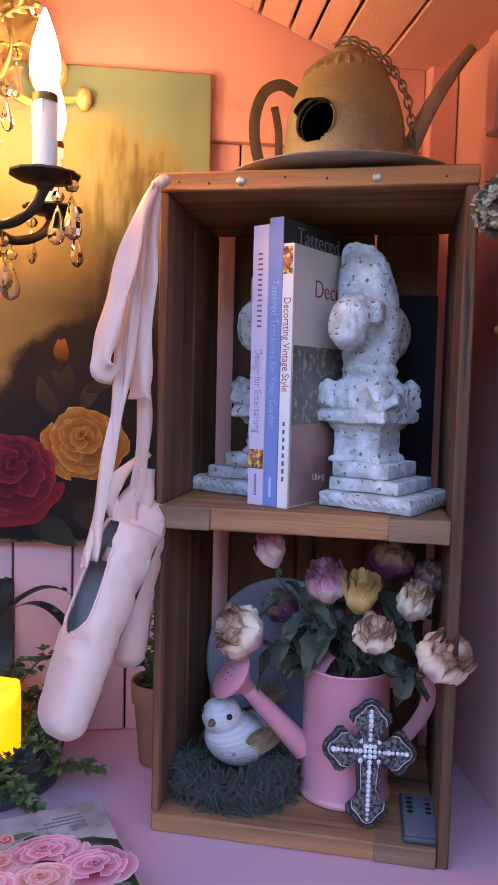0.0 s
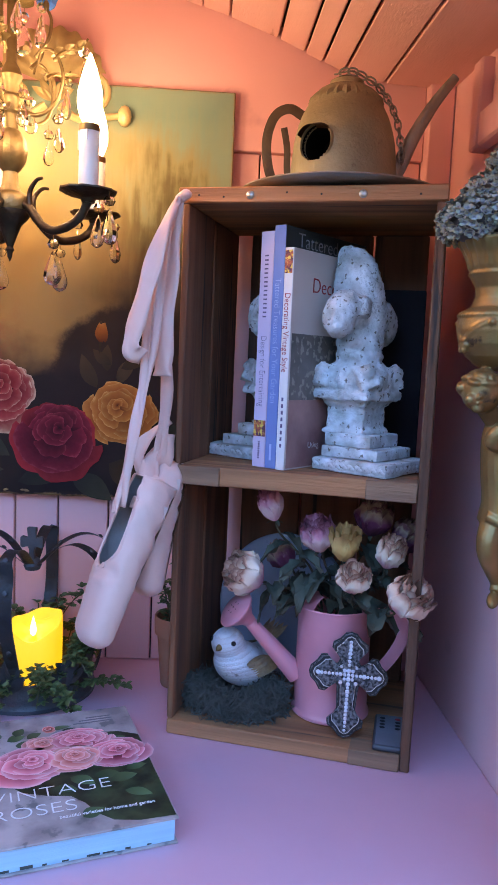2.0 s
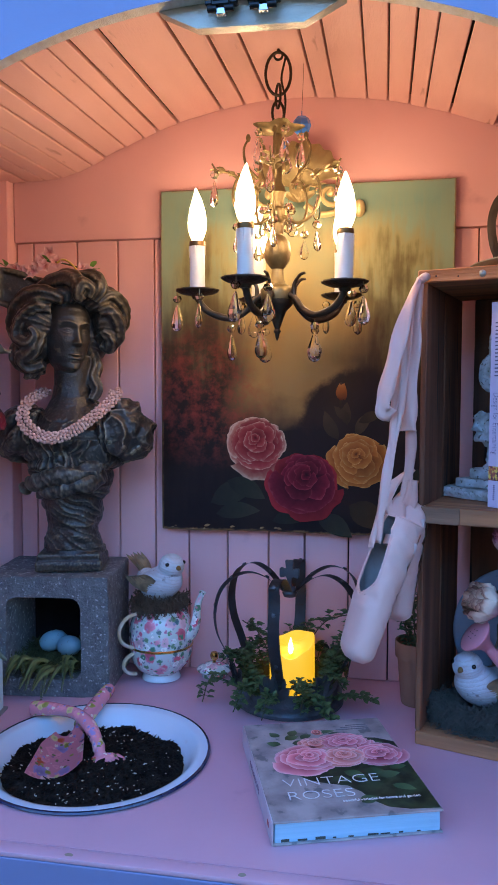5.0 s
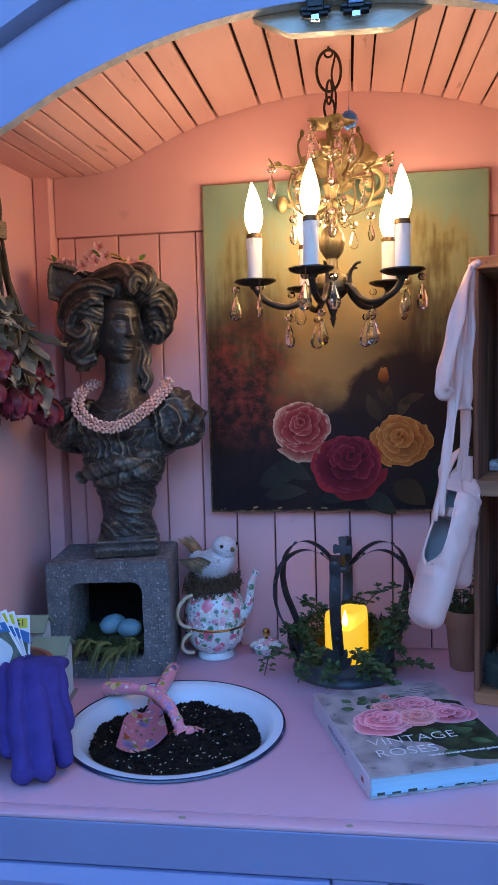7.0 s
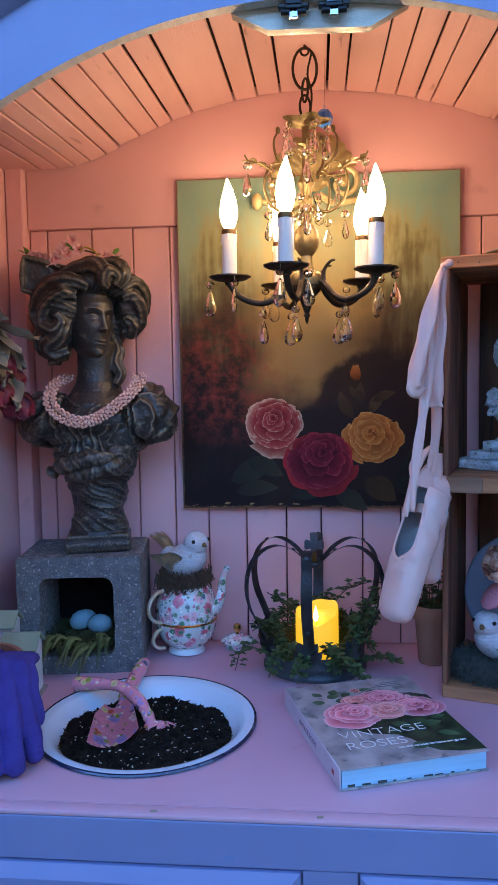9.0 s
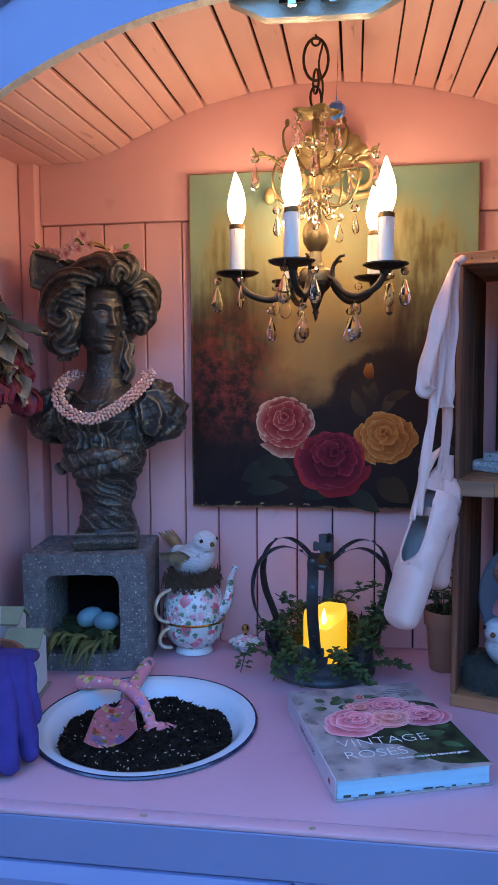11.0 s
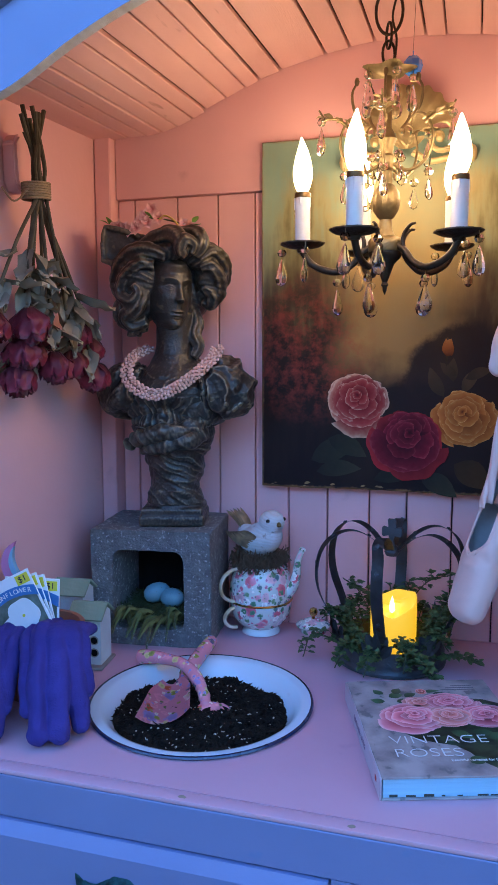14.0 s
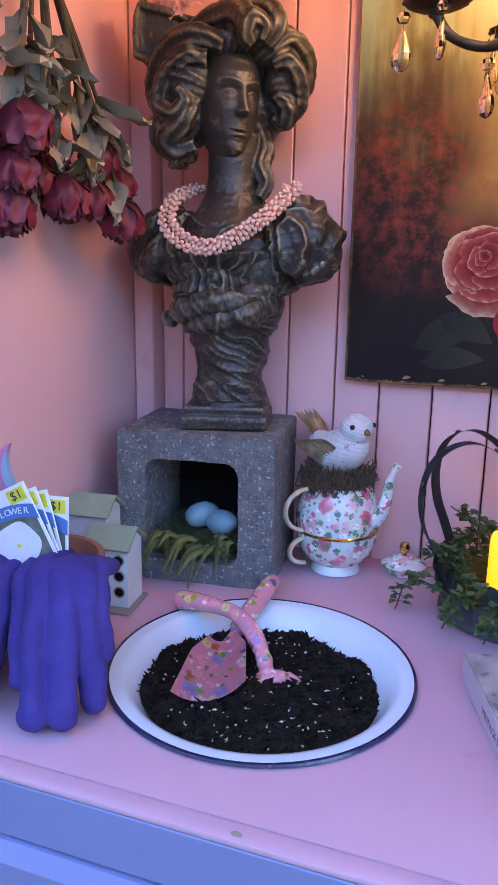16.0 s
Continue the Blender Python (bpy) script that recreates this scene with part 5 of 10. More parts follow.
    tz_ = calc("POWER", calc("MULTIPLY", calc("SUBTRACT", h, 0.26), 4.2), 2)
    tree = nt.nodes.new("ShaderNodeMapRange")
    tree.interpolation_type = "SMOOTHSTEP"
    tree.inputs["From Min"].default_value, tree.inputs["From Max"].default_value = 1.05, 0.75
    links(nt, (calc("MULTIPLY_ADD", calc("SUBTRACT", nz.outputs["Fac"], 0.5), 1.1, calc("MULTIPLY_ADD", calc("SUBTRACT", n4.outputs["Fac"], 0.5), 0.5, calc("ADD", tx_, tz_))), tree.inputs["Value"]))
    col = blend(calc("MULTIPLY", tree.outputs[0], 0.92), col, (0.026, 0.017, 0.016))
    # worn tan edge where the paint has rubbed off
    we = nt.nodes.new("ShaderNodeMapRange")
    we.inputs["From Min"].default_value, we.inputs["From Max"].default_value = 0.007, 0.001
    links(nt, (calc("MULTIPLY_ADD", calc("SUBTRACT", n4.outputs["Fac"], 0.5), 0.03, calc("MINIMUM", ed, h)), we.inputs["Value"]))
    col = blend(calc("MULTIPLY", we.outputs[0], 0.75), col, (0.26, 0.15, 0.065))
    links(nt, (col, b.inputs["Base Color"]))
    b.inputs["Roughness"].default_value = 0.6
    b.inputs["Specular IOR Level"].default_value = 0.1
    bp = nt.nodes.new("ShaderNodeBump")
    bp.inputs["Strength"].default_value, bp.inputs["Distance"].default_value = 0.35, 0.001
    links(nt, (n2.outputs["Fac"], bp.inputs["Height"]), (bp.outputs[0], b.inputs["Normal"]))
    return mt


def painted_rose(owner, name, mat, cx, cz, r, seed, y=0.0, squash=0.92, rings=5, flat=None, step=0.00004, outer=None):
    """Flat overlapping petals, outermost first, each a hair in front of the last; each is a part."""
    rg = random.Random(seed)
    lift = 0
    for k in range(rings):
        f = 1 - k / rings
        n = (6, 5, 4, 3, 3, 2)[min(k, 5)]
        ox, oz = r * 0.10 * k / rings * math.cos(seed), r * 0.24 * k / rings
        for i in range(n):
            a0 = 2 * math.pi * (i + 0.5 * (k % 2) + rg.uniform(-0.28, 0.28)) / n + seed
            span = 2 * math.pi / n * (rg.uniform(0.80, 1.0) if k < 2 else rg.uniform(0.50, 0.85))
            low = 1 + 0.22 * max(-math.sin(a0), 0) * (1 if k < 3 else 0)
            r1 = r * f * rg.uniform(0.80, 1.10) * low
            r0 = r * max(f - 0.50, 0.0)
            lift += 1
            sk = rg.uniform(-0.35, 0.35)
            grid = []
            for a in range(9):
                t = a / 8
                row = []
                for c in range(17):
                    s = c / 16 * 2 - 1
                    rr = r0 + (r1 - r0) * t * (1 - (0.20 if k < 2 else 0.34) * abs(s + sk) ** 2.4) + t * r * (0.12 * f ** 0.5 * noise.noise(Vector((s * 2.2, seed + i * 3.1, k * 3))) + 0.055 * f * noise.noise(Vector((s * 6, seed + i, k))) + 0.025 * noise.noise(Vector((s * 14, seed + 2 * i, k))))
                    ang = a0 + s * span * (0.72 + 0.28 * t)
                    row.append((cx + ox + rr * math.cos(ang), y - step * lift, cz + oz + rr * math.sin(ang) * squash))
                grid.append(row)
            bm = bmesh.new()
            patch(bm, grid)
            if flat is not None:
                bmesh.ops.transform(bm, matrix=flat, verts=bm.verts[:])
            part(name, bm, outer if outer and k == 0 else mat, owner, angle=60)


def flat_leaf(bm, cx, cz, ang, length, width, y):
    grid = []
    for i in range(8):
        t = i / 7
        w = width * 0.5 * math.sin(math.pi * t ** 0.85) ** 0.9
        row = []
        for j in range(3):
            q = j - 1
            u, v = length * t, w * q + 0.06 * length * math.sin(t * 3)
            row.append((cx + u * math.cos(ang) - v * math.sin(ang), y, cz + u * math.sin(ang) + v * math.cos(ang)))
        grid.append(row)
    patch(bm, grid)


PW, PH = 0.504, 0.598
pt = thing("rose_painting", lay(-0.4435, 1.0105, 1.1525, 0), "old unframed oil painting of three roses in an amber glow", "painting")
bm = bmesh.new()
box(bm, 0, PW, 0, 0.011, 0, PH, 0.0012)
bmesh.ops.subdivide_edges(bm, edges=bm.edges[:], cuts=6, use_grid_fill=True)
for v in bm.verts:
    if v.co.z < 0.02:
        v.co.z += 0.0035 * noise.noise(Vector((v.co.x * 22, 3, 0)))
    v.co.x += 0.0012 * noise.noise(Vector((v.co.z * 14, 7, v.co.x * 3)))
canvas = part("canvas", bm, painting_ground("oil_ground"), pt)
RP = ramp_uv("painted_pink_rose", [(0.0, (0.07, 0.003, 0.006)), (0.5, (0.19, 0.013, 0.015)), (0.80, (0.28, 0.034, 0.032)), (0.95, (0.33, 0.075, 0.058)), (1.0, (0.48, 0.23, 0.16))], 0.6, grain=0.34, scale=110, bump=0.4, vary=0.25)
RPO = ramp_uv("painted_cream_petal", [(0.0, (0.15, 0.010, 0.010)), (0.58, (0.28, 0.042, 0.036)), (0.84, (0.40, 0.15, 0.10)), (1.0, (0.56, 0.37, 0.25))], 0.6, grain=0.30, scale=110, bump=0.4, vary=0.2)
RC = ramp_uv("painted_crimson_rose", [(0.0, (0.018, 0.001, 0.004)), (0.45, (0.070, 0.003, 0.010)), (0.82, (0.125, 0.006, 0.016)), (0.95, (0.165, 0.011, 0.023)), (1.0, (0.23, 0.028, 0.040))], 0.6, grain=0.34, scale=110, bump=0.4, vary=0.3)
RCO = ramp_uv("painted_red_petal", [(0.0, (0.03, 0.001, 0.004)), (0.5, (0.13, 0.006, 0.011)), (1.0, (0.27, 0.018, 0.022))], 0.6, grain=0.30, scale=110, bump=0.4, vary=0.3)
RO = ramp_uv("painted_orange_rose", [(0.0, (0.08, 0.016, 0.003)), (0.5, (0.27, 0.075, 0.011)), (0.85, (0.38, 0.125, 0.022)), (0.96, (0.43, 0.165, 0.036)), (1.0, (0.52, 0.25, 0.075))], 0.6, grain=0.34, scale=110, bump=0.4, vary=0.2)
LG = ramp_uv("painted_leaf", [(0.0, (0.014, 0.013, 0.011)), (0.6, (0.022, 0.024, 0.015)), (1.0, (0.036, 0.034, 0.020))], 0.6, grain=0.6, scale=60, bump=0.3, vary=0.25)
LO = ramp_uv("painted_olive_leaf", [(0.0, (0.035, 0.022, 0.010)), (1.0, (0.080, 0.045, 0.018))], 0.6, grain=0.6, scale=60, bump=0.3, vary=0.25)
for m_ in (RP, RPO, RC, RCO, RO, LG, LO):
    m_.node_tree.nodes["Principled BSDF"].inputs["Specular IOR Level"].default_value = 0.2
lift_ = -0.0003
for x, z, a, l, w in ((0.09, 0.05, 20, 0.09, 0.04), (0.12, 0.09, -25, 0.075, 0.035), (0.10, 0.03, 5, 0.08, 0.03), (0.385, 0.045, -10, 0.075, 0.04), (0.40, 0.07, 25, 0.09, 0.045), (0.28, 0.03, -30, 0.07, 0.035), (0.20, 0.02, 10, 0.09, 0.03)):
    bm = bmesh.new()
    lift_ = lift_ - 0.00004
    flat_leaf(bm, x, z, radians(a), l, w, lift_)
    part("painted_leaf", bm, LG, pt, angle=60)
for x, z, a, l, w in ((0.335, 0.052, -35, 0.07, 0.045), (0.315, 0.165, 115, 0.055, 0.022), (0.345, 0.172, 55, 0.05, 0.02), (0.33, 0.19, 90, 0.04, 0.018), (0.335, 0.2, 140, 0.035, 0.016), (0.318, 0.215, 80, 0.04, 0.004), (0.322, 0.235, 95, 0.03, 0.012), (0.35, 0.195, 20, 0.045, 0.018)):
    bm = bmesh.new()
    lift_ = lift_ - 0.00004
    flat_leaf(bm, x, z, radians(a), l, w, lift_)
    part("painted_leaf", bm, LO, pt, angle=60)
for x, z, r, mt, s, nm in ((0.174, 0.156, 0.053, RP, 4, "painted_pink_rose"), (0.350, 0.130, 0.052, RO, 9, "painted_orange_rose"), (0.256, 0.091, 0.061, RC, 6, "painted_crimson_rose")):
    painted_rose(pt, "painted_petal", mt, x, z, r, s, -0.0012 if mt is not RC else -0.0022, outer={RP: RPO, RC: RCO}.get(mt), rings=6)
bm = bmesh.new()
for k, a in enumerate((80, 100, 92)):
    flat_leaf(bm, 0.322 + (k - 1) * 0.004, 0.232, radians(a), 0.030, 0.017 - 0.003 * k, -0.0012 - 0.00005 * k)
part("painted_bud", bm, RO, pt, "painted orange rosebud", angle=60)
GOLDFLAKE = surf("flaked_gold_edge", (0.35, 0.24, 0.09), (0.15, 0.1, 0.05), 0.6, 0.2, 60, 200, 0.4)
for i in range(9):
    bm = bmesh.new()
    x = 0.01 + rnd(0, 0.20)
    w = rnd(0.004, 0.012)
    flat_leaf(bm, x, rnd(0.002, 0.008), rnd(-0.3, 0.3), w, w * 0.4, -0.0007)
    part("flake", bm, GOLDFLAKE, canvas)

# ---- gilded shell ornament above the painting ----
GILT = surf("pale_gilding", (0.58, 0.47, 0.24), (0.36, 0.27, 0.12), 0.5, 0.35, 40, 220, 0.4)
sh = thing("shell_ornament", lay(-0.196, 1.0065, 1.70, 0), "gilded shell and scroll ornament on the wall above the painting", "ornament")
bm = bmesh.new()
grid = []
for i in range(10):
    t = i / 9
    row = []
    for j in range(49):
        a = radians(12 + 156 * j / 48)
        rib = 0.5 + 0.5 * math.cos((j / 48) * 2 * math.pi * 9)
        r = 0.012 + (0.062 + 0.004 * rib) * t
        row.append((r * 0.98 * math.cos(a), -0.006 - 0.018 * math.sin(t * math.pi * 0.75) - 0.004 * rib * t, 0.040 + r * 0.98 * math.sin(a)))
    grid.append(row)
patch(bm, grid)
bmesh.ops.solidify(bm, geom=bm.faces[:], thickness=0.003)
part("shell", bm, GILT, sh)
for s in (-1, 1):
    bm = bmesh.new()
    pts = [(s * (0.052 + r * math.cos(a)), -0.012, 0.030 + r * math.sin(a)) for a, r in [(0.3 + 0.42 * i, 0.004 + 0.0014 * i) for i in range(20)]]
    tube(bm, pts, [0.0035 + 0.0001 * i for i in range(20)], 8)
    tube(bm, spline([(s * 0.010, -0.012, 0.012), (s * 0.036, -0.012, -0.004), (s * 0.070, -0.012, 0.000), (s * 0.096, -0.010, 0.004)], 6), [0.006 - 0.0001 * i for i in range(19)], 8)
    ball(bm, (s * 0.100, -0.010, 0.004), (0.010, 0.008, 0.015), 2)
    ball(bm, (s * 0.052, -0.014, 0.030), 0.007, 2)
    part("scroll", bm, GILT, sh)
bm = bmesh.new()
for k in range(5):
    leaf(bm, (0, -0.014, 0.018), ((k - 2) * 0.5, -0.15, 1.0 - 0.2 * abs(k - 2)), 0.034, 0.012, 0.15, k, (0, -1, 0))
bmesh.ops.solidify(bm, geom=bm.faces[:], thickness=0.002)
part("acanthus", bm, GILT, sh)

# ---- chandelier ----
AX = Vector((-0.207, 0.812, 0.0))
ch = thing("chandelier", lay(AX.x, AX.y, 1.473, 0), "five-arm brass chandelier with lit flame bulbs and crystal drops", "chandelier")


def cpart(name, bm, mat, label="", parent=None, angle=38):
    return part(name, bm, mat, parent or ch, label, angle)


bm = bmesh.new()
lathe(bm, [(0, 0.0), (0.0028, 0.006), (0.0032, 0.011), (0.0055, 0.014), (0.0035, 0.018), (0.0060, 0.024), (0.0095, 0.034), (0.013, 0.043), (0.021, 0.051), (0.0235, 0.056), (0.0235, 0.060)], 28)
cpart("finial", bm, BRONZE, "dark bronze drop finial")
bm = bmesh.new()
lathe(bm, [(0.0235, 0.0595), (0.0245, 0.062), (0.0245, 0.074), (0.021, 0.079), (0.013, 0.082), (0.0095, 0.090), (0.0085, 0.104), (0.012, 0.108), (0.0175, 0.117), (0.0195, 0.129), (0.0175, 0.141), (0.012, 0.150), (0.0085, 0.153), (0.0078, 0.170), (0.0105, 0.173),
           (0.0105, 0.190), (0.008, 0.193), (0.0095, 0.205), (0.013, 0.213), (0.0095, 0.222), (0.006, 0.228), (0.0055, 0.300), (0.009, 0.304), (0.006, 0.312), (0, 0.316)], 32, wave=lambda a, k: 1 + (0.03 * math.cos(14 * a) if 7 <= k <= 11 else 0))
cpart("column", bm, BRASS)
bm = bmesh.new()
lathe(bm, [(0.006, 0.296), (0.016, 0.299), (0.027, 0.302), (0.033, 0.306), (0.027, 0.3055), (0.016, 0.303), (0.006, 0.301)], 40, wave=lambda a, k: 1 + (0.20 * math.cos(5 * a) if 2 <= k <= 4 else 0))
cpart("crown_dish", bm, BRASS, "lobed gilt dish at the top of the column")
arm = bmesh.new()
tube(arm, spline([(0.022, 0, 0.066), (0.032, 0, 0.060), (0.046, 0, 0.044), (0.066, 0, 0.034), (0.090, 0, 0.038), (0.107, 0, 0.048), (0.118, 0, 0.064)], 6), [0.0050 + 0.0002 * math.sin(i * 0.9) for i in range(37)], 10)
tube(arm, spline([(0.040, 0, 0.048), (0.031, 0, 0.062), (0.031, 0, 0.080), (0.041, 0, 0.092), (0.050, 0, 0.094)], 5), [0.0042 - 0.00012 * i for i in range(21)], 8)
ARM = mesh_of("arm", arm, BRONZE)
dish = bmesh.new()
lathe(dish, [(0, 0.062), (0.007, 0.062), (0.009, 0.067), (0.024, 0.070), (0.0315, 0.074), (0.0315, 0.076), (0.024, 0.0735), (0.010, 0.0735), (0, 0.0735)], 40, wave=lambda a, k: 1 + (0.035 * math.cos(12 * a) if 3 <= k <= 6 else 0))
DISH = mesh_of("drip_pan", dish, BRONZE)
slv = bmesh.new()
lathe(slv, [(0, 0.074), (0.0108, 0.074), (0.0112, 0.076), (0.0110, 0.142), (0.0100, 0.1445), (0, 0.1445)], 24, wave=lambda a, k: 1 + (0.03 * math.sin(3 * a) if k == 3 else 0))
SLV = mesh_of("candle_sleeve", slv, SLEEVE)
col_ = bmesh.new()
lathe(col_, [(0.0114, 0.1385), (0.0118, 0.140), (0.0114, 0.1455), (0.008, 0.1475), (0, 0.1475)], 24)
COL = mesh_of("sleeve_collar", col_, SOCKET)
drip = bmesh.new()
for a, l in ((0.3, 0.016), (1.4, 0.009), (2.9, 0.013), (3.8, 0.02), (5.2, 0.011)):
    tube(drip, [(0.0112 * math.cos(a), 0.0112 * math.sin(a), 0.1385), (0.0114 * math.cos(a), 0.0114 * math.sin(a), 0.1385 - l)], [0.0014, 0.0010], 6)
DRIP = mesh_of("wax_drip", drip, SLEEVE)
blb = bmesh.new()
lathe(blb, [(0.0070, 0.1476), (0.0100, 0.153), (0.0128, 0.162), (0.0138, 0.170), (0.0132, 0.180), (0.0108, 0.193), (0.0072, 0.205), (0.0040, 0.214), (0.0014, 0.221), (0, 0.223)], 18)
for v in blb.verts:
    v.co.x += 0.0025 * max((v.co.z - 0.195) / 0.03, 0) ** 2
BLB = mesh_of("flame_bulb", blb, BULB)


def crystal_mesh(length, width):
    bm = bmesh.new()
    lathe(bm, [(0, 0.0), (0.0045, -0.001), (0.0068, -0.0055), (0.0045, -0.010), (0, -0.011)], 8)
    z0 = -0.0130
    lathe(bm, [(0, z0), (width * 0.26, z0 - length * 0.10), (width * 0.62, z0 - length * 0.36), (width * 0.94, z0 - length * 0.60), (width, z0 - length * 0.74), (width * 0.80, z0 - length * 0.89), (width * 0.40, z0 - length * 0.97), (0, z0 - length)], 10, Matrix.Diagonal((1, 0.62, 1, 1)))
    return mesh_of("crystal_drop", bm, CRYSTAL, 5)


XL, XM, XS = crystal_mesh(0.040, 0.0118), crystal_mesh(0.038, 0.0088), crystal_mesh(0.030, 0.0076)
wire = bmesh.new()
tube(wire, [(0, 0, 0.006), (0, 0, -0.012)], 0.0005, 4)
WIRE = mesh_of("crystal_wire", wire, BRASS)
rg = random.Random(21)


def hang(me, p, parent=ch, s=1.0):
    o = share("crystal_drop", me, parent, Matrix.Translation(p) @ pose(0, 0, 0, rg.uniform(-3, 3), rg.uniform(-3, 3), rg.uniform(0, 180)) @ Matrix.Scale(s, 4))
    share("crystal_wire", WIRE, o, Matrix.Identity(4))


for k, deg in enumerate((185, 257, 329, 41, 113)):
    m = pose(0, 0, 0, 0, 0, deg)
    a = share("arm", ARM, ch, m)
    at = pose(0, 0, 0, 0, 0, deg) @ Matrix.Translation((0.118, 0, 0))
    share("drip_pan", DISH, a, Matrix.Translation((0.118, 0, 0)))
    share("candle_sleeve", SLV, a, Matrix.Translation((0.118, 0, 0)))
    share("sleeve_collar", COL, a, Matrix.Translation((0.118, 0, 0)))
    share("wax_drip", DRIP, a, Matrix.Translation((0.118, 0, 0)))
    share("flame_bulb", BLB, a, Matrix.Translation((0.118, 0, 0)) @ pose(0, 0, 0, 0, 0, 70 * k))
    hang(XL, m @ Vector((0.068, 0, 0.024)))
    for da, me in ((0, XL), (105, XM)):
        hang(me, at @ Vector((0.030 * math.cos(radians(da)), 0.030 * math.sin(radians(da)), 0.068)), s=1.0)
# gilt scrolled leaf arms round the upper column
sc = bmesh.new()
tube(sc, spline([(0.008, 0, 0.180), (0.032, 0, 0.168), (0.056, 0, 0.180), (0.066, 0, 0.208), (0.056, 0, 0.236), (0.040, 0, 0.240), (0.034, 0, 0.226)], 6), [0.0026 - 0.00003 * i for i in range(37)], 8)
tube(sc, spline([(0.054, 0, 0.228), (0.070, 0, 0.238), (0.088, 0, 0.240), (0.096, 0, 0.250)], 5), [0.0024 - 0.00008 * i for i in range(16)], 8)
tube(sc, spline([(0.030, 0, 0.232), (0.046, 0, 0.250), (0.050, 0, 0.272), (0.044, 0, 0.286)], 5), [0.0024 - 0.00006 * i for i in range(16)], 8)
ball(sc, (0.0435, 0, 0.2885), (0.0035, 0.0035, 0.006), 2)
for q in range(6):
    leaf(sc, (0.050 + 0.007 * q, 0, 0.232 + 0.0015 * q), (0.8, 0.75 * (-1) ** q, 0.45), 0.018, 0.010, 0.2, q)
SC = mesh_of("gilt_scroll", sc, BRASS, 60)
for k, deg in enumerate((200, 272, 344, 56, 128)):
    m = pose(0, 0, 0, 0, 0, deg)
    share("gilt_scroll", SC, ch, m)
    hang(XM, m @ Vector((0.092, 0, 0.240)))
    hang(XS, m @ Vector((0.060, 0, 0.168)))
    hang(XL, m @ pose(0, 0, 0, 0, 0, 24) @ Vector((0.034, 0, 0.298)), s=0.95)
    hang(XS, m @ pose(0, 0, 0, 0, 0, 50) @ Vector((0.022, 0, 0.195)))

ck = bmesh.new()
tube(ck, [(0.009 * math.cos(a), 0, 0.017 * math.sin(a)) for a in [2 * math.pi * i / 16 for i in range(17)]], 0.0019, 8, caps=False)
CK = mesh_of("chain_link", ck, BRONZE)
for i in range(2):
    share("chain_link", CK, ch, lay(0, 0, 0.326 + 0.024 * i, 90 * (i % 2) + 30))
bm = bmesh.new()
tube(bm, [(0.018 * math.sin(a), 0.002 * math.sin(a), 0.381 + 0.030 * math.cos(a)) for a in [2 * math.pi * i / 28 for i in range(29)]], 0.0022, 8, caps=False)
cpart("hanging_loop", bm, BRONZE)
bm = bmesh.new()
tube(bm, spline([(0.006, 0.002, 0.300), (0.010, 0.004, 0.345), (0.004, 0.004, 0.375), (0.010, 0.004, 0.405)], 5), 0.0016, 6)
cpart("cord", bm, BRONZE)
hk = thing("ceiling_hook", lay(AX.x, AX.y, 1.8875, 0), "dark screw hook in the plank ceiling", "hook")
bm = bmesh.new()
tube(bm, [(0, 0, 0.008), (0, 0, -0.002)], 0.002, 8)
tube(bm, [(0.006 * math.sin(a), 0, -0.008 + 0.006 * math.cos(a)) for a in [2 * math.pi * i / 12 * 0.8 for i in range(13)]], 0.0017, 8)
part("screw_hook", bm, BRONZE, hk)
BLUEGLASS = glass("blue_glass", (0.06, 0.26, 0.90), 0.05, 1.5, 0.15)
bm = bmesh.new()
lathe(bm, [(0, 0.0), (0.008, -0.001), (0.0125, -0.006), (0.0140, -0.014), (0.0112, -0.022), (0.005, -0.027), (0, -0.0275)], 8)
tube(bm, [(0, 0, -0.001), (0, 0, 0.008)], 0.0008, 5)
blue_drop = solo("glass_drop", bm, BLUEGLASS, lay(-0.178, 0.860, 1.8095, 0), "small blue faceted glass drop beside the chandelier", "ornament", angle=5)
bm = bmesh.new()
tube(bm, [(-0.178, 0.860, 1.817), (-0.177, 0.862, 1.852), (-0.176, 0.864, 1.889)], 0.0003, 5)
solo("drop_thread", bm, BRONZE, Matrix.Identity(4), "thin dark thread that holds the blue glass drop", "thread")

# ---- ballet shoes on the crate's corner ----
SATIN = surf("pink_satin", (0.72, 0.45, 0.385), (0.64, 0.38, 0.32), 0.48, 0, 16, 60, 0.45, 0.3, sheen=0.12, c3=(0.62, 0.47, 0.42), spots=0.02, spot_scale=20)
LINING = surf("grey_lining", (0.35, 0.33, 0.32), (0.25, 0.24, 0.24), 0.8, 0, 30, 200, 0.3)
ELASTIC = surf("ribbed_elastic", (0.62, 0.45, 0.40), (0.5, 0.35, 0.32), 0.7, 0, 6, 40, 0.8, stretch=(1, 40, 1))


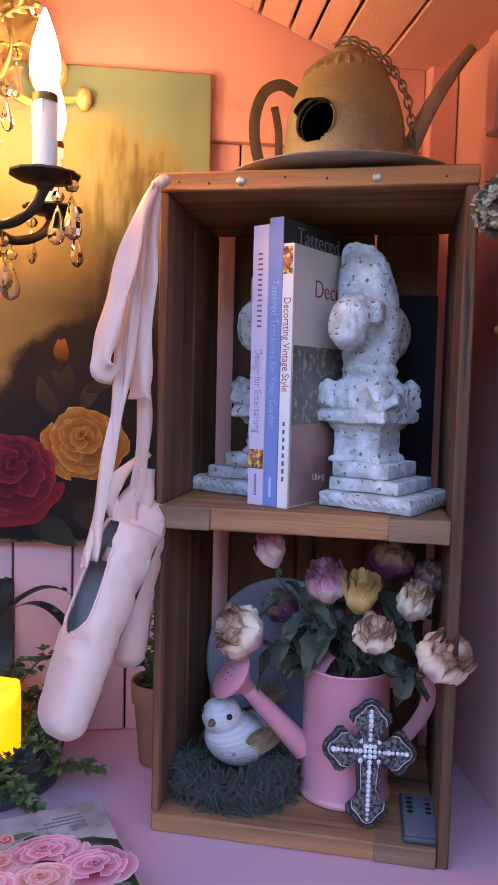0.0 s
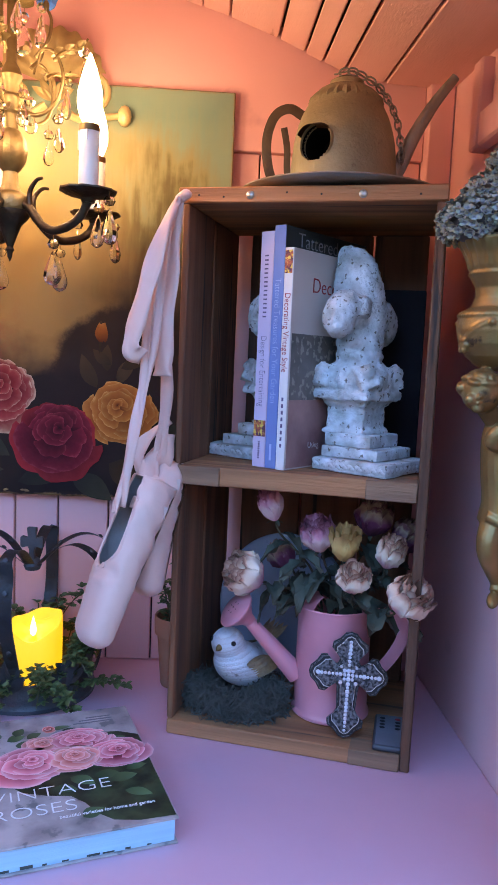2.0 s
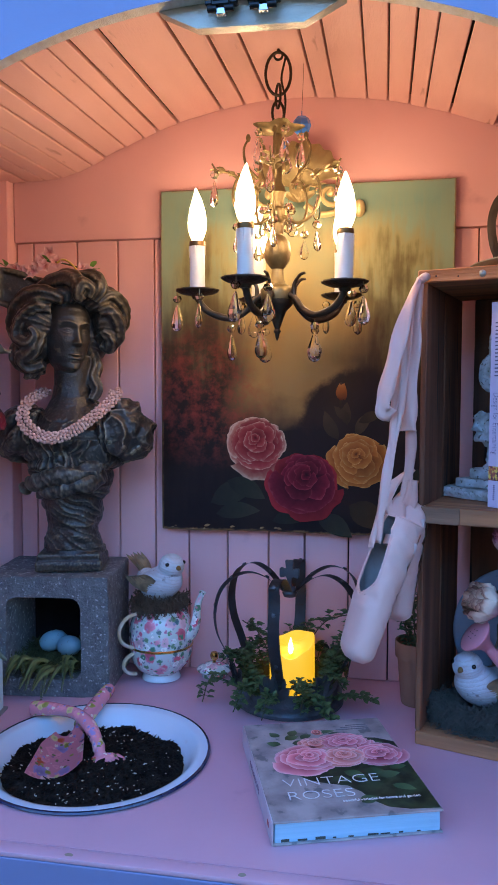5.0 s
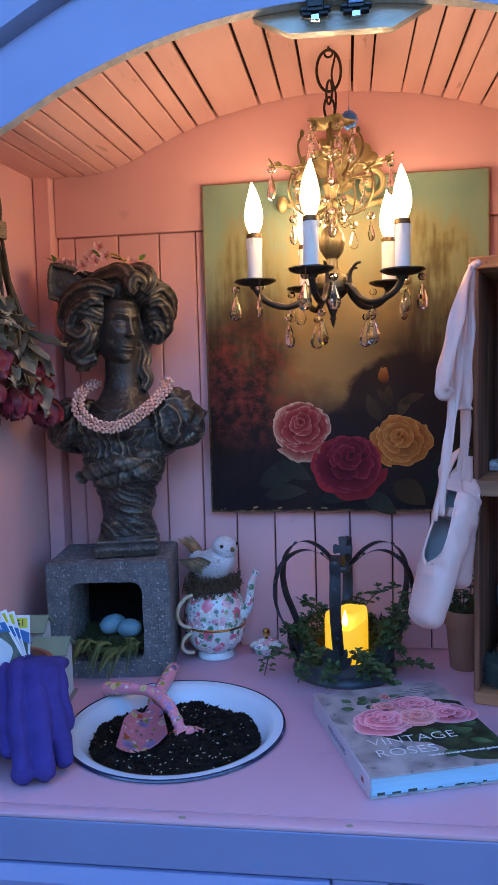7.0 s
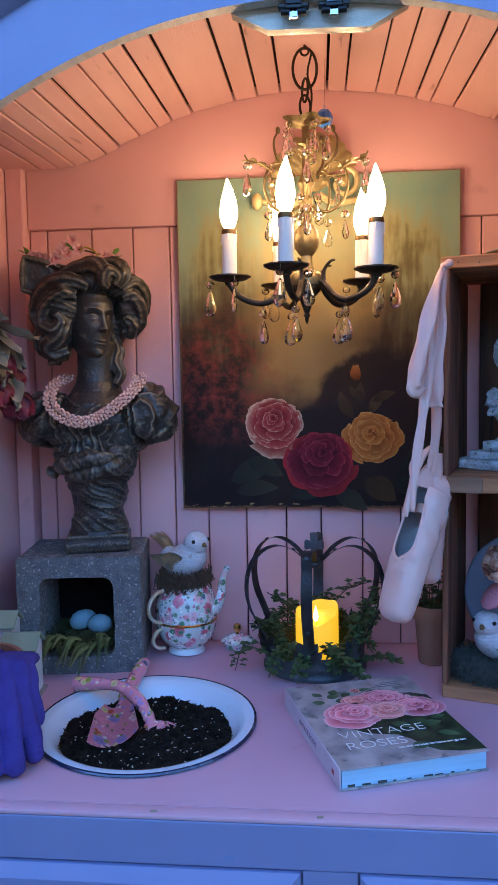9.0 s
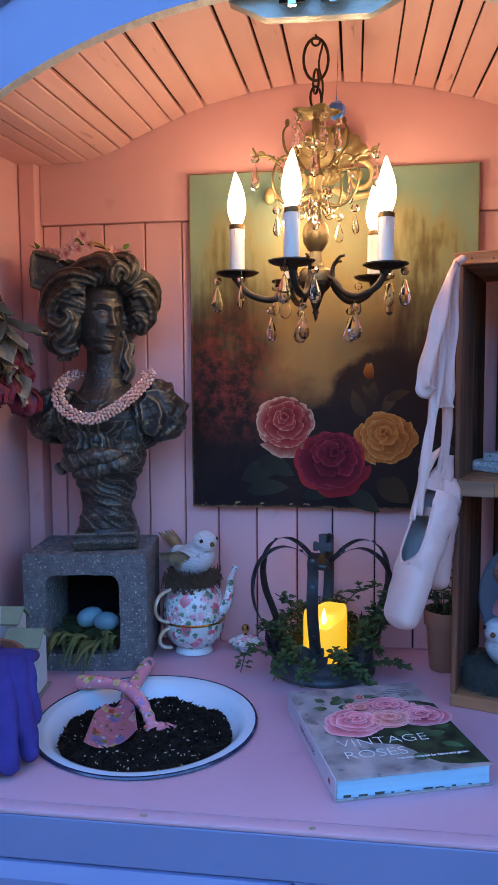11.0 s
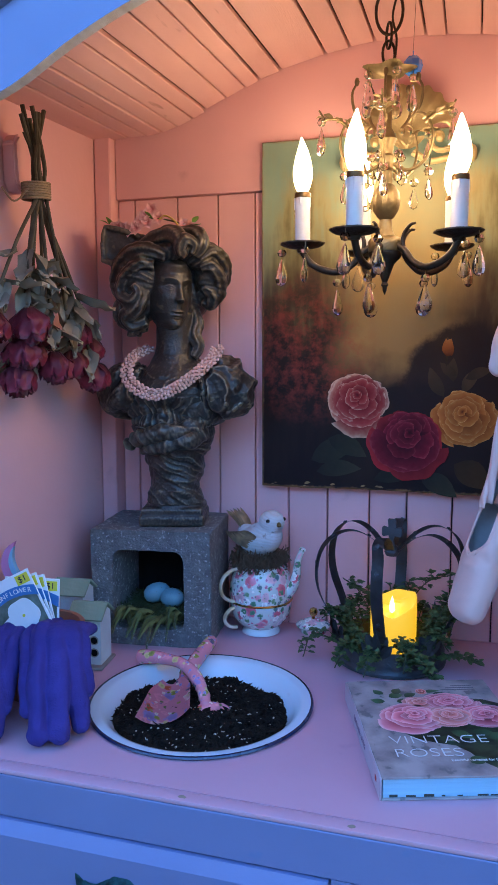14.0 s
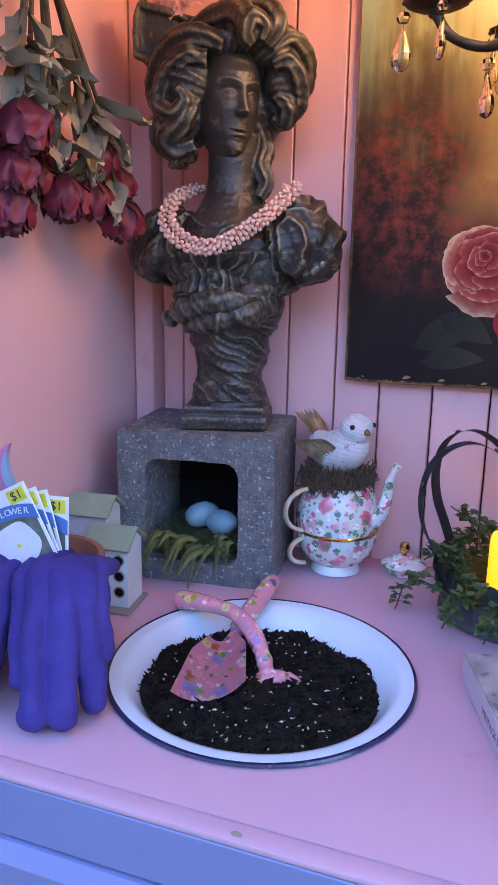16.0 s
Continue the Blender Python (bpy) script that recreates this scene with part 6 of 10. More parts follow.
def ballet_shoe(heel, toe, opening, label, size=1.0):
    heel, toe = Vector(heel), Vector(toe)
    x = (toe - heel).normalized()
    z = Vector(opening)
    z = (z - x * z.dot(x)).normalized()
    y = z.cross(x)
    L = (toe - heel).length
    m = Matrix(((x.x, y.x, z.x, heel.x), (x.y, y.y, z.y, heel.y), (x.z, y.z, z.z, heel.z), (0, 0, 0, 1)))
    s = thing("ballet_shoe", m, label, "shoe", "pair of ballet shoes")
    def section(t):
        w = 0.0275 + 0.0065 * math.sin(math.pi * min(t / 0.72, 1.0) ** 1.1 * 0.55) - (0.004 * max((t - 0.75) / 0.25, 0) ** 1.4)
        if t < 0.08:
            w *= 0.78 + 0.22 * math.sqrt(t / 0.08)
        h = 0.050 - 0.012 * t + 0.002 * math.sin(t * 5)
        if t > 0.9:
            h *= 1 - 0.25 * ((t - 0.9) / 0.1) ** 2
        if t > 0.94:
            w *= math.sqrt(1 - 0.60 * ((t - 0.94) / 0.06) ** 2)
            h *= math.sqrt(1 - 0.60 * ((t - 0.94) / 0.06) ** 2)
        return 0.92 * w * size, h * size
    bm = bmesh.new()
    grid = []
    N, K = 64, 41
    for i in range(N):
        t = i / (N - 1)
        w, h = section(t)
        if t < 0.58:
            cut = 0.78 + 0.03 * math.cos(t * 9)
            if t > 0.44:
                cut += 0.22 * ((t - 0.44) / 0.14) ** 2
        else:
            cut = 1.0
        row = []
        for j in range(K):
            q = (j / (K - 1) * 2 - 1) * math.pi * cut
            sx, cz = math.sin(q), math.cos(q)
            ww = w * (1 + 0.12 * noise.noise(Vector((t * 8 + 1.2 * sx, 1.4 * cz - t * 5, size * 5 + sx))) * (1 if t < 0.62 else 0.2))
            yy = ww * math.copysign(abs(sx) ** 0.85, sx)
            zz = h * 0.5 * (1 - math.copysign(abs(cz) ** 0.85, cz)) - h * 0.5
            row.append((t * L, yy, zz + h * 0.08 * math.sin(math.pi * t) + 0.0050 * noise.noise(Vector((t * 15 + 1.6 * sx, 1.5 * cz - t * 6, 2))) * (1 if t < 0.66 else 0.2)))
        grid.append(row)
    patch(bm, grid)
    bmesh.ops.remove_doubles(bm, verts=bm.verts[:], dist=0.0003)
    # blunt toe and rounded heel caps
    end = [v for v in bm.verts if abs(v.co.x - L) < 1e-5]
    c = bm.verts.new((L * 1.012, 0, sum(v.co.z for v in end) / len(end)))
    end.sort(key=lambda v: math.atan2(v.co.z - c.co.z, v.co.y))
    for a, b in zip(end, end[1:] + end[:1]):
        try:
            bm.faces.new((a, b, c))
        except ValueError:
            pass
    st_ = [v for v in bm.verts if abs(v.co.x) < 1e-5]
    c = bm.verts.new((-0.003, 0, sum(v.co.z for v in st_) / len(st_) - 0.004))
    st_.sort(key=lambda v: math.atan2(v.co.y, -(v.co.z - c.co.z)))
    for a, b in zip(st_, st_[1:]):
        bm.faces.new((a, b, c))
    bmesh.ops.recalc_face_normals(bm, faces=bm.faces[:])
    o = part("satin_upper", bm, [SATIN, LINING], s, angle=70)
    so = o.modifiers.new("cloth", "SOLIDIFY")
    so.thickness, so.offset, so.material_offset = 0.0016, 1, 1
    bm = bmesh.new()
    w, h = section(0.35)
    pts = []
    for i in range(40):
        t = 0.0 + 0.57 * i / 39
        w, h = section(t)
        cut = 0.78 + 0.03 * math.cos(t * 9) + (0.22 * (max(t - 0.44, 0) / 0.14) ** 2)
        q = math.pi * min(cut, 1.0)
        pts.append((t * L, w * math.copysign(abs(math.sin(q)) ** 0.85, 1), h * 0.5 * (1 + abs(math.cos(q)) ** 0.85) - h * 0.5 + h * 0.08 * math.sin(math.pi * t)))
    tube(bm, pts + [(p[0], -p[1], p[2]) for p in reversed(pts)], 0.0018, 6)
    part("binding", bm, SATIN, s, "rolled satin binding round the opening")
    bm = bmesh.new()
    w, h = section(0.12)
    tube(bm, [(0.16 * L, w * math.cos(a) * 0.98, -h * 0.30 + h * 0.62 * math.sin(a)) for a in [math.pi * i / 14 for i in range(15)]], 0.008, 6, flat=0.12, up=(0, 1, 0))
    part("elastic_strap", bm, ELASTIC, s, "ribbed elastic strap")
    bm = bmesh.new()
    w, h = section(0.58)
    for k in (-1, 1):
        tube(bm, spline([(0.575 * L, 0, h * 0.56), (0.55 * L, k * 0.008, h * 0.60), (0.565 * L, k * 0.012, h * 0.58), (0.585 * L, k * 0.003, h * 0.57)], 5), 0.0012, 6)
    part("drawstring", bm, SATIN, s, "tied drawstring at the throat")
    bm = bmesh.new()
    grid = []
    for i in range(14):
        t = 0.04 + 0.88 * i / 13
        w, h = section(t)
        ww = 0.013 * (0.6 + 0.4 * math.sin(math.pi * min(t * 1.1, 1)))
        grid.append([(t * L, ww * q, -h * 0.5 + h * 0.08 * math.sin(math.pi * t) - 0.0022 - 0.0 * abs(q)) for q in (-1, -0.5, 0, 0.5, 1)])
    patch(bm, grid)
    bmesh.ops.solidify(bm, geom=bm.faces[:], thickness=0.002)
    part("sole", bm, surf("pale_leather", (0.5, 0.36, 0.27), (0.38, 0.27, 0.2), 0.7, 0, 20, 200, 0.3), s, "pale leather sole")
    return s


ballet_shoe((-0.022, 0.752, 1.222), (-0.086, 0.700, 1.045), (-0.86, -0.50, 0.10), "pale pink satin ballet shoe hanging by its ribbons from the crate", 1.0)
ballet_shoe((-0.010, 0.812, 1.236), (-0.030, 0.774, 1.080), (-0.95, -0.20, 0.1), "pale pink satin ballet shoe hanging behind its pair", 0.95)


def ribbon(ctrl, width, face, label, twist=0.0):
    pts = spline(ctrl, 7)
    f = Vector(face).normalized()
    grid = []
    n = len(pts)
    for i, p in enumerate(pts):
        d = (pts[min(i + 1, n - 1)] - pts[max(i - 1, 0)]).normalized()
        s = d.cross(f).normalized()
        a = twist * i / n
        s = (s * math.cos(a) + d.cross(s) * math.sin(a)).normalized()
        w = width * (0.9 + 0.1 * math.sin(i * 0.7)) * min(1.0, 0.30 + 2.0 * i / n)
        grid.append([p + s * (w * q * 0.5) + f * (0.0022 * math.sin(q * 3 + i * 0.4)) for q in (-1, -0.5, 0, 0.5, 1)])
    bm = bmesh.new()
    patch(bm, grid)
    o = solo("satin_ribbon", bm, SATIN, Matrix.Identity(4), label, "ribbon", "ribbons of the ballet shoes", angle=80)
    so = o.modifiers.new("cloth", "SOLIDIFY")
    so.thickness = 0.0007
    return o


RB = "pale pink satin ribbon that holds the ballet shoes"
ribbon([(-0.006, 0.778, 1.553), (-0.019, 0.764, 1.520), (-0.036, 0.752, 1.455), (-0.050, 0.744, 1.400), (-0.052, 0.742, 1.374), (-0.040, 0.748, 1.366)], 0.024, (-0.35, -1, 0), RB)
ribbon([(-0.006, 0.776, 1.553), (-0.016, 0.770, 1.510), (-0.024, 0.764, 1.440), (-0.032, 0.757, 1.370), (-0.044, 0.748, 1.300), (-0.055, 0.738, 1.232), (-0.058, 0.730, 1.195)], 0.015, (-0.3, -1, 0), RB, 0.25)
ribbon([(-0.004, 0.780, 1.553), (-0.010, 0.776, 1.500), (-0.016, 0.770, 1.430), (-0.018, 0.768, 1.366), (-0.018, 0.768, 1.345)], 0.024, (-0.25, -1, 0), RB)
ribbon([(-0.006, 0.786, 1.553), (-0.012, 0.784, 1.480), (-0.016, 0.784, 1.390), (-0.014, 0.786, 1.320), (-0.018, 0.790, 1.262), (-0.026, 0.792, 1.222)], 0.016, (-0.35, -1, 0), RB, -0.35)
ribbon([(-0.008, 0.782, 1.553), (-0.026, 0.768, 1.470), (-0.037, 0.756, 1.390), (-0.042, 0.752, 1.310), (-0.050, 0.745, 1.250), (-0.064, 0.735, 1.205), (-0.066, 0.730, 1.188)], 0.013, (-0.4, -1, 0), RB, 0.5)
ribbon([(-0.008, 0.800, 1.290), (-0.030, 0.792, 1.275), (-0.046, 0.790, 1.250), (-0.036, 0.790, 1.225), (-0.014, 0.788, 1.240), (-0.010, 0.790, 1.275)], 0.020, (-0.2, -1, 0.2), RB, 0.6)
ribbon([(-0.012, 0.796, 1.262), (-0.028, 0.788, 1.246), (-0.030, 0.782, 1.220), (-0.020, 0.776, 1.206)], 0.024, (-0.3, -1, 0.1), RB, -0.4)
bm = bmesh.new()
for k in range(3):
    ball(bm, (-0.004 + 0.003 * k, 0.782 - 0.002 * k, 1.552 + 0.002 * k), (0.007, 0.0055, 0.006), 2)
solo("ribbon_knot", bm, SATIN, Matrix.Identity(4), "knotted pink satin ribbon ends on the crate's corner", "ribbon knot")

# ---- floral decoration as a material ----
def floral(name, base, dots, scale, rough=0.25, coat=0.4, fill=0.30):
    """Glazed ground with scattered blossoms and leaves: each cell takes one of the colours."""
    mt = bpy.data.materials.new(name)
    mt.use_nodes = True
    nt = mt.node_tree
    b = nt.nodes["Principled BSDF"]
    tc = nt.nodes.new("ShaderNodeTexCoord")
    col = None
    for k, (sc, fl, cols) in enumerate(((scale, fill, dots[0]), (scale * 1.7, fill * 0.85, dots[1]), (scale * 3.1, fill * 0.7, dots[2]))):
        mp = nt.nodes.new("ShaderNodeMapping")
        mp.inputs["Location"].default_value = (0.13 * k, 0.31 * k, 0.07 * k)
        nz = nt.nodes.new("ShaderNodeTexNoise")
        nz.inputs["Scale"].default_value = sc * 2.2
        vm = nt.nodes.new("ShaderNodeVectorMath")
        vm.operation = "MULTIPLY_ADD"
        vm.inputs[1].default_value = (0.6 / sc,) * 3
        vo = nt.nodes.new("ShaderNodeTexVoronoi")
        vo.inputs["Scale"].default_value = sc
        links(nt, (tc.outputs["Object"], mp.inputs[0]), (mp.outputs[0], nz.inputs["Vector"]), (nz.outputs["Color"], vm.inputs[0]), (mp.outputs[0], vm.inputs[2]), (vm.outputs[0], vo.inputs["Vector"]))
        mr = nt.nodes.new("ShaderNodeMapRange")
        mr.inputs["From Min"].default_value, mr.inputs["From Max"].default_value = fl + 0.05, fl - 0.05
        links(nt, (vo.outputs["Distance"], mr.inputs["Value"]))
        sp = nt.nodes.new("ShaderNodeSeparateColor")
        links(nt, (vo.outputs["Color"], sp.inputs[0]))
        cr = nt.nodes.new("ShaderNodeValToRGB")
        cr.color_ramp.interpolation = "CONSTANT"
        while len(cr.color_ramp.elements) < len(cols):
            cr.color_ramp.elements.new(0.5)
        for i, (e, c) in enumerate(zip(cr.color_ramp.elements, cols)):
            e.position, e.color = i / len(cols), (*c, 1)
        links(nt, (sp.outputs[0], cr.inputs[0]))
        # lighter towards each blossom's heart
        hv = nt.nodes.new("ShaderNodeMapRange")
        hv.inputs["From Max"].default_value = fl
        hv.inputs["To Min"].default_value, hv.inputs["To Max"].default_value = 0.75, 1.25
        links(nt, (vo.outputs["Distance"], hv.inputs["Value"]))
        hs = nt.nodes.new("ShaderNodeHueSaturation")
        links(nt, (hv.outputs[0], hs.inputs["Value"]), (cr.outputs[0], hs.inputs["Color"]))
        mx = nt.nodes.new("ShaderNodeMix")
        mx.data_type = "RGBA"
        links(nt, (mr.outputs[0], mx.inputs["Factor"]), (hs.outputs[0], mx.inputs["B"]))
        if col is None:
            mx.inputs["A"].default_value = (*base, 1)
        else:
            links(nt, (col, mx.inputs["A"]))
        col = mx.outputs["Result"]
    links(nt, (col, b.inputs["Base Color"]))
    b.inputs["Roughness"].default_value = rough
    b.inputs["Coat Weight"].default_value = coat
    b.inputs["Coat Roughness"].default_value = 0.08
    return mt


CHINTZ = floral("chintz_porcelain", (0.60, 0.68, 0.65), [[(0.62, 0.14, 0.20), (0.70, 0.42, 0.46), (0.66, 0.25, 0.32), (0.74, 0.70, 0.72)], [(0.08, 0.22, 0.13), (0.16, 0.28, 0.16), (0.78, 0.8, 0.78), (0.10, 0.19, 0.2)], [(0.12, 0.24, 0.15), (0.55, 0.2, 0.3), (0.8, 0.8, 0.75), (0.35, 0.3, 0.4)]], 40, fill=0.42)
TOOLFLOR = floral("floral_pink_enamel", (0.74, 0.25, 0.30), [[(0.74, 0.25, 0.30), (0.33, 0.22, 0.42), (0.74, 0.42, 0.40), (0.55, 0.10, 0.04)], [(0.30, 0.28, 0.06), (0.74, 0.26, 0.30), (0.12, 0.10, 0.16), (0.62, 0.5, 0.2)], [(0.74, 0.25, 0.30), (0.2, 0.18, 0.08), (0.3, 0.25, 0.5), (0.75, 0.6, 0.5)]], 36, fill=0.40)
GOLDLEAF = surf("gold_lustre", (0.75, 0.5, 0.16), None, 0.18, 1.0, bump=0)
PORC = surf("white_porcelain", (0.80, 0.82, 0.82), (0.74, 0.77, 0.78), 0.2, 0, 10, 100, 0.02, coat=0.5)

# ---- metal garden crown with candle and greenery ----
IRON = surf("grey_iron", (0.105, 0.115, 0.125), (0.055, 0.060, 0.066), 0.48, 0.55, 30, 220, 0.5, 0.3, c3=(0.09, 0.07, 0.05), spots=0.08, spot_scale=50)
CX, CY = -0.200, 0.922
crown = thing("iron_crown", lay(CX, CY, TOP, 0), "dark grey iron crown with riveted straps and a cross", "ornament")
bm = bmesh.new()
lathe(bm, [(0.0868, 0.0005), (0.0895, 0.002), (0.0895, 0.007), (0.0872, 0.0095), (0.0862, 0.016), (0.0872, 0.021), (0.0862, 0.024), (0.0845, 0.040), (0.0832, 0.040), (0.0845, 0.0005)], 56, closed=True)
part("base_band", bm, IRON, crown)
STRAP = [(0.0850, 0.012), (0.0900, 0.050), (0.1050, 0.085), (0.1220, 0.120), (0.1270, 0.155), (0.1190, 0.190), (0.0980, 0.212), (0.0700, 0.219), (0.0400, 0.208), (0.0150, 0.186), (0.0060, 0.180)]
for ang in (-97, 86, 150, 207, 28, -26):
    bm = bmesh.new()
    pts = spline([(r * (0.80 if ang in (-97, 86) and 0.02 < z < 0.2 else 1.0), 0, z) for r, z in STRAP], 5)
    n = len(pts)
    grid = []
    for i, p in enumerate(pts):
        d = (pts[min(i + 1, n - 1)] - pts[max(i - 1, 0)]).normalized()
        nn = Vector((-d.z, 0, d.x))
        w = 0.0095 - 0.004 * (i / n) ** 3
        grid.append([p + Vector((0, s * w, 0)) + nn * (0.0008 * (1 - s * s)) for s in (-1, -0.5, 0, 0.5, 1)])
    patch(bm, grid)
    bmesh.ops.solidify(bm, geom=bm.faces[:], thickness=0.0018)
    bmesh.ops.transform(bm, matrix=pose(0, 0, 0, 0, 0, ang), verts=bm.verts[:])
    so = part("strap", bm, IRON, crown)
    for k in (10, 22, 30, 40):
        p, d = pts[k], (pts[k + 1] - pts[k - 1]).normalized()
        nn = Vector((d.z, 0, -d.x))
        bm = bmesh.new()
        ball(bm, (0, 0, 0), (0.0042, 0.0042, 0.0022), 1, nn.to_track_quat("Z", "Y").to_matrix().to_4x4())
        bmesh.ops.transform(bm, matrix=pose(0, 0, 0, 0, 0, ang) @ Matrix.Translation(p + nn * 0.0016), verts=bm.verts[:])
        part("rivet", bm, IRON, so)
bm = bmesh.new()
lathe(bm, [(0, 0.172), (0.010, 0.174), (0.0125, 0.180), (0.010, 0.188), (0.005, 0.192), (0, 0.193)], 20)
part("hub", bm, IRON, crown)
bm = bmesh.new()
half = [(0.0045, 0.0), (0.0035, 0.012), (0.0055, 0.018), (0.014, 0.0155), (0.0165, 0.0180), (0.0165, 0.0300), (0.014, 0.0325), (0.0055, 0.0300), (0.0070, 0.0430), (0.0065, 0.0450)]
prism(bm, [(x, 0.190 + z) for x, z in half] + [(-x, 0.190 + z) for x, z in reversed(half)], -0.003, 0.003, pose(0, -0.004, 0, 0, 0, -8))
bmesh.ops.recalc_face_normals(bm, faces=bm.faces[:])
bmesh.ops.bevel(bm, geom=bm.edges[:], offset=0.0008, segments=1, affect="EDGES")
part("cross", bm, IRON, crown, "small flared iron cross")
# pointed leaf ornaments on the band
fl_ = bmesh.new()
for k, (x, z, a, l) in enumerate(((0, 0.03, 0, 0.052), (0.006, 0.036, 38, 0.030), (-0.006, 0.036, -38, 0.030), (0.004, 0.05, 30, 0.026), (-0.004, 0.05, -30, 0.026))):
    leaf(fl_, (x, -0.002, z), (math.sin(radians(a)), -0.12, math.cos(radians(a))), l, 0.016, -0.08, k, (0, -1, 0))
bmesh.ops.solidify(fl_, geom=fl_.faces[:], thickness=0.0016)
FLM = mesh_of("leaf_ornament", fl_, IRON)
for ang in (-145, -97, -48, 0, 48, 95, 150, 200):
    share("leaf_ornament", FLM, crown, pose(0, 0, 0, 0, 0, ang + 90) @ Matrix.Translation((0, -0.088, 0)))

WAX = bpy.data.materials.new("glowing_wax")
WAX.use_nodes = True
wb = WAX.node_tree.nodes["Principled BSDF"]
wb.inputs["Base Color"].default_value = (0.70, 0.46, 0.05, 1)
wb.inputs["Roughness"].default_value = 0.45
wb.inputs["Emission Color"].default_value = (1.0, 0.55, 0.012, 1)
wb.inputs["Emission Strength"].default_value = CANDLE_STRENGTH
FLAME = glow("candle_flame", (1.0, 0.74, 0.30), CANDLE_STRENGTH * 7)
cd = thing("flameless_candle", lay(CX + 0.004, CY + 0.006, TOP + 0.0005, 0), "glowing yellow flameless pillar candle inside the crown", "candle")
bm = bmesh.new()
rim_ = lambda a: 0.094 + 0.012 * math.sin(a + 0.35) + 0.004 * math.sin(2 * a + 1.0) + 0.0018 * math.sin(5 * a)
rings = []
for r, dz in ((0.0375, None), (0.0375, 0.5), (0.0375, 0.95), (0.0366, 1.0), (0.0340, 1.0), (0.027, 0.93), (0.014, 0.90), (0.0, 0.895)):
    ring = []
    for i in range(36):
        a = 2 * math.pi * i / 36
        z = 0.0 if dz is None else rim_(a) * dz if dz >= 0.89 else 0.078 * dz
        ring.append((r * math.cos(a), r * math.sin(a), z))
    rings.append(ring + ring[:1])
patch(bm, rings)
bmesh.ops.remove_doubles(bm, verts=bm.verts[:], dist=0.0002)
part("wax_pillar", bm, WAX, cd)
bm = bmesh.new()
lathe(bm, [(0, 0.094), (0.0035, 0.097), (0.0048, 0.103), (0.0036, 0.111), (0.0015, 0.119), (0, 0.124)], 14, Matrix.Translation((-0.002, -0.006, -0.018)))
part("flame_tip", bm, FLAME, cd, "bright plastic flame tip")

GREEN = ramp_uv("ivy_leaf", [(0.0, (0.036, 0.070, 0.024)), (0.6, (0.070, 0.115, 0.036)), (1.0, (0.12, 0.155, 0.05))], 0.55, grain=0.7, scale=50)
VINE = surf("green_stem", (0.06, 0.08, 0.03), (0.08, 0.06, 0.03), 0.7, 0, 40, 200, 0.2)


def sprig(base, tip, sag, n, size, seed, name="greenery_sprig", label="trailing sprig of small green leaves", group="greenery round the crown"):
    rg_ = random.Random(seed)
    b, t = Vector(base), Vector(tip)
    mid = (b + t) / 2 + Vector(sag)
    pts = spline([b, mid, t], 8)
    s = thing(name, Matrix.Identity(4), label, "greenery", group)
    bm = bmesh.new()
    tube(bm, pts, 0.0009, 5)
    part("stem", bm, VINE, s)
    bm = bmesh.new()
    for i in range(n):
        p = pts[min(int((0.12 + 0.88 * i / n) * (len(pts) - 1)), len(pts) - 1)]
        for k in range(3):
            a = rg_.uniform(0, 6.28)
            d = Vector((math.cos(a), math.sin(a), rg_.uniform(-0.3, 0.9)))
            st_ = p + d * size * rg_.uniform(0.3, 0.8)
            tube(bm, [p, st_], 0.0004, 3, caps=False)
            for q in (-0.9, 0, 0.9):
                dd = Vector((math.cos(a + q), math.sin(a + q), d.z * 0.6 + rg_.uniform(-0.3, 0.3)))
                leaf(bm, st_, dd, size * rg_.uniform(0.75, 1.2), size * rg_.uniform(0.6, 0.85), rg_.uniform(-0.1, 0.35), rg_.randint(0, 99))
    o = part("foliage", bm, GREEN, s, angle=60)
    tagged(o, kind="stuff")
    return s


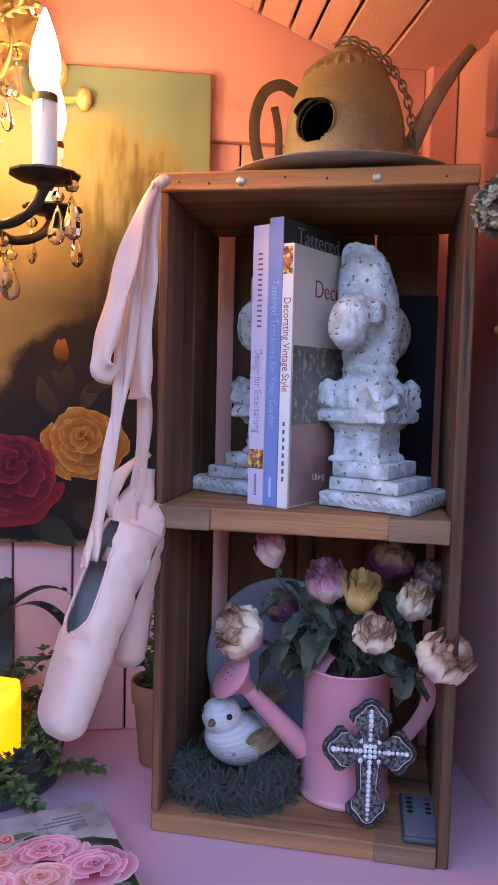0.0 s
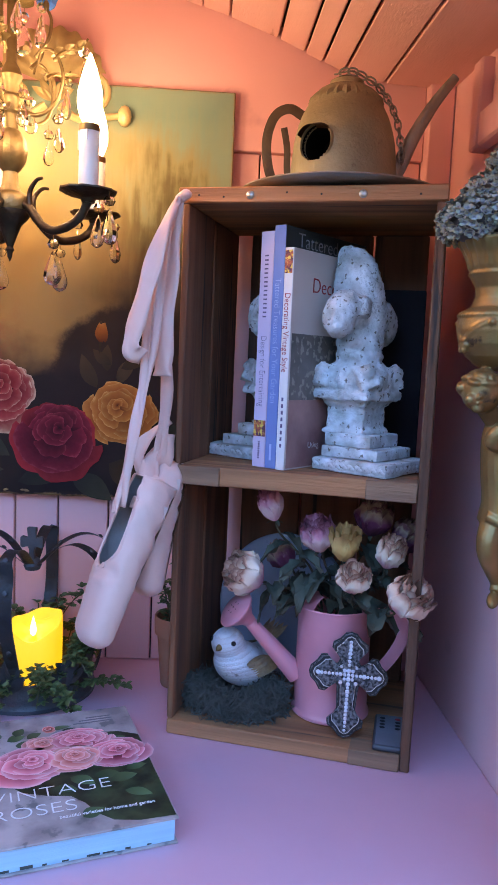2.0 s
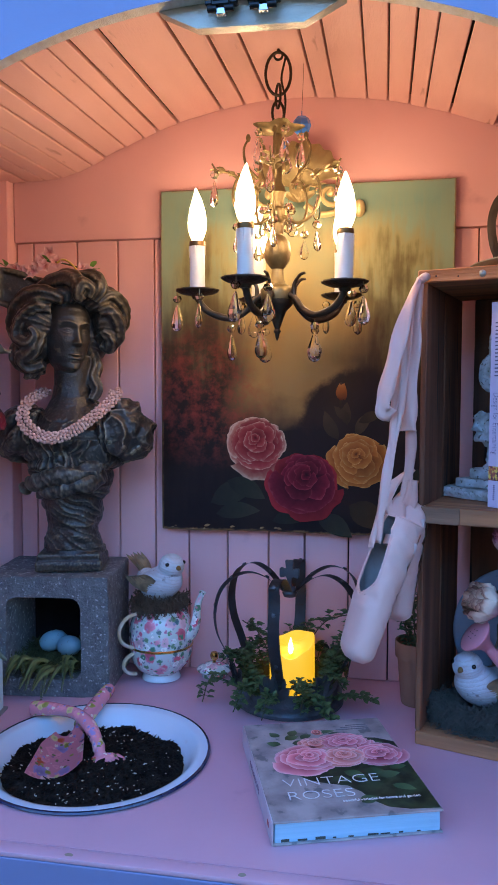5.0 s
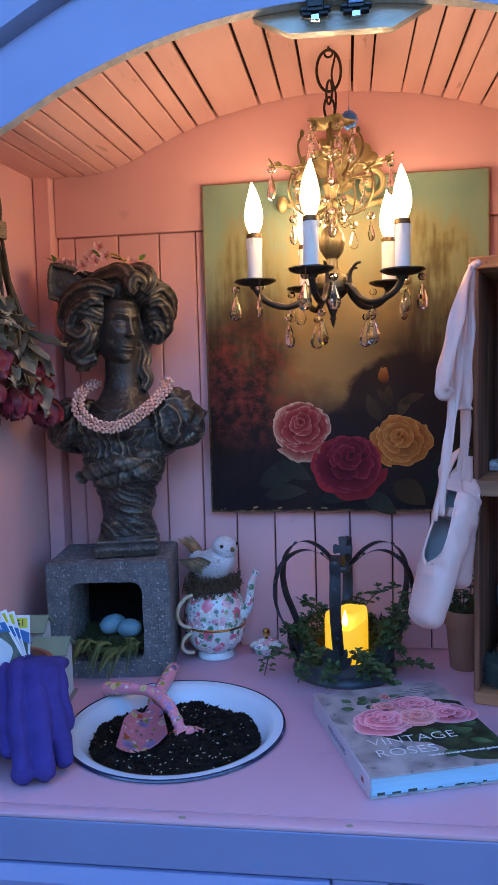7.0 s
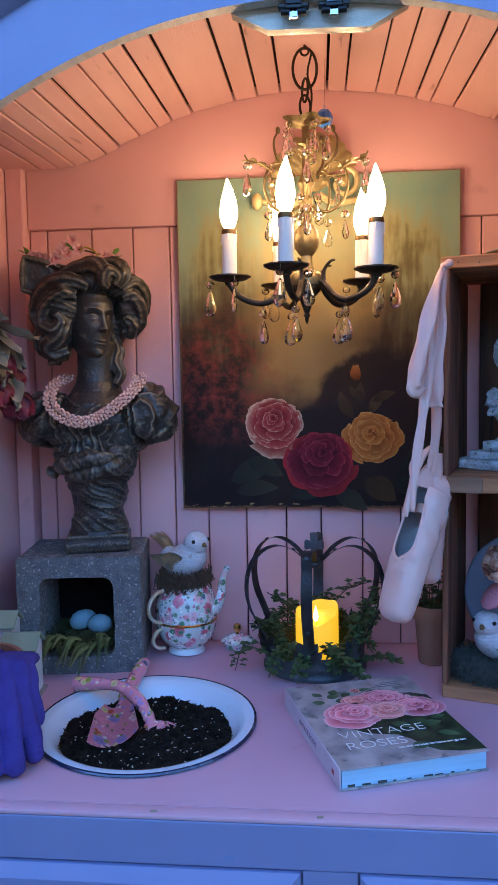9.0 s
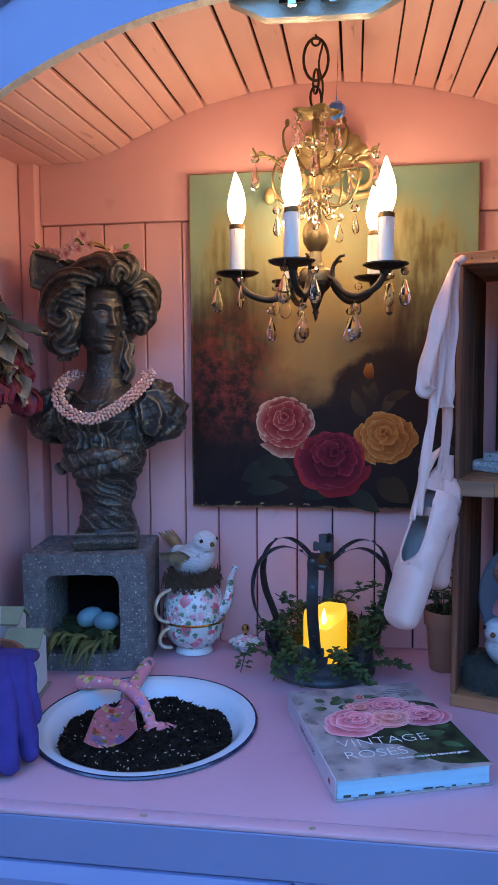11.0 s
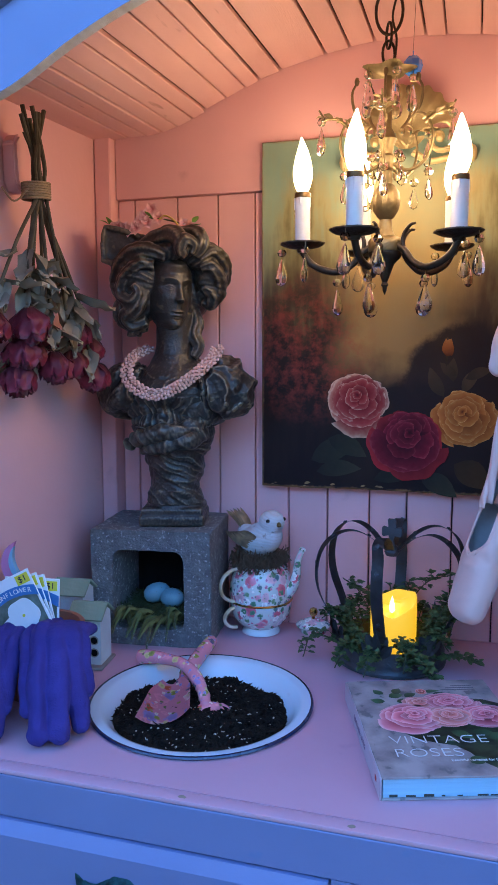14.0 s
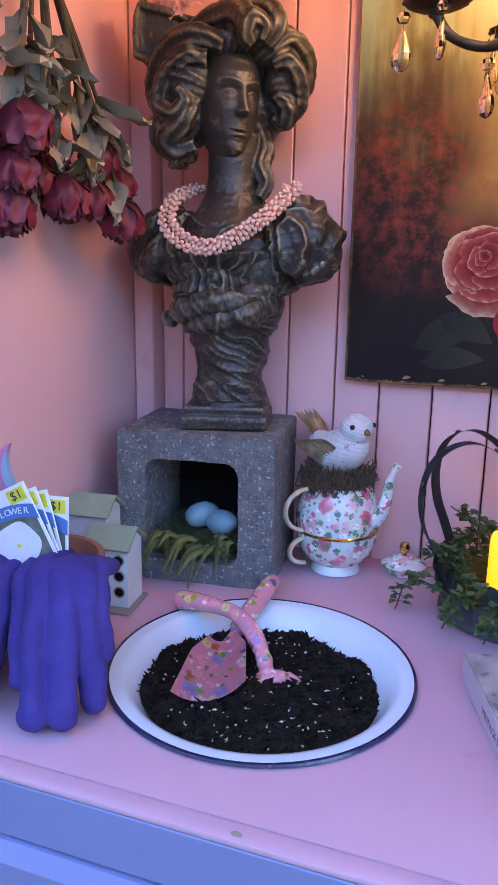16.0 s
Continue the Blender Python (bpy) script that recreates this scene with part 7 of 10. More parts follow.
rg = random.Random(8)
for k in range(17):
    a = 2 * math.pi * k / 17 + 0.2
    r0 = 0.060
    b = (CX + r0 * math.cos(a), CY + r0 * math.sin(a), TOP + 0.012)
    front_ = math.sin(a) < -0.55
    h = rg.uniform(0.040, 0.065) if front_ else rg.uniform(0.070, 0.110)
    rr = rg.uniform(0.085, 0.102)
    sprig(b, (CX + rr * math.cos(a), CY + rr * math.sin(a) * 0.95, TOP + h), (0, 0, 0.02), 9, 0.0105, k)
for k, (b, t, sag) in enumerate((((0.062, -0.03, 0.03), (0.105, -0.05, 0.155), (0.02, 0, 0.02)), ((0.05, -0.05, 0.03), (0.135, -0.035, 0.175), (0.0, 0, -0.01)), ((-0.06, -0.05, 0.03), (-0.135, -0.055, 0.008), (-0.02, 0, 0.03)),
                                 ((0.06, -0.06, 0.02), (0.145, -0.045, 0.022), (0.0, 0, 0.015)), ((0.03, -0.08, 0.03), (0.085, -0.125, 0.012), (0, 0, 0.02)), ((-0.01, -0.08, 0.035), (-0.028, -0.115, 0.012), (0, -0.01, 0.02)), ((0.0, 0.06, 0.03), (0.10, 0.035, 0.14), (0, 0, 0.03)), ((-0.03, 0.05, 0.03), (-0.085, 0.03, 0.12), (0, 0, 0.02)),
                                 ((0.04, -0.06, 0.03), (0.030, -0.105, 0.020), (0, -0.01, 0.03)), ((-0.04, -0.06, 0.03), (-0.075, -0.100, 0.015), (0, -0.01, 0.03)), ((0.06, -0.02, 0.04), (0.118, 0.0, 0.115), (0, 0, 0.03)), ((-0.06, -0.03, 0.04), (-0.105, -0.05, 0.075), (0, 0, 0.03)), ((0.05, -0.05, 0.03), (0.095, -0.085, 0.055), (0, 0, 0.03)))):
    o = Vector((CX, CY, TOP))
    sprig(o + Vector(b), o + Vector(t), sag, 10, 0.0105, 50 + k)

# ---- potted greenery behind the crate ----
TERRA = surf("terracotta", (0.34, 0.145, 0.085), (0.26, 0.11, 0.065), 0.8, 0, 14, 140, 0.35, 0.3, c3=(0.4, 0.25, 0.19), spots=0.06, spot_scale=20)


def flower_pot(m, r, h, label):
    p = thing("flower_pot", m, label, "flower pot", "terracotta pots")
    bm = bmesh.new()
    lathe(bm, [(0, 0.0005), (r * 0.68, 0.0005), (r * 0.71, 0.003), (r * 0.90, h * 0.74), (r, h * 0.75), (r * 1.03, h * 0.985), (r * 1.0, h), (r * 0.92, h * 0.99), (r * 0.86, h * 0.8), (0, h * 0.78)], 40)
    part("pot_body", bm, TERRA, p)
    return p


flower_pot(lay(0.006, 0.946, TOP, 0), 0.034, 0.105, "small terracotta pot of greenery in the shade behind the crate")
for k in range(7):
    a = 2 * math.pi * k / 7
    sprig((0.006 + 0.010 * math.cos(a), 0.946 + 0.01 * math.sin(a), TOP + 0.084), (0.006 + 0.030 * math.cos(a), 0.946 + 0.030 * math.sin(a), TOP + 0.155 + 0.02 * (k % 3)), (0, 0, 0.0), 7, 0.009, 80 + k, group="greenery in the pot behind the crate", label="sprig of small dark green leaves in the pot")

# ---- stacked teapot and cup with nest and bird ----
TX, TY = -0.437, 0.978
tea = thing("tea_for_one", lay(TX, TY, TOP, 0), "floral chintz teapot stacked on its matching cup with gilt rims", "teapot")
bm = bmesh.new()
lathe(bm, [(0, 0.001), (0.031, 0.001), (0.0345, 0.002), (0.0345, 0.005), (0.0305, 0.0115), (0.0295, 0.013)], 44)
part("foot", bm, PORC, tea, "plain white porcelain foot")
bm = bmesh.new()
lathe(bm, [(0.0295, 0.0128), (0.041, 0.020), (0.0505, 0.033), (0.0550, 0.048), (0.0560, 0.060), (0.0545, 0.061), (0.03, 0.058)], 48)
part("cup", bm, CHINTZ, tea)
bm = bmesh.new()
lathe(bm, [(0.0556, 0.0605), (0.0572, 0.0620), (0.0572, 0.0636), (0.0558, 0.0648)], 48)
part("gilt_band", bm, GOLDLEAF, tea, "gilt band between cup and pot")
bm = bmesh.new()
lathe(bm, [(0.03, 0.0650), (0.0556, 0.0650), (0.0568, 0.078), (0.0555, 0.095), (0.0510, 0.110), (0.0445, 0.121), (0.0400, 0.126), (0.0385, 0.1265), (0.040, 0.120), (0.03, 0.09)], 48)
part("pot", bm, CHINTZ, tea)
PORC_GILT = surf("ivory_glaze", (0.70, 0.66, 0.56), (0.55, 0.45, 0.28), 0.22, 0.05, 50, 120, 0.02, 0.12, coat=0.5)
for z, rr, hh, nm in ((0.036, 0.024, 0.031, "cup_handle"), (0.094, 0.032, 0.050, "pot_handle")):
    bm = bmesh.new()
    pts = [(-0.050 - rr * math.sin(a), 0.0, z + hh * 0.58 * math.cos(a)) for a in [math.pi * i / 16 for i in range(17)]]
    tube(bm, pts, 0.0042, 10, flat=0.8)
    o = part(nm, bm, PORC_GILT, tea, "ivory handle with gilt lines")
    o.matrix_basis = pose(0, 0, 0, 0, 0, 46)
bm = bmesh.new()
tube(bm, spline([(0.050, 0, 0.080), (0.062, 0, 0.092), (0.069, 0, 0.115), (0.072, 0, 0.140), (0.080, 0, 0.160)], 6), [0.013 - 0.0085 * (i / 24) ** 0.7 for i in range(25)], 14)
lathe(bm, [(0.0042, -0.002), (0.0062, 0.001), (0.0058, 0.003), (0.003, 0.003)], 14, Matrix.Translation((0.080, 0, 0.160)) @ pose(0, 0, 0, 0, 25, 0))
o = part("pot_spout", bm, CHINTZ, tea)
o.matrix_basis = pose(0, 0, 0, 0, 0, -10)
nest(lay(TX - 0.004, TY, TOP + 0.118, 0), 0.050, 0.034, TWIG, 260, "twig nest on top of the floral teapot", 12)
ornament_bird(lay(TX + 0.004, TY - 0.004, TOP + 0.140, 62), "small white ornament bird with gold wings on the teapot", -14, 0.9, 1.18)

# ---- teapot lid on the counter ----
ld = thing("teapot_lid", lay(-0.345, 1.0, TOP, 0), "floral porcelain teapot lid with a gilt knob", "lid")
bm = bmesh.new()
lathe(bm, [(0, 0.001), (0.022, 0.001), (0.024, 0.010), (0.0305, 0.0125), (0.0315, 0.0145), (0.029, 0.0165), (0.018, 0.0225), (0.009, 0.0255), (0, 0.026)], 40)
part("lid_body", bm, CHINTZ, ld)
bm = bmesh.new()
lathe(bm, [(0.0035, 0.0255), (0.0028, 0.029), (0.0065, 0.033), (0.0078, 0.0385), (0.0058, 0.044), (0, 0.0465)], 24)
part("knob", bm, GOLDLEAF, ld, "gilt ball knob")

# ---- rose book lying on the counter ----
BOOK = lay(-0.1685, 0.5125, TOP, 18.2)
BW, BD, BT = 0.201, 0.249, 0.0285
bk_ = thing("rose_book", BOOK, "hardback book with pink roses on its cover lying flat", "book")
COVER = surf("grey_lilac_photo", (0.47, 0.39, 0.37), (0.25, 0.205, 0.20), 0.42, 0, 30, 120, 0.02, 0.15, c3=(0.17, 0.155, 0.15), spots=0.12, spot_scale=60, coat=0.04)
SPINE_ = surf("lilac_spine", (0.55, 0.44, 0.47), (0.47, 0.38, 0.41), 0.35, 0, 16, 120, 0.02)
DKGREEN = surf("dark_leafy_photo", (0.040, 0.062, 0.026), (0.010, 0.014, 0.008), 0.42, 0, 42, 120, 0.02, 0.12, coat=0.04)
bm = bmesh.new()
box(bm, 0.004, BW - 0.003, 0.003, BD - 0.003, 0.0028, BT - 0.0028)
part("page_block", bm, PAGES, bk_)
for z0, z1, nm in ((0.0003, 0.0026, "back_cover"), (BT - 0.0026, BT, "front_cover")):
    bm = bmesh.new()
    box(bm, 0.002, BW, 0, BD, z0, z1, 0.0006)
    part(nm, bm, COVER, bk_)
bm = bmesh.new()
box(bm, 0, 0.0022, 0, BD, 0.0003, BT, 0.0009)
part("spine", bm, SPINE_, bk_)
ONFLAT = Matrix(((1, 0, 0, 0), (0, 0, 1, 0), (0, -1, 0, BT), (0, 0, 0, 1)))


def on_cover(name, bm, mat, label=""):
    """Print on the cover: built in x and z, laid flat."""
    bmesh.ops.transform(bm, matrix=ONFLAT, verts=bm.verts[:])
    return part(name, bm, mat, bk_, label, angle=60)


bm = bmesh.new()
rg = random.Random(4)
ring = []
for x, y in ((0.050, 0.122), (0.048, 0.102), (0.060, 0.086), (0.082, 0.074), (0.106, 0.066), (0.118, 0.050), (0.126, 0.030), (0.140, 0.014), (0.164, 0.006), (0.1995, 0.004), (0.1995, 0.172), (0.178, 0.186), (0.150, 0.19), (0.100, 0.176)):
    ring.append(bm.verts.new((x, -0.0003, y)))
bm.faces.new(ring[::-1])
on_cover("dark_foliage_print", bm, DKGREEN)
PLEAF = ramp_uv("printed_leaf", [(0.0, (0.022, 0.055, 0.022)), (1.0, (0.085, 0.15, 0.065))], 0.42, grain=0.5, scale=60, bump=0, vary=0.4)
lift_ = -0.0005
for x, z, a, l, w in ((0.052, 0.196, 20, 0.022, 0.016), (0.060, 0.184, -10, 0.020, 0.016), (0.044, 0.183, 160, 0.020, 0.015), (0.062, 0.205, 60, 0.020, 0.014), (0.046, 0.205, 130, 0.018, 0.013), (0.074, 0.196, 30, 0.02, 0.013), (0.098, 0.208, 10, 0.03, 0.010), (0.115, 0.205, -15, 0.022, 0.011), (0.160, 0.162, 20, 0.026, 0.015), (0.178, 0.150, -20, 0.017, 0.014),
                      (0.090, 0.084, -20, 0.026, 0.016), (0.110, 0.100, -40, 0.03, 0.018), (0.135, 0.098, -15, 0.03, 0.018), (0.150, 0.082, 10, 0.03, 0.018), (0.112, 0.026, 25, 0.024, 0.018), (0.160, 0.060, -30, 0.03, 0.015), (0.170, 0.100, 10, 0.024, 0.014)):
    bm = bmesh.new()
    lift_ -= 0.00002
    flat_leaf(bm, x, z, radians(a), l, w, lift_)
    on_cover("printed_leaf", bm, PLEAF)
PROSE = ramp_uv("printed_rose", [(0.0, (0.22, 0.006, 0.015)), (0.42, (0.56, 0.07, 0.105)), (0.85, (0.84, 0.26, 0.31)), (1.0, (0.90, 0.50, 0.54))], 0.42, grain=0.25, scale=60, bump=0, vary=0.22)
PROSE2 = ramp_uv("printed_coral_rose", [(0.0, (0.28, 0.015, 0.012)), (0.45, (0.62, 0.12, 0.09)), (0.85, (0.80, 0.29, 0.26)), (1.0, (0.86, 0.48, 0.46))], 0.42, grain=0.25, scale=60, bump=0, vary=0.22)
for k, (x, z, r, mt, sq) in enumerate(((0.092, 0.176, 0.027, PROSE2, 0.75), (0.132, 0.176, 0.040, PROSE, 0.72), (0.168, 0.138, 0.034, PROSE, 0.85), (0.072, 0.138, 0.042, PROSE, 0.85), (0.120, 0.138, 0.034, PROSE2, 0.80))):
    painted_rose(bk_, "printed_petal", mt, x, z, r, 60 + k, -0.0008 - 0.0001 * k, sq, 6, ONFLAT, 0.00003)
painted_rose(bk_, "printed_petal", PROSE2, 0.100, 0.212, 0.008, 3, -0.0006, 0.9, 2, ONFLAT, 0.00003)
letters("VINTAGE", 0.0265, INK_WHITE, bk_, Matrix.Translation((0.088, 0.077, BT + 0.0022)), "title", 0.0002, squeeze=1.12, thin=0.0006)
letters("ROSES", 0.0265, INK_WHITE, bk_, Matrix.Translation((0.068, 0.047, BT + 0.0022)), "title", 0.0002, squeeze=1.12, thin=0.0006)
letters("beautiful varieties for home and garden", 0.0070, INK_WHITE, bk_, Matrix.Translation((0.137, 0.030, BT + 0.0022)), "subtitle", 0.0002, squeeze=0.85)
for k, (x, y, w) in enumerate(((0.142, 0.228, 0.030), (0.138, 0.222, 0.040), (0.134, 0.216, 0.048))):
    bm = bmesh.new()
    box(bm, x - w / 2 + 0.02, x + w / 2 + 0.02, y, y + 0.0022, BT - 0.0001, BT + 0.0003)
    part("lettering_bar", bm, surf("grey_print", (0.2, 0.18, 0.2), None, 0.5, bump=0), bk_)
letters("VINTAGE ROSES", 0.011, surf("mauve_ink", (0.30, 0.20, 0.27), None, 0.5, bump=0), bk_, Matrix.Translation((-0.0003, 0.130, BT / 2)) @ pose(0, 0, 0, 90, 0, -90), "spine_lettering", 0.0002)
bm = bmesh.new()
box(bm, -0.0004, 0.0002, 0.020, 0.028, BT / 2 - 0.003, BT / 2 + 0.003)
part("publisher_mark", bm, INK_RED, bk_)
PRINT = surf("page_edge_print", (0.05, 0.06, 0.05), None, 0.7, bump=0)
for k in range(9):
    bm = bmesh.new()
    x = 0.010 + 0.0195 * k + rnd(-0.004, 0.006)
    box(bm, x, x + rnd(0.004, 0.013), 0.0026, 0.0032, 0.0032, rnd(0.0045, 0.0068))
    part("page_edge_print", bm, PRINT, bk_)

# ---- enamel basin with soil and two floral tools ----
ENAMEL = surf("white_enamel", (0.66, 0.75, 0.82), (0.60, 0.70, 0.78), 0.2, 0, 8, 120, 0.03, coat=0.5, c3=(0.6, 0.62, 0.66), spots=0.02, spot_scale=20)
NAVY = surf("navy_enamel", (0.012, 0.022, 0.075), (0.008, 0.014, 0.05), 0.25, 0, 20, 120, 0.03, coat=0.5)
basin = thing("enamel_basin", lay(BX, BY, TOP, 0), "white enamel basin with navy rim let into the counter", "basin")
bm = bmesh.new()
lathe(bm, [(0, -0.0540), (0.085, -0.0540), (0.106, -0.0460), (0.120, -0.0310), (0.129, -0.0190), (0.136, -0.0105), (0.1435, -0.0010), (0.1475, 0.0012), (0.1585, 0.0028), (0.1590, 0.0044), (0.1480, 0.0040), (0.1425, 0.0020), (0.1345, -0.0085), (0.1275, -0.0170), (0.1185, -0.0290), (0.105, -0.0440), (0.085, -0.0520), (0, -0.0520)], 96)
part("bowl", bm, ENAMEL, basin)
bm = bmesh.new()
lathe(bm, [(0.1580, 0.0008), (0.1606, 0.0008), (0.1622, 0.0026), (0.1610, 0.0048), (0.1582, 0.0050)], 96, closed=True)
part("rim", bm, NAVY, basin, "navy enamelled rim")
SOIL = surf("potting_soil", (0.030, 0.020, 0.014), (0.006, 0.0045, 0.004), 0.95, 0, 60, 400, 1.0, 0.25, spec=0.12)
PERLITE = surf("perlite", (0.60, 0.56, 0.48), (0.45, 0.4, 0.33), 0.9, 0, 80, 300, 0.5)
soil = thing("potting_soil", lay(BX, BY, TOP, 0), "dark potting soil with white perlite in the basin", "soil", kind="stuff")
soil_h = lambda x, y: -0.0195 + 0.009 * noise.noise(Vector((x * 22, y * 22, 1))) + 0.0055 * noise.noise(Vector((x * 70, y * 70, 5))) + 0.007 * (1 - (x * x + y * y) / 0.0161) - 0.03 * y + 0.0022 * noise.noise(Vector((x * 160, y * 160, 9)))
bm = bmesh.new()
grid = []
for i in range(46):
    r = 0.1275 * i / 45
    grid.append([(r * math.cos(a), r * math.sin(a), soil_h(r * math.cos(a), r * math.sin(a))) for a in [2 * math.pi * j / 110 for j in range(111)]])
patch(bm, grid)
part("soil_bed", bm, SOIL, soil, angle=60)
rg = random.Random(77)


def crumbs(n, lo, hi, long_=1.0, rise=0.0):
    vs, fs = [], []
    for i in range(n):
        r, a = 0.1230 * math.sqrt(rg.random()), rg.uniform(0, 6.283)
        x, y = r * math.cos(a), r * math.sin(a)
        s = rg.uniform(lo, hi)
        m = Matrix.Translation((x, y, soil_h(x, y) + s * 0.3 + rise)) @ pose(0, 0, 0, rg.uniform(-40, 40), rg.uniform(-40, 40), rg.uniform(0, 360)) @ Matrix.Diagonal((s * rg.uniform(1, long_), s * rg.uniform(0.5, 0.9), s * rg.uniform(0.4, 0.8), 1))
        k = len(vs)
        for p in ((1, 0, 0), (-1, 0, 0), (0, 1, 0), (0, -1, 0), (0, 0, 1), (0, 0, -1)):
            q = Vector(p) * rg.uniform(0.7, 1.2)
            vs.append(m @ q)
        fs += [(k + a_, k + b_, k + c_) for a_, b_, c_ in ((0, 2, 4), (2, 1, 4), (1, 3, 4), (3, 0, 4), (2, 0, 5), (1, 2, 5), (3, 1, 5), (0, 3, 5))]
    return vs, fs


for nm, mt, grains in (("soil_crumbs", SOIL, (6500, 0.0014, 0.0048, 2.4)), ("perlite_grains", PERLITE, (230, 0.0010, 0.0030, 1.3, 0.0020))):
    me = bpy.data.meshes.new(nm)
    vs, fs = crumbs(*grains)
    me.from_pydata(vs, [], fs)
    me.materials.append(mt)
    o = new(nm, me)
    o.parent = soil
    tagged(o, kind="stuff")

tr = thing("garden_trowel", Matrix.Identity(4), "pink floral enamelled hand trowel stuck in the soil", "trowel", "floral garden tools")
bm = bmesh.new()
tube(bm, spline([(-0.4895, 0.858, 0.9120), (-0.4905, 0.840, 0.9100), (-0.4940, 0.800, 0.9030), (-0.4975, 0.765, 0.8945), (-0.4990, 0.750, 0.8910)], 6), [0.0100 + 0.0016 * math.sin(i / 24 * math.pi) - (0.003 if i > 20 else 0) for i in range(25)], 16)
part("handle", bm, TOOLFLOR, tr)
bm = bmesh.new()
tube(bm, spline([(-0.4990, 0.751, 0.8910), (-0.5000, 0.738, 0.8890), (-0.5010, 0.724, 0.8880), (-0.5020, 0.714, 0.8860)], 5), 0.0058, 10)
part("neck", bm, TOOLFLOR, tr)
bm = bmesh.new()
grid = []
ax0, ax1 = Vector((-0.5030, 0.7190, 0.8950)), Vector((-0.4800, 0.6260, 0.8812))
d = (ax1 - ax0).normalized()
s = Vector((0.80, 0.58, 0.0)).normalized()
u = Vector((0, 0, 1))
for i in range(14):
    t = i / 13
    w = 0.0385 * min(0.40 + 1.6 * t, 0.72 + 0.28 * t)
    grid.append([ax0 + d * ((ax1 - ax0).length * t) + s * (w * q) + u * (0.017 * abs(q) ** 2.2 * (0.6 + 0.4 * t)) for q in [k / 6 - 1 for k in range(13)]])
patch(bm, grid)
bmesh.ops.solidify(bm, geom=bm.faces[:], thickness=0.0016)
part("blade", bm, TOOLFLOR, tr, "scooped floral enamelled blade")
fk = thing("hand_fork", Matrix.Identity(4), "pink floral enamelled hand fork lying across the basin's rim", "hand fork", "floral garden tools")
bm = bmesh.new()
tube(bm, spline([(-0.5830, 0.7755, 0.9065), (-0.5700, 0.7740, 0.9085), (-0.5400, 0.7690, 0.9110), (-0.5050, 0.7580, 0.9120), (-0.4780, 0.7400, 0.9060), (-0.4600, 0.7220, 0.8970)], 6), [0.0110 + 0.0012 * math.sin(i / 30 * 9) - 0.0022 * (i / 30) for i in range(31)], 16)
part("handle", bm, TOOLFLOR, fk)
bm = bmesh.new()
tube(bm, spline([(-0.4620, 0.7240, 0.8980), (-0.4520, 0.7120, 0.8910), (-0.4440, 0.7000, 0.8830), (-0.4400, 0.6930, 0.8780)], 6), [0.0088 + 0.0008 * math.sin(i) for i in range(19)], 12)
ball(bm, (-0.4390, 0.6940, 0.8760), (0.023, 0.012, 0.010), 2, pose(0, 0, 0, 0, -6, 30))
part("neck", bm, TOOLFLOR, fk)
for k in (-1, 0, 1):
    bm = bmesh.new()
    o_ = Vector((-0.4390, 0.6940, 0.8760)) + Vector((0.018 * k, 0.011 * k, 0.001 * k))
    tube(bm, spline([o_, o_ + Vector((0.009 + 0.005 * k, -0.008, -0.001)), o_ + Vector((0.014 + 0.008 * k, -0.017, -0.008)), o_ + Vector((0.015 + 0.008 * k, -0.023, -0.018))], 5), [0.0058 - 0.00018 * i for i in range(16)], 10)
    part("tine", bm, TOOLFLOR, fk)

# ---- concrete block with eggs and fern ----
CONC = surf("grey_concrete", (0.17, 0.17, 0.17), (0.11, 0.11, 0.115), 0.92, 0, 60, 230, 1.8, 0.16, c3=(0.36, 0.36, 0.35), spots=0.13, spot_scale=190)
BL = lay(-0.7045, 0.8465, TOP, 7.1)
KW, KD, KH = 0.2106, 0.160, 0.2025
blk = thing("concrete_block", BL, "rough grey concrete block with a square hollow facing out", "concrete block")
bm = bmesh.new()


def rounded(x0, x1, z0, z1, r, n=4):
    out = []
    for cx, cz, a0 in ((x1 - r, z1 - r, 0), (x0 + r, z1 - r, 90), (x0 + r, z0 + r, 180), (x1 - r, z0 + r, 270)):
        out += [(cx + r * math.cos(radians(a0 + 90 * i / n)), cz + r * math.sin(radians(a0 + 90 * i / n))) for i in range(n + 1)]
    return out


oo = rounded(0, KW, 0.0005, KH, 0.0045)
ii = rounded(0.038, 0.164, 0.030, 0.168, 0.018)
ib = rounded(0.042, 0.160, 0.034, 0.164, 0.018)
V = lambda pts, y: [bm.verts.new((x, y, z)) for x, z in pts]
fo, fi, bo, bi = V(oo, 0.0), V(ii, 0.0), V(oo, KD), V(ib, KD)
n = len(fo)
for i in range(n):
    j = (i + 1) % n
    bm.faces.new((fo[i], fo[j], fi[j], fi[i]))
    bm.faces.new((fo[j], fo[i], bo[i], bo[j]))
    bm.faces.new((fi[i], fi[j], bi[j], bi[i]))
    bm.faces.new((bo[i], bi[i], bi[j], bo[j]))
bmesh.ops.recalc_face_normals(bm, faces=bm.faces[:])
bmesh.ops.subdivide_edges(bm, edges=[e for e in bm.edges if e.calc_length() > 0.03], cuts=7, use_grid_fill=True)
for v in bm.verts:
    v.co += Vector([0.0011 * noise.noise(v.co * 120 + Vector((9 * k, 0, 0))) + 0.0012 * noise.noise(v.co * 35 + Vector((5 * k, 0, 0))) for k in range(3)])
part("block_body", bm, CONC, blk, angle=50)
# black sheet added inside the hollow to stand for its deep shade
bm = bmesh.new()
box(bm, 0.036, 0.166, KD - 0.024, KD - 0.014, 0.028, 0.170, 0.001)
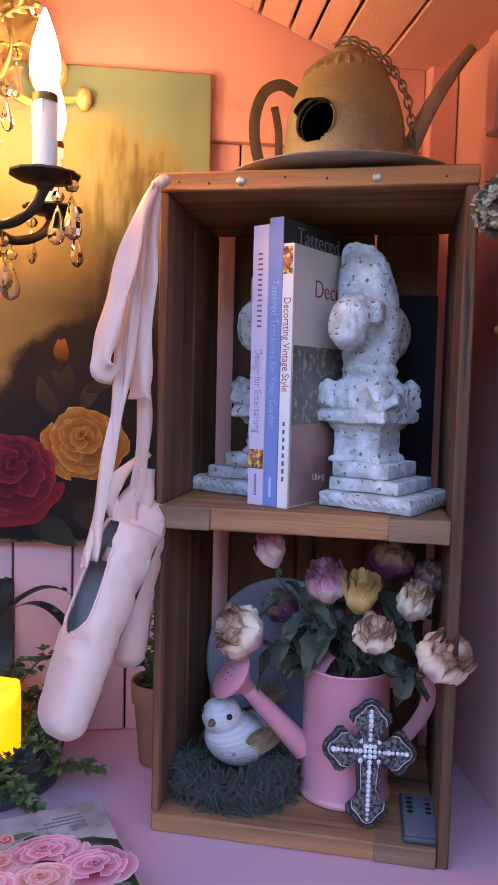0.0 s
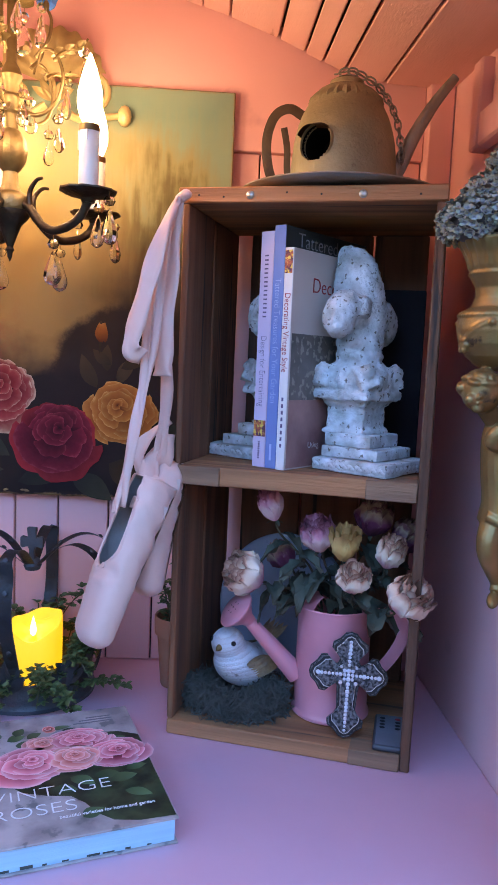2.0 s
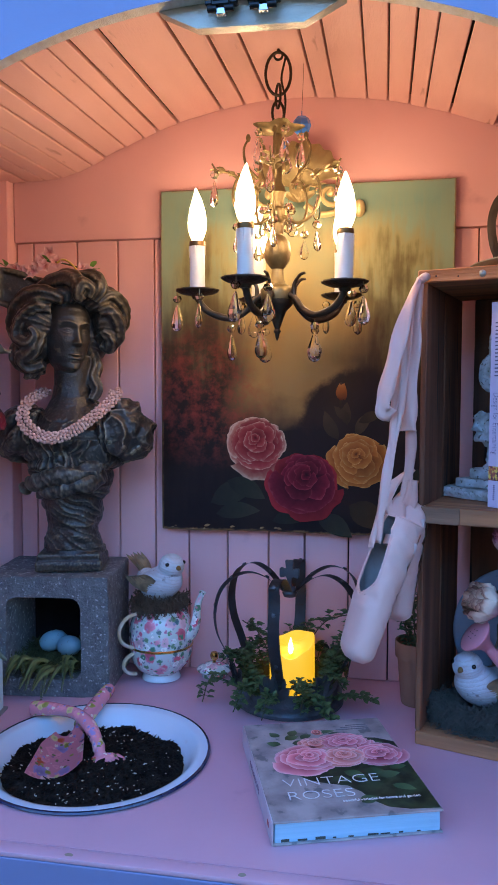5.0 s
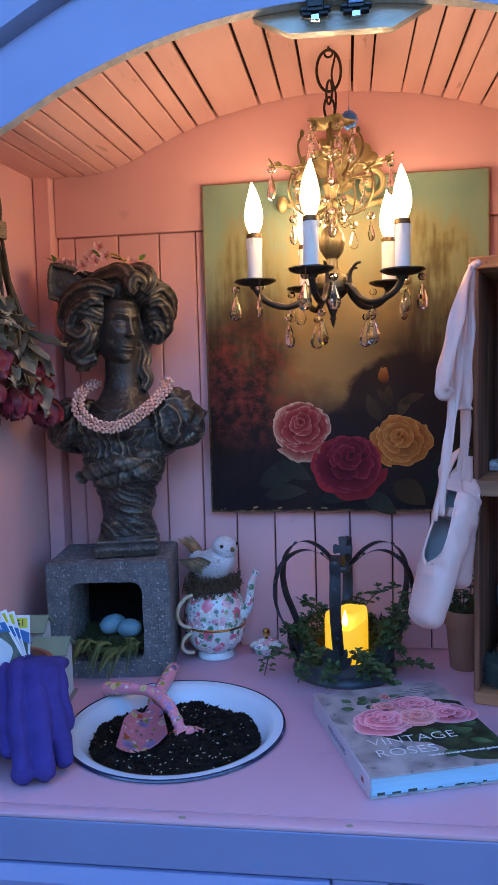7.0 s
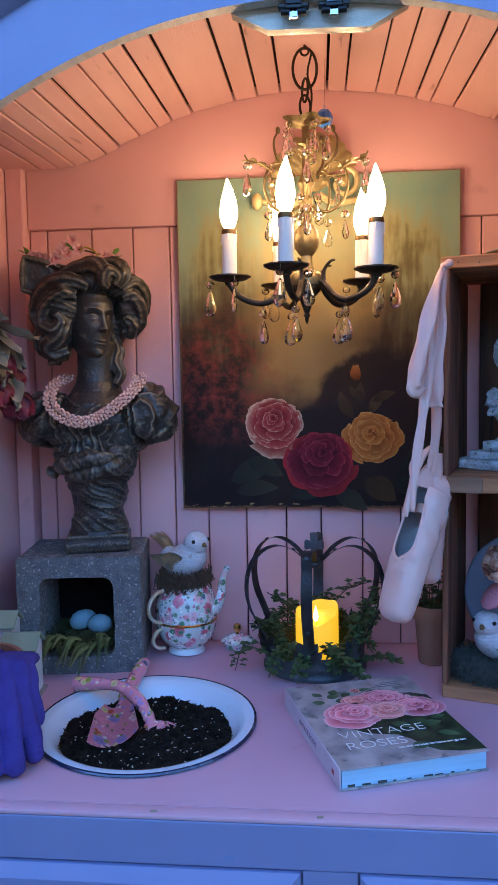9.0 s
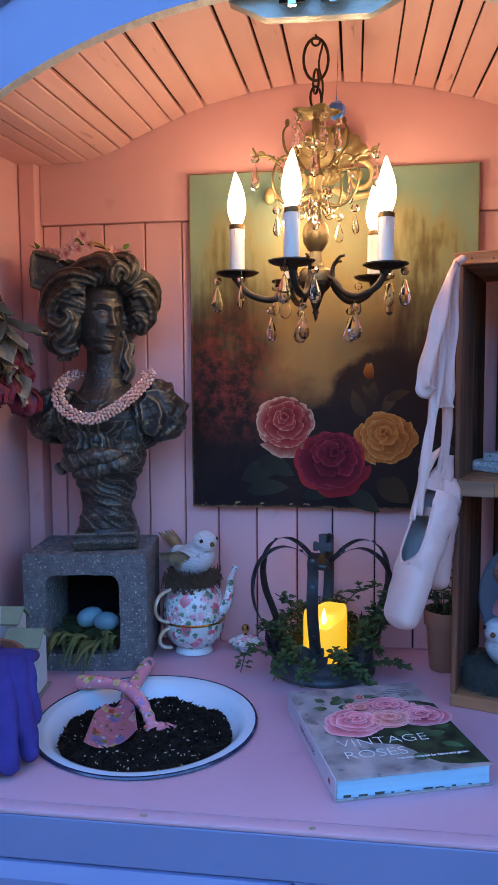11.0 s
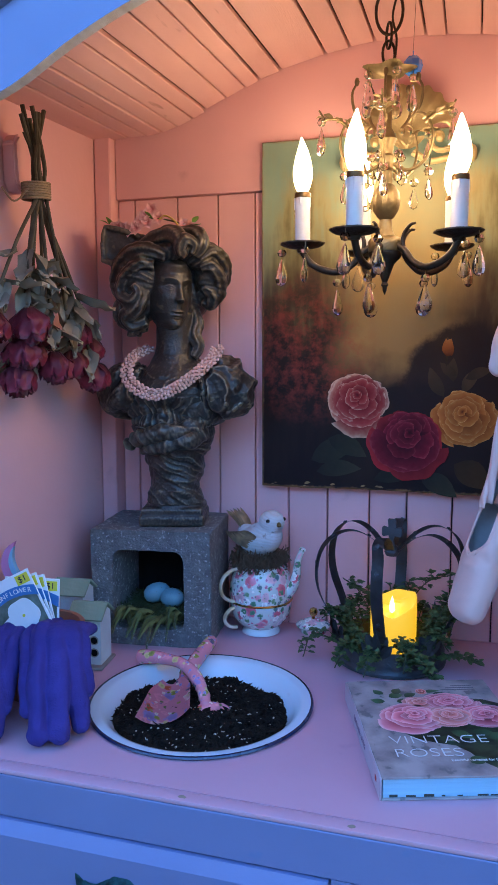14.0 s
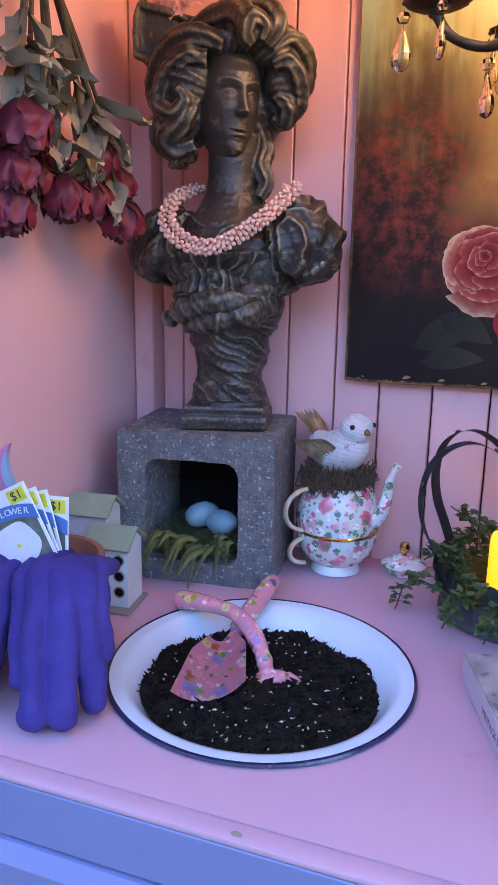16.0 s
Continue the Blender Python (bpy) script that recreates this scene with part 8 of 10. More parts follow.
part("shade_backing", bm, surf("hollow_shade_black", (0.012, 0.012, 0.013), (0.008, 0.008, 0.009), 0.95, 0, 40, 200, 0.3, spec=0.1), blk, "added black sheet that stands for the shade in the hollow")
EGG = surf("speckled_blue_egg", (0.19, 0.36, 0.41), (0.14, 0.28, 0.33), 0.5, 0, 20, 200, 0.1, c3=(0.12, 0.15, 0.13), spots=0.06, spot_scale=160)
for u, v, z, a, b_ in ((0.100, 0.055, 0.078, 30, 75), (0.133, 0.040, 0.074, -25, 80)):
    bm = bmesh.new()
    lathe(bm, [(0, -0.024), (0.009, -0.0215), (0.0155, -0.013), (0.0175, -0.002), (0.0155, 0.010), (0.009, 0.020), (0, 0.0245)], 28)
    solo("egg", bm, EGG, BL @ lay(u, v, z, a) @ pose(0, 0, 0, 0, b_, 0), "pale blue speckled egg in the block's hollow", "egg", "eggs in the block")
bed = bmesh.new()
rg = random.Random(31)
for i in range(520):
    x, y = rg.uniform(0.043, 0.160), rg.uniform(0.010, 0.12)
    z = 0.0335
    pts = [(x + rg.uniform(-0.012, 0.012), y + rg.uniform(-0.01, 0.01), z + 0.0085 * k + rg.uniform(0, 0.007)) for k in range(4)]
    tube(bed, pts, 0.0008, 4, caps=False)
lathe(bed, [(0, 0.052), (0.035, 0.050), (0.052, 0.040), (0.055, 0.0345)], 18, Matrix.Translation((0.101, 0.064, 0)) @ Matrix.Diagonal((1, 0.95, 1, 1)))
solo("moss_bed", bed, surf("olive_moss", (0.07, 0.085, 0.025), (0.03, 0.04, 0.015), 0.95, 0, 70, 300, 0.8), BL, "olive moss under the eggs in the block", "moss", kind="stuff", angle=60)
FERN = ramp_uv("fern_green", [(0.0, (0.08, 0.10, 0.025)), (1.0, (0.20, 0.20, 0.06))], 0.7, grain=0.5, scale=50)
fg = random.Random(61)
FR = []
for k in range(17):
    fx = 0.048 + 0.098 * fg.random()
    FR.append(((fx, fg.uniform(0.012, 0.045), fg.uniform(0.042, 0.056)), (fx + fg.uniform(-0.035, 0.035), fg.uniform(-0.038, -0.008), fg.uniform(0.004, 0.058)), (0, -0.010, fg.uniform(0.012, 0.026))))
for k, (p, q, sag) in enumerate(FR):
    fr = thing("fern_frond", BL, "yellow-green fern frond spilling out of the block's hollow", "fern", "fern fronds in the block")
    b0, t0 = Vector(p), Vector(q)
    pts = spline([b0, (b0 + t0) / 2 + Vector(sag), t0], 13)
    bm = bmesh.new()
    tube(bm, pts, 0.0007, 4)
    part("rachis", bm, VINE, fr)
    bm = bmesh.new()
    for i in range(2, len(pts) - 1):
        d = (pts[i + 1] - pts[i]).normalized()
        for sgn in (-1, 1):
            s = d.cross(Vector((0, -0.5, 0.85))).normalized() * sgn
            leaf(bm, pts[i], s + d * 0.6, 0.0125 * (1.12 - i / len(pts)), 0.0030, 0.3, i)
    tagged(part("frond_blade", bm, FERN, fr, angle=60), kind="stuff")

# ---- bust on the block: one plain mesh ----
BRONZED = surf("bronzed_plaster", (0.056, 0.048, 0.040), (0.013, 0.0125, 0.014), 0.40, 0.2, 22, 170, 0.6, 0.25, c3=(0.15, 0.12, 0.075), spots=0.08, spot_scale=34, spec=0.5)
bx, by, bz = -0.590, 0.940, TOP + KH + 0.0015
bm = bmesh.new()
box(bm, -0.060, 0.060, -0.050, 0.050, 0.0, 0.019, 0.005, pose(0.004, 0, 0, 0, 0, 15), 2)
box(bm, -0.056, 0.056, -0.046, 0.046, 0.017, 0.031, 0.004, pose(0.004, 0, 0, 0, 0, 15), 2)
lathe(bm, [(0.0, 0.026), (0.058, 0.027), (0.053, 0.036), (0.047, 0.047), (0.0430, 0.060), (0.0420, 0.074), (0.044, 0.090), (0.0475, 0.106), (0.052, 0.122), (0.058, 0.140), (0.066, 0.158), (0.075, 0.180), (0.06, 0.20), (0, 0.205)], 44, Matrix.Translation((0.007, 0, 0)) @ Matrix.Diagonal((1, 0.80, 1, 1)), wave=lambda a, k: 1 + 0.045 * math.sin(3 * a + 0.9 * k) + 0.03 * math.sin(5 * a - 1.3 * k))
tube(bm, spline([(0.066, -0.030, 0.178), (0.030, -0.060, 0.168), (-0.020, -0.064, 0.158), (-0.056, -0.044, 0.146), (-0.079, -0.026, 0.134)], 5), [0.0125 - 0.00046 * i for i in range(21)], 9)
tube(bm, spline([(0.070, -0.020, 0.168), (0.048, -0.052, 0.150), (0.006, -0.060, 0.142), (-0.040, -0.044, 0.130)], 5), [0.0115 - 0.0004 * i for i in range(16)], 9)
# chest, shoulders, puffed sleeves and a gathered frill
ball(bm, (0.010, 0.004, 0.208), (0.098, 0.056, 0.046), 3)
ball(bm, (0.010, 0.004, 0.245), (0.072, 0.048, 0.048), 3)
ball(bm, (0.009, 0.000, 0.230), (0.084, 0.064, 0.040), 3)
ball(bm, (-0.084, 0.000, 0.232), (0.050, 0.048, 0.042), 3, pose(0, 0, 0, 0, -18, 0))
ball(bm, (0.106, -0.002, 0.238), (0.050, 0.050, 0.045), 3, pose(0, 0, 0, 0, 8, 0))
frill = bmesh.new()
grid = []
for i in range(13):
    t = i / 12
    row = []
    for j in range(141):
        a = math.pi * (0.90 + 1.20 * j / 140)
        ph = 11 * a + 2.6 * math.sin(2.3 * a) + 1.6 * t
        wv = math.sin(ph) + 0.45 * math.sin(2.1 * ph + 1.3)
        rx, ry = 0.058 + 0.086 * t ** 0.8, 0.050 + 0.034 * t ** 0.8
        k = 1 + 0.075 * t * wv
        row.append((0.011 + rx * k * math.cos(a), ry * k * math.sin(a), 0.252 - 0.058 * t ** 1.5 + 0.020 * abs(math.cos(a)) * (1 - 0.4 * t) + 0.0075 * t * math.sin(ph + 1.1) - 0.014 * t * t * abs(math.sin(a))))
    grid.append(row)
patch(frill, grid)
bmesh.ops.solidify(frill, geom=frill.faces[:], thickness=0.010)
tmp_me = bpy.data.meshes.new("frill")
frill.to_mesh(tmp_me)
frill.free()
bm.from_mesh(tmp_me)
bpy.data.meshes.remove(tmp_me)
# neck and head, turned to the side
lathe(bm, [(0, 0.236), (0.062, 0.244), (0.060, 0.258), (0.046, 0.278), (0.0365, 0.296), (0.0325, 0.318), (0.0320, 0.345), (0.030, 0.366), (0, 0.372)], 32, Matrix(((1, 0, 0.04, -0.006), (0, 1, -0.04, 0.018), (0, 0, 1, 0), (0, 0, 0, 1))))
HM = Matrix.Translation((0.003, -0.008, 0.400)) @ pose(0, 0, 0, 3, 3, 48)
HV = pose(0, 0, 0, 0, 0, 16)
H3 = HM.to_3x3().to_4x4()
ball(bm, HM @ Vector((0, 0.014, 0.014)), (0.043, 0.050, 0.054), 3, H3)
ball(bm, HM @ Vector((0, -0.004, -0.012)), (0.0330, 0.036, 0.042), 3, H3)
ball(bm, HM @ Vector((0, -0.020, -0.040)), (0.018, 0.020, 0.014), 3, H3)


def lock(ctrl, r0, r1, n=6):
    """A thick wave of hair that swells in its middle."""
    p = [HV @ Vector(q) for q in spline(ctrl, n)]
    m_ = len(p) - 1
    side, rings = None, []
    for i, c in enumerate(p):
        d = (p[min(i + 1, m_)] - p[max(i - 1, 0)]).normalized()
        side = d.orthogonal().normalized() if side is None else (side - d * side.dot(d)).normalized()
        u_ = d.cross(side)
        r = (r0 + (r1 - r0) * i / m_) * (0.72 + 0.40 * math.sin(math.pi * i / m_))
        rings.append([bm.verts.new(c + (side * math.cos(a) + u_ * math.sin(a)) * (r * (1 + 0.13 * math.cos(6 * a + 0.05 * i)))) for a in [2 * math.pi * k / 36 for k in range(36)]])
    for a, b in zip(rings, rings[1:]):
        for k in range(36):
            bm.faces.new((a[k], a[(k + 1) % 36], b[(k + 1) % 36], b[k]))
    bm.faces.new(rings[0][::-1])
    bm.faces.new(rings[-1])


# swept-up hair: full side waves, a raised roll in front and a few curls
for c, r in (((-0.050, 0.006, 0.404), (0.040, 0.046, 0.056)), ((-0.046, -0.020, 0.424), (0.034, 0.028, 0.034)), ((0.030, -0.024, 0.474), (0.040, 0.034, 0.022)), ((0.056, -0.018, 0.458), (0.028, 0.028, 0.022)), ((0.000, -0.026, 0.466), (0.030, 0.026, 0.018)), ((-0.034, -0.014, 0.464), (0.044, 0.034, 0.022)), ((0.068, 0.000, 0.428), (0.025, 0.032, 0.036)), ((0.000, 0.022, 0.452), (0.070, 0.056, 0.038)), ((0.062, 0.024, 0.418), (0.030, 0.042, 0.044)), ((0.010, 0.032, 0.402), (0.060, 0.048, 0.060))):
    ball(bm, HV @ Vector(c), r, 3, HV)
for ctrl, r0, r1 in (
        (((0.000, -0.046, 0.458), (-0.036, -0.044, 0.468), (-0.070, -0.020, 0.454), (-0.088, 0.000, 0.420), (-0.076, -0.008, 0.388)), 0.013, 0.016),
        (((-0.020, -0.044, 0.444), (-0.044, -0.046, 0.444), (-0.070, -0.034, 0.424), (-0.078, -0.030, 0.398), (-0.060, -0.040, 0.384), (-0.047, -0.044, 0.398), (-0.055, -0.046, 0.412)), 0.012, 0.008),
        (((-0.036, -0.030, 0.412), (-0.050, -0.038, 0.378), (-0.070, -0.024, 0.360), (-0.058, -0.018, 0.346), (-0.036, -0.022, 0.352)), 0.013, 0.012),
        (((-0.080, 0.000, 0.388), (-0.083, 0.000, 0.366), (-0.064, 0.006, 0.348), (-0.040, 0.000, 0.344)), 0.015, 0.014),
        (((0.024, -0.052, 0.458), (0.026, -0.058, 0.480), (0.010, -0.044, 0.492), (-0.022, -0.026, 0.486), (-0.054, -0.006, 0.470)), 0.014, 0.014),
        (((0.048, -0.046, 0.458), (0.060, -0.046, 0.476), (0.048, -0.038, 0.492), (0.020, -0.022, 0.492), (-0.010, 0.000, 0.488)), 0.013, 0.015),
        (((0.034, -0.056, 0.456), (0.026, -0.064, 0.466), (0.034, -0.066, 0.482), (0.048, -0.060, 0.474), (0.044, -0.058, 0.460)), 0.010, 0.007),
        (((0.052, -0.042, 0.456), (0.074, -0.032, 0.468), (0.091, -0.010, 0.450), (0.092, 0.000, 0.424), (0.080, -0.012, 0.408)), 0.013, 0.013),
        (((0.058, -0.034, 0.440), (0.076, -0.034, 0.442), (0.087, -0.020, 0.420), (0.085, -0.010, 0.396), (0.070, -0.014, 0.386)), 0.011, 0.012),
        (((0.062, -0.020, 0.410), (0.076, -0.018, 0.396), (0.072, -0.008, 0.380), (0.058, -0.006, 0.386)), 0.011, 0.009),
        (((0.042, 0.008, 0.372), (0.048, 0.000, 0.350), (0.043, -0.008, 0.328), (0.052, -0.012, 0.308), (0.044, -0.020, 0.290)), 0.012, 0.010)):
    lock(ctrl, r0, r1)
# boxy bow at the back of the head
prism(bm, [(-0.107, 0.512), (-0.111, 0.456), (-0.084, 0.446), (-0.046, 0.464), (-0.034, 0.492)], -0.008, 0.050, HV)
tube(bm, [HV @ Vector((x, -0.008, z)) for x, z in ((-0.034, 0.490), (-0.070, 0.503), (-0.107, 0.511), (-0.111, 0.484), (-0.110, 0.456), (-0.084, 0.446))], 0.0055, 8)
bust = solo("bust_statue", bm, BRONZED, lay(bx, by, bz, 0), "dark bronzed bust statue with swept-up hair standing on the block", "statue")
rm = bust.modifiers.new("join", "REMESH")
rm.mode, rm.voxel_size, rm.use_smooth_shade = "VOXEL", 0.0016, True
sm = bust.modifiers.new("soften", "SMOOTH")
sm.factor, sm.iterations = 0.5, 4
joined = bpy.data.meshes.new_from_object(bust.evaluated_get(bpy.context.evaluated_depsgraph_get()))
bust.modifiers.clear()
bust.data = joined
# keep the one large body, drop stray crumbs
clean = bmesh.new()
clean.from_mesh(joined)
todo, keep = set(clean.verts), []
while todo:
    stack, group = [todo.pop()], []
    while stack:
        v = stack.pop()
        group.append(v)
        for e in v.link_edges:
            w = e.other_vert(v)
            if w in todo:
                todo.discard(w)
                stack.append(w)
    if len(group) > len(keep):
        keep = group
keep = set(keep)
bmesh.ops.delete(clean, geom=[v for v in clean.verts if v not in keep], context="VERTS")
clean.to_mesh(joined)
clean.free()
HI = HM.inverted()


def ridge(p):
    return 1 - 2 * abs(noise.noise(p))


# worn, dry-brushed ridges show paler bronze
bn = BRONZED.node_tree
geo = bn.nodes.new("ShaderNodeNewGeometry")
brr = bn.nodes.new("ShaderNodeMapRange")
brr.inputs["From Min"].default_value, brr.inputs["From Max"].default_value = 0.505, 0.60
brm = bn.nodes.new("ShaderNodeMix")
brm.data_type = "RGBA"
brm.inputs["B"].default_value = (0.36, 0.30, 0.20, 1)
bsock = bn.nodes["Principled BSDF"].inputs["Base Color"]
bprev = bsock.links[0].from_socket
links(bn, (geo.outputs["Pointiness"], brr.inputs["Value"]), (brr.outputs[0], brm.inputs["Factor"]), (bprev, brm.inputs["A"]), (brm.outputs["Result"], bsock))
# carve strands of hair, folds of cloth and a worn surface
carved = []
for v in joined.vertices:
    c, n = v.co, v.normal
    q = HI @ c
    warp = Vector((noise.noise(c * 24), noise.noise(c * 24 + Vector((7, 0, 0))), noise.noise(c * 24 + Vector((0, 9, 0)))))
    if c.z > 0.320 and abs(q.x) < 0.036 and -0.062 < q.z < 0.044 and q.y < -0.014:
        d = 0.0
    elif c.z > 0.335 and abs(c.x) < 0.13:
        phi = math.atan2(q.z - 0.01, q.x)
        d = 0.0 if c.z < 0.376 and math.hypot(c.x - 0.008, c.y - 0.004) < 0.043 else 0.0005 * math.sin(13 * phi + 5 * warp.x + 40 * q.y) + 0.0005 * math.sin(33 * phi + 6 * warp.y + 50 * q.y)
    elif c.z > 0.225 and abs(c.x - 0.012) < 0.064 and c.y < 0.03 and c.z < 0.345:
        d = 0.0004 * noise.noise(c * 150)
    elif c.z > 0.175:
        sx_ = 0.072 if c.x > 0.01 else -0.050
        sl = min(max((abs(c.x - 0.010) - 0.060) / 0.03, 0.0), 1.0)
        d = 0.0105 * sl * ridge(Vector((2.6 * math.atan2(c.z - 0.285, abs(c.x - sx_)), c.y * 16, 20 * math.hypot(c.z - 0.285, c.x - sx_))) + warp * 0.7) + 0.0045 * (1 - sl) * ridge(Vector((3.8 * math.atan2(c.y, c.x), 12 * c.xy.length, c.z * 16)) + warp * 0.7) + 0.0015 * ridge(c * 55 + warp) + 0.0007 * ridge(c * 130)
    elif c.z > 0.036:
        hx_ = c.z + 0.62 * c.x
        d = 0.0075 * ridge(Vector((c.x * 7, c.y * 7, hx_ * 30)) + warp * 0.35) * min((c.z - 0.036) / 0.02, 1.0) + 0.0022 * ridge(Vector((c.x * 14, c.y * 14, hx_ * 75)) + warp * 0.5) + 0.0006 * ridge(c * 150)
    else:
        d = 0.0010 * noise.noise(c * 80)
    p = c + n * (d + 0.0004 * noise.noise(c * 260))
    if c.z < 0.34:
        p.x = 0.010 + (p.x - 0.010) * (1 - 0.055 * min((0.34 - c.z) / 0.06, 1.0))
    carved.append(p)
for v, c in zip(joined.vertices, carved):
    v.co = c


def interp(x, table):
    for (x0, y0), (x1, y1) in zip(table, table[1:]):
        if x0 <= x <= x1:
            t = (x - x0) / (x1 - x0)
            t = t * t * (3 - 2 * t) * 0.5 + t * 0.5
            return y0 + (y1 - y0) * t
    return table[0][1] if x < table[0][0] else table[-1][1]


def bump2(x, z, cx, cz, sx, sz, amp):
    return amp * math.exp(-((x - cx) / sx) ** 2 - ((z - cz) / sz) ** 2)


FACE_W = [(-0.064, 0.010), (-0.058, 0.017), (-0.048, 0.0255), (-0.034, 0.0325), (-0.016, 0.0370), (0.004, 0.0385), (0.024, 0.0380), (0.056, 0.0340)]
FACE_D = [(-0.064, 0.026), (-0.060, 0.0380), (-0.054, 0.0445), (-0.046, 0.0445), (-0.034, 0.0470), (-0.022, 0.0475), (-0.010, 0.0485), (0.004, 0.0480), (0.016, 0.0495), (0.030, 0.0485), (0.044, 0.0420), (0.056, 0.0330)]


def face_depth(x, z):
    """How far the face stands forward of the head's middle."""
    w = interp(z, FACE_W)
    q = min(abs(x) / w, 1.0)
    d = interp(z, FACE_D) * (1 - q ** 2.1) ** 0.5
    ax = abs(x)
    run = min(max((0.013 - z) / 0.025, 0.0), 1.0)
    tip = 1 / (1 + math.exp(-(z + 0.0150) / 0.0011))
    top = 1 / (1 + math.exp((z - 0.0170) / 0.0030))
    d += (0.0030 + 0.0100 * run ** 1.2) * math.exp(-(x / (0.0038 + 0.0016 * run)) ** 2) * tip * top
    d += bump2(ax, z, 0.0058, -0.0122, 0.0030, 0.0032, 0.0042) + bump2(x, z, 0, -0.0112, 0.0046, 0.0040, 0.0014)
    d += bump2(ax, z, 0.0160, 0.0090, 0.0105, 0.0062, -0.0074)
    d += bump2(ax, z, 0.0160, 0.0078, 0.0060, 0.0040, 0.0050)
    lid = 0.0112 - 0.55 * (ax - 0.0160) ** 2 / 0.0085
    d += 0.0013 * math.exp(-((z - lid) / 0.0010) ** 2) * math.exp(-((ax - 0.0160) / 0.0082) ** 4)
    low = 0.0040 + 0.35 * (ax - 0.0160) ** 2 / 0.0085
    d += 0.0008 * math.exp(-((z - low) / 0.0009) ** 2) * math.exp(-((ax - 0.0160) / 0.0075) ** 4)
    d += bump2(ax, z, 0.0166, 0.0076, 0.0014, 0.0014, -0.0009)
    brow = 0.0195 + 0.0035 * math.sin(min(max((ax - 0.004) / 0.024, 0), 1) * 2.6)
    d += 0.0020 * math.exp(-((z - brow) / 0.0026) ** 2) * math.exp(-((ax - 0.0165) / 0.0125) ** 4)
    d += bump2(ax, z, 0.0225, -0.0080, 0.0110, 0.0110, 0.0022)
    d += bump2(x, z, 0, -0.0312, 0.0078, 0.0021, 0.0030) + bump2(ax, z, 0.0034, -0.0306, 0.0030, 0.0018, 0.0008)
    d += bump2(x, z, 0, -0.0374, 0.0068, 0.0026, 0.0036) - 0.0026 * math.exp(-((z + 0.0342 - 0.9 * x * x / 0.06) / 0.0009) ** 2) * math.exp(-(x / 0.0096) ** 4)
    d += bump2(ax, z, 0.0108, -0.0340, 0.0024, 0.0026, -0.0014) + bump2(x, z, 0, -0.0225, 0.0016, 0.0045, -0.0010)
    d += bump2(x, z, 0, -0.0432, 0.0075, 0.0026, -0.0020) + bump2(x, z, 0, -0.0525, 0.0085, 0.0060, 0.0026)
    return d


face = bmesh.new()
face.from_mesh(joined)
rows_ = []
for i in range(151):
    z = -0.064 + 0.120 * i / 150
    w = interp(z, FACE_W)
    rows_.append([HM @ Vector((w * q, 0.006 - face_depth(w * q, z), z)) for q in [math.sin(math.pi * 0.5 * (j / 45 - 1)) for j in range(91)]])
patch(face, rows_)
face.to_mesh(joined)
face.free()
sharp(joined, 75)

# ---- pearl necklace on the bust ----
PEARL = surf("blush_pearl", (0.80, 0.50, 0.41), (0.72, 0.43, 0.35), 0.25, 0, 40, 100, 0.0, coat=0.5)
nk_ = thing("pearl_necklace", lay(bx, by, bz, 0), "twisted blush pink pearl necklace round the bust's neck", "necklace")
pb = bmesh.new()
ball(pb, (0, 0, 0), 0.0028, 2)
PB = mesh_of("pearl", pb, PEARL, 180)
path = spline([(-0.048, 0.020, 0.304), (-0.062, -0.020, 0.288), (-0.056, -0.056, 0.258), (-0.024, -0.076, 0.235), (0.012, -0.082, 0.228), (0.046, -0.076, 0.242), (0.076, -0.054, 0.268), (0.092, -0.018, 0.294), (0.078, 0.020, 0.304)], 10)
cum = [0.0]
for a, b in zip(path, path[1:]):
    cum.append(cum[-1] + (b - a).length)


def along(s):
    for i in range(len(cum) - 1):
        if cum[i + 1] >= s:
            t = (s - cum[i]) / max(cum[i + 1] - cum[i], 1e-9)
            return path[i].lerp(path[i + 1], t), (path[i + 1] - path[i]).normalized()
    return path[-1], (path[-1] - path[-2]).normalized()


for rope in (-1, 1):
    for strand in range(3):
        w = 0.0
        while w < cum[-1]:
            p, d = along(w)
            ph = w * 165 * rope + strand * 2 * math.pi / 3
            side = d.cross(Vector((0, -0.75, 0.66))).normalized()
            up_ = side.cross(d)
            share("pearl", PB, nk_, Matrix.Translation(p + side * (0.0062 * rope + 0.0037 * math.cos(ph)) + up_ * (0.0028 + 0.0035 * math.sin(ph))) @ Matrix.Scale(rnd(0.9, 1.1), 4))
            w += 0.0054

# ---- flower garland on the bust's hair ----
BLOSSOM = ramp_uv("pink_blossom", [(0.0, (0.55, 0.14, 0.14)), (0.5, (0.74, 0.36, 0.34)), (1.0, (0.80, 0.50, 0.46))], 0.7, grain=0.3, scale=80)
YELL = surf("yellow_ribbon", (0.55, 0.36, 0.05), None, 0.5)
gl = thing("flower_garland", lay(bx, by, bz, 0), "garland of small pink silk blossoms on the bust's head", "garland")
HB = [(-0.084, -0.018, 0.514), (-0.070, -0.022, 0.510), (-0.060, -0.026, 0.505), (-0.038, -0.026, 0.520), (-0.026, -0.028, 0.516), (-0.030, -0.026, 0.528), (-0.018, -0.026, 0.538), (0.036, -0.014, 0.512), (0.044, -0.012, 0.508), (-0.098, -0.012, 0.512), (-0.006, -0.026, 0.522), (-0.048, -0.026, 0.508)]
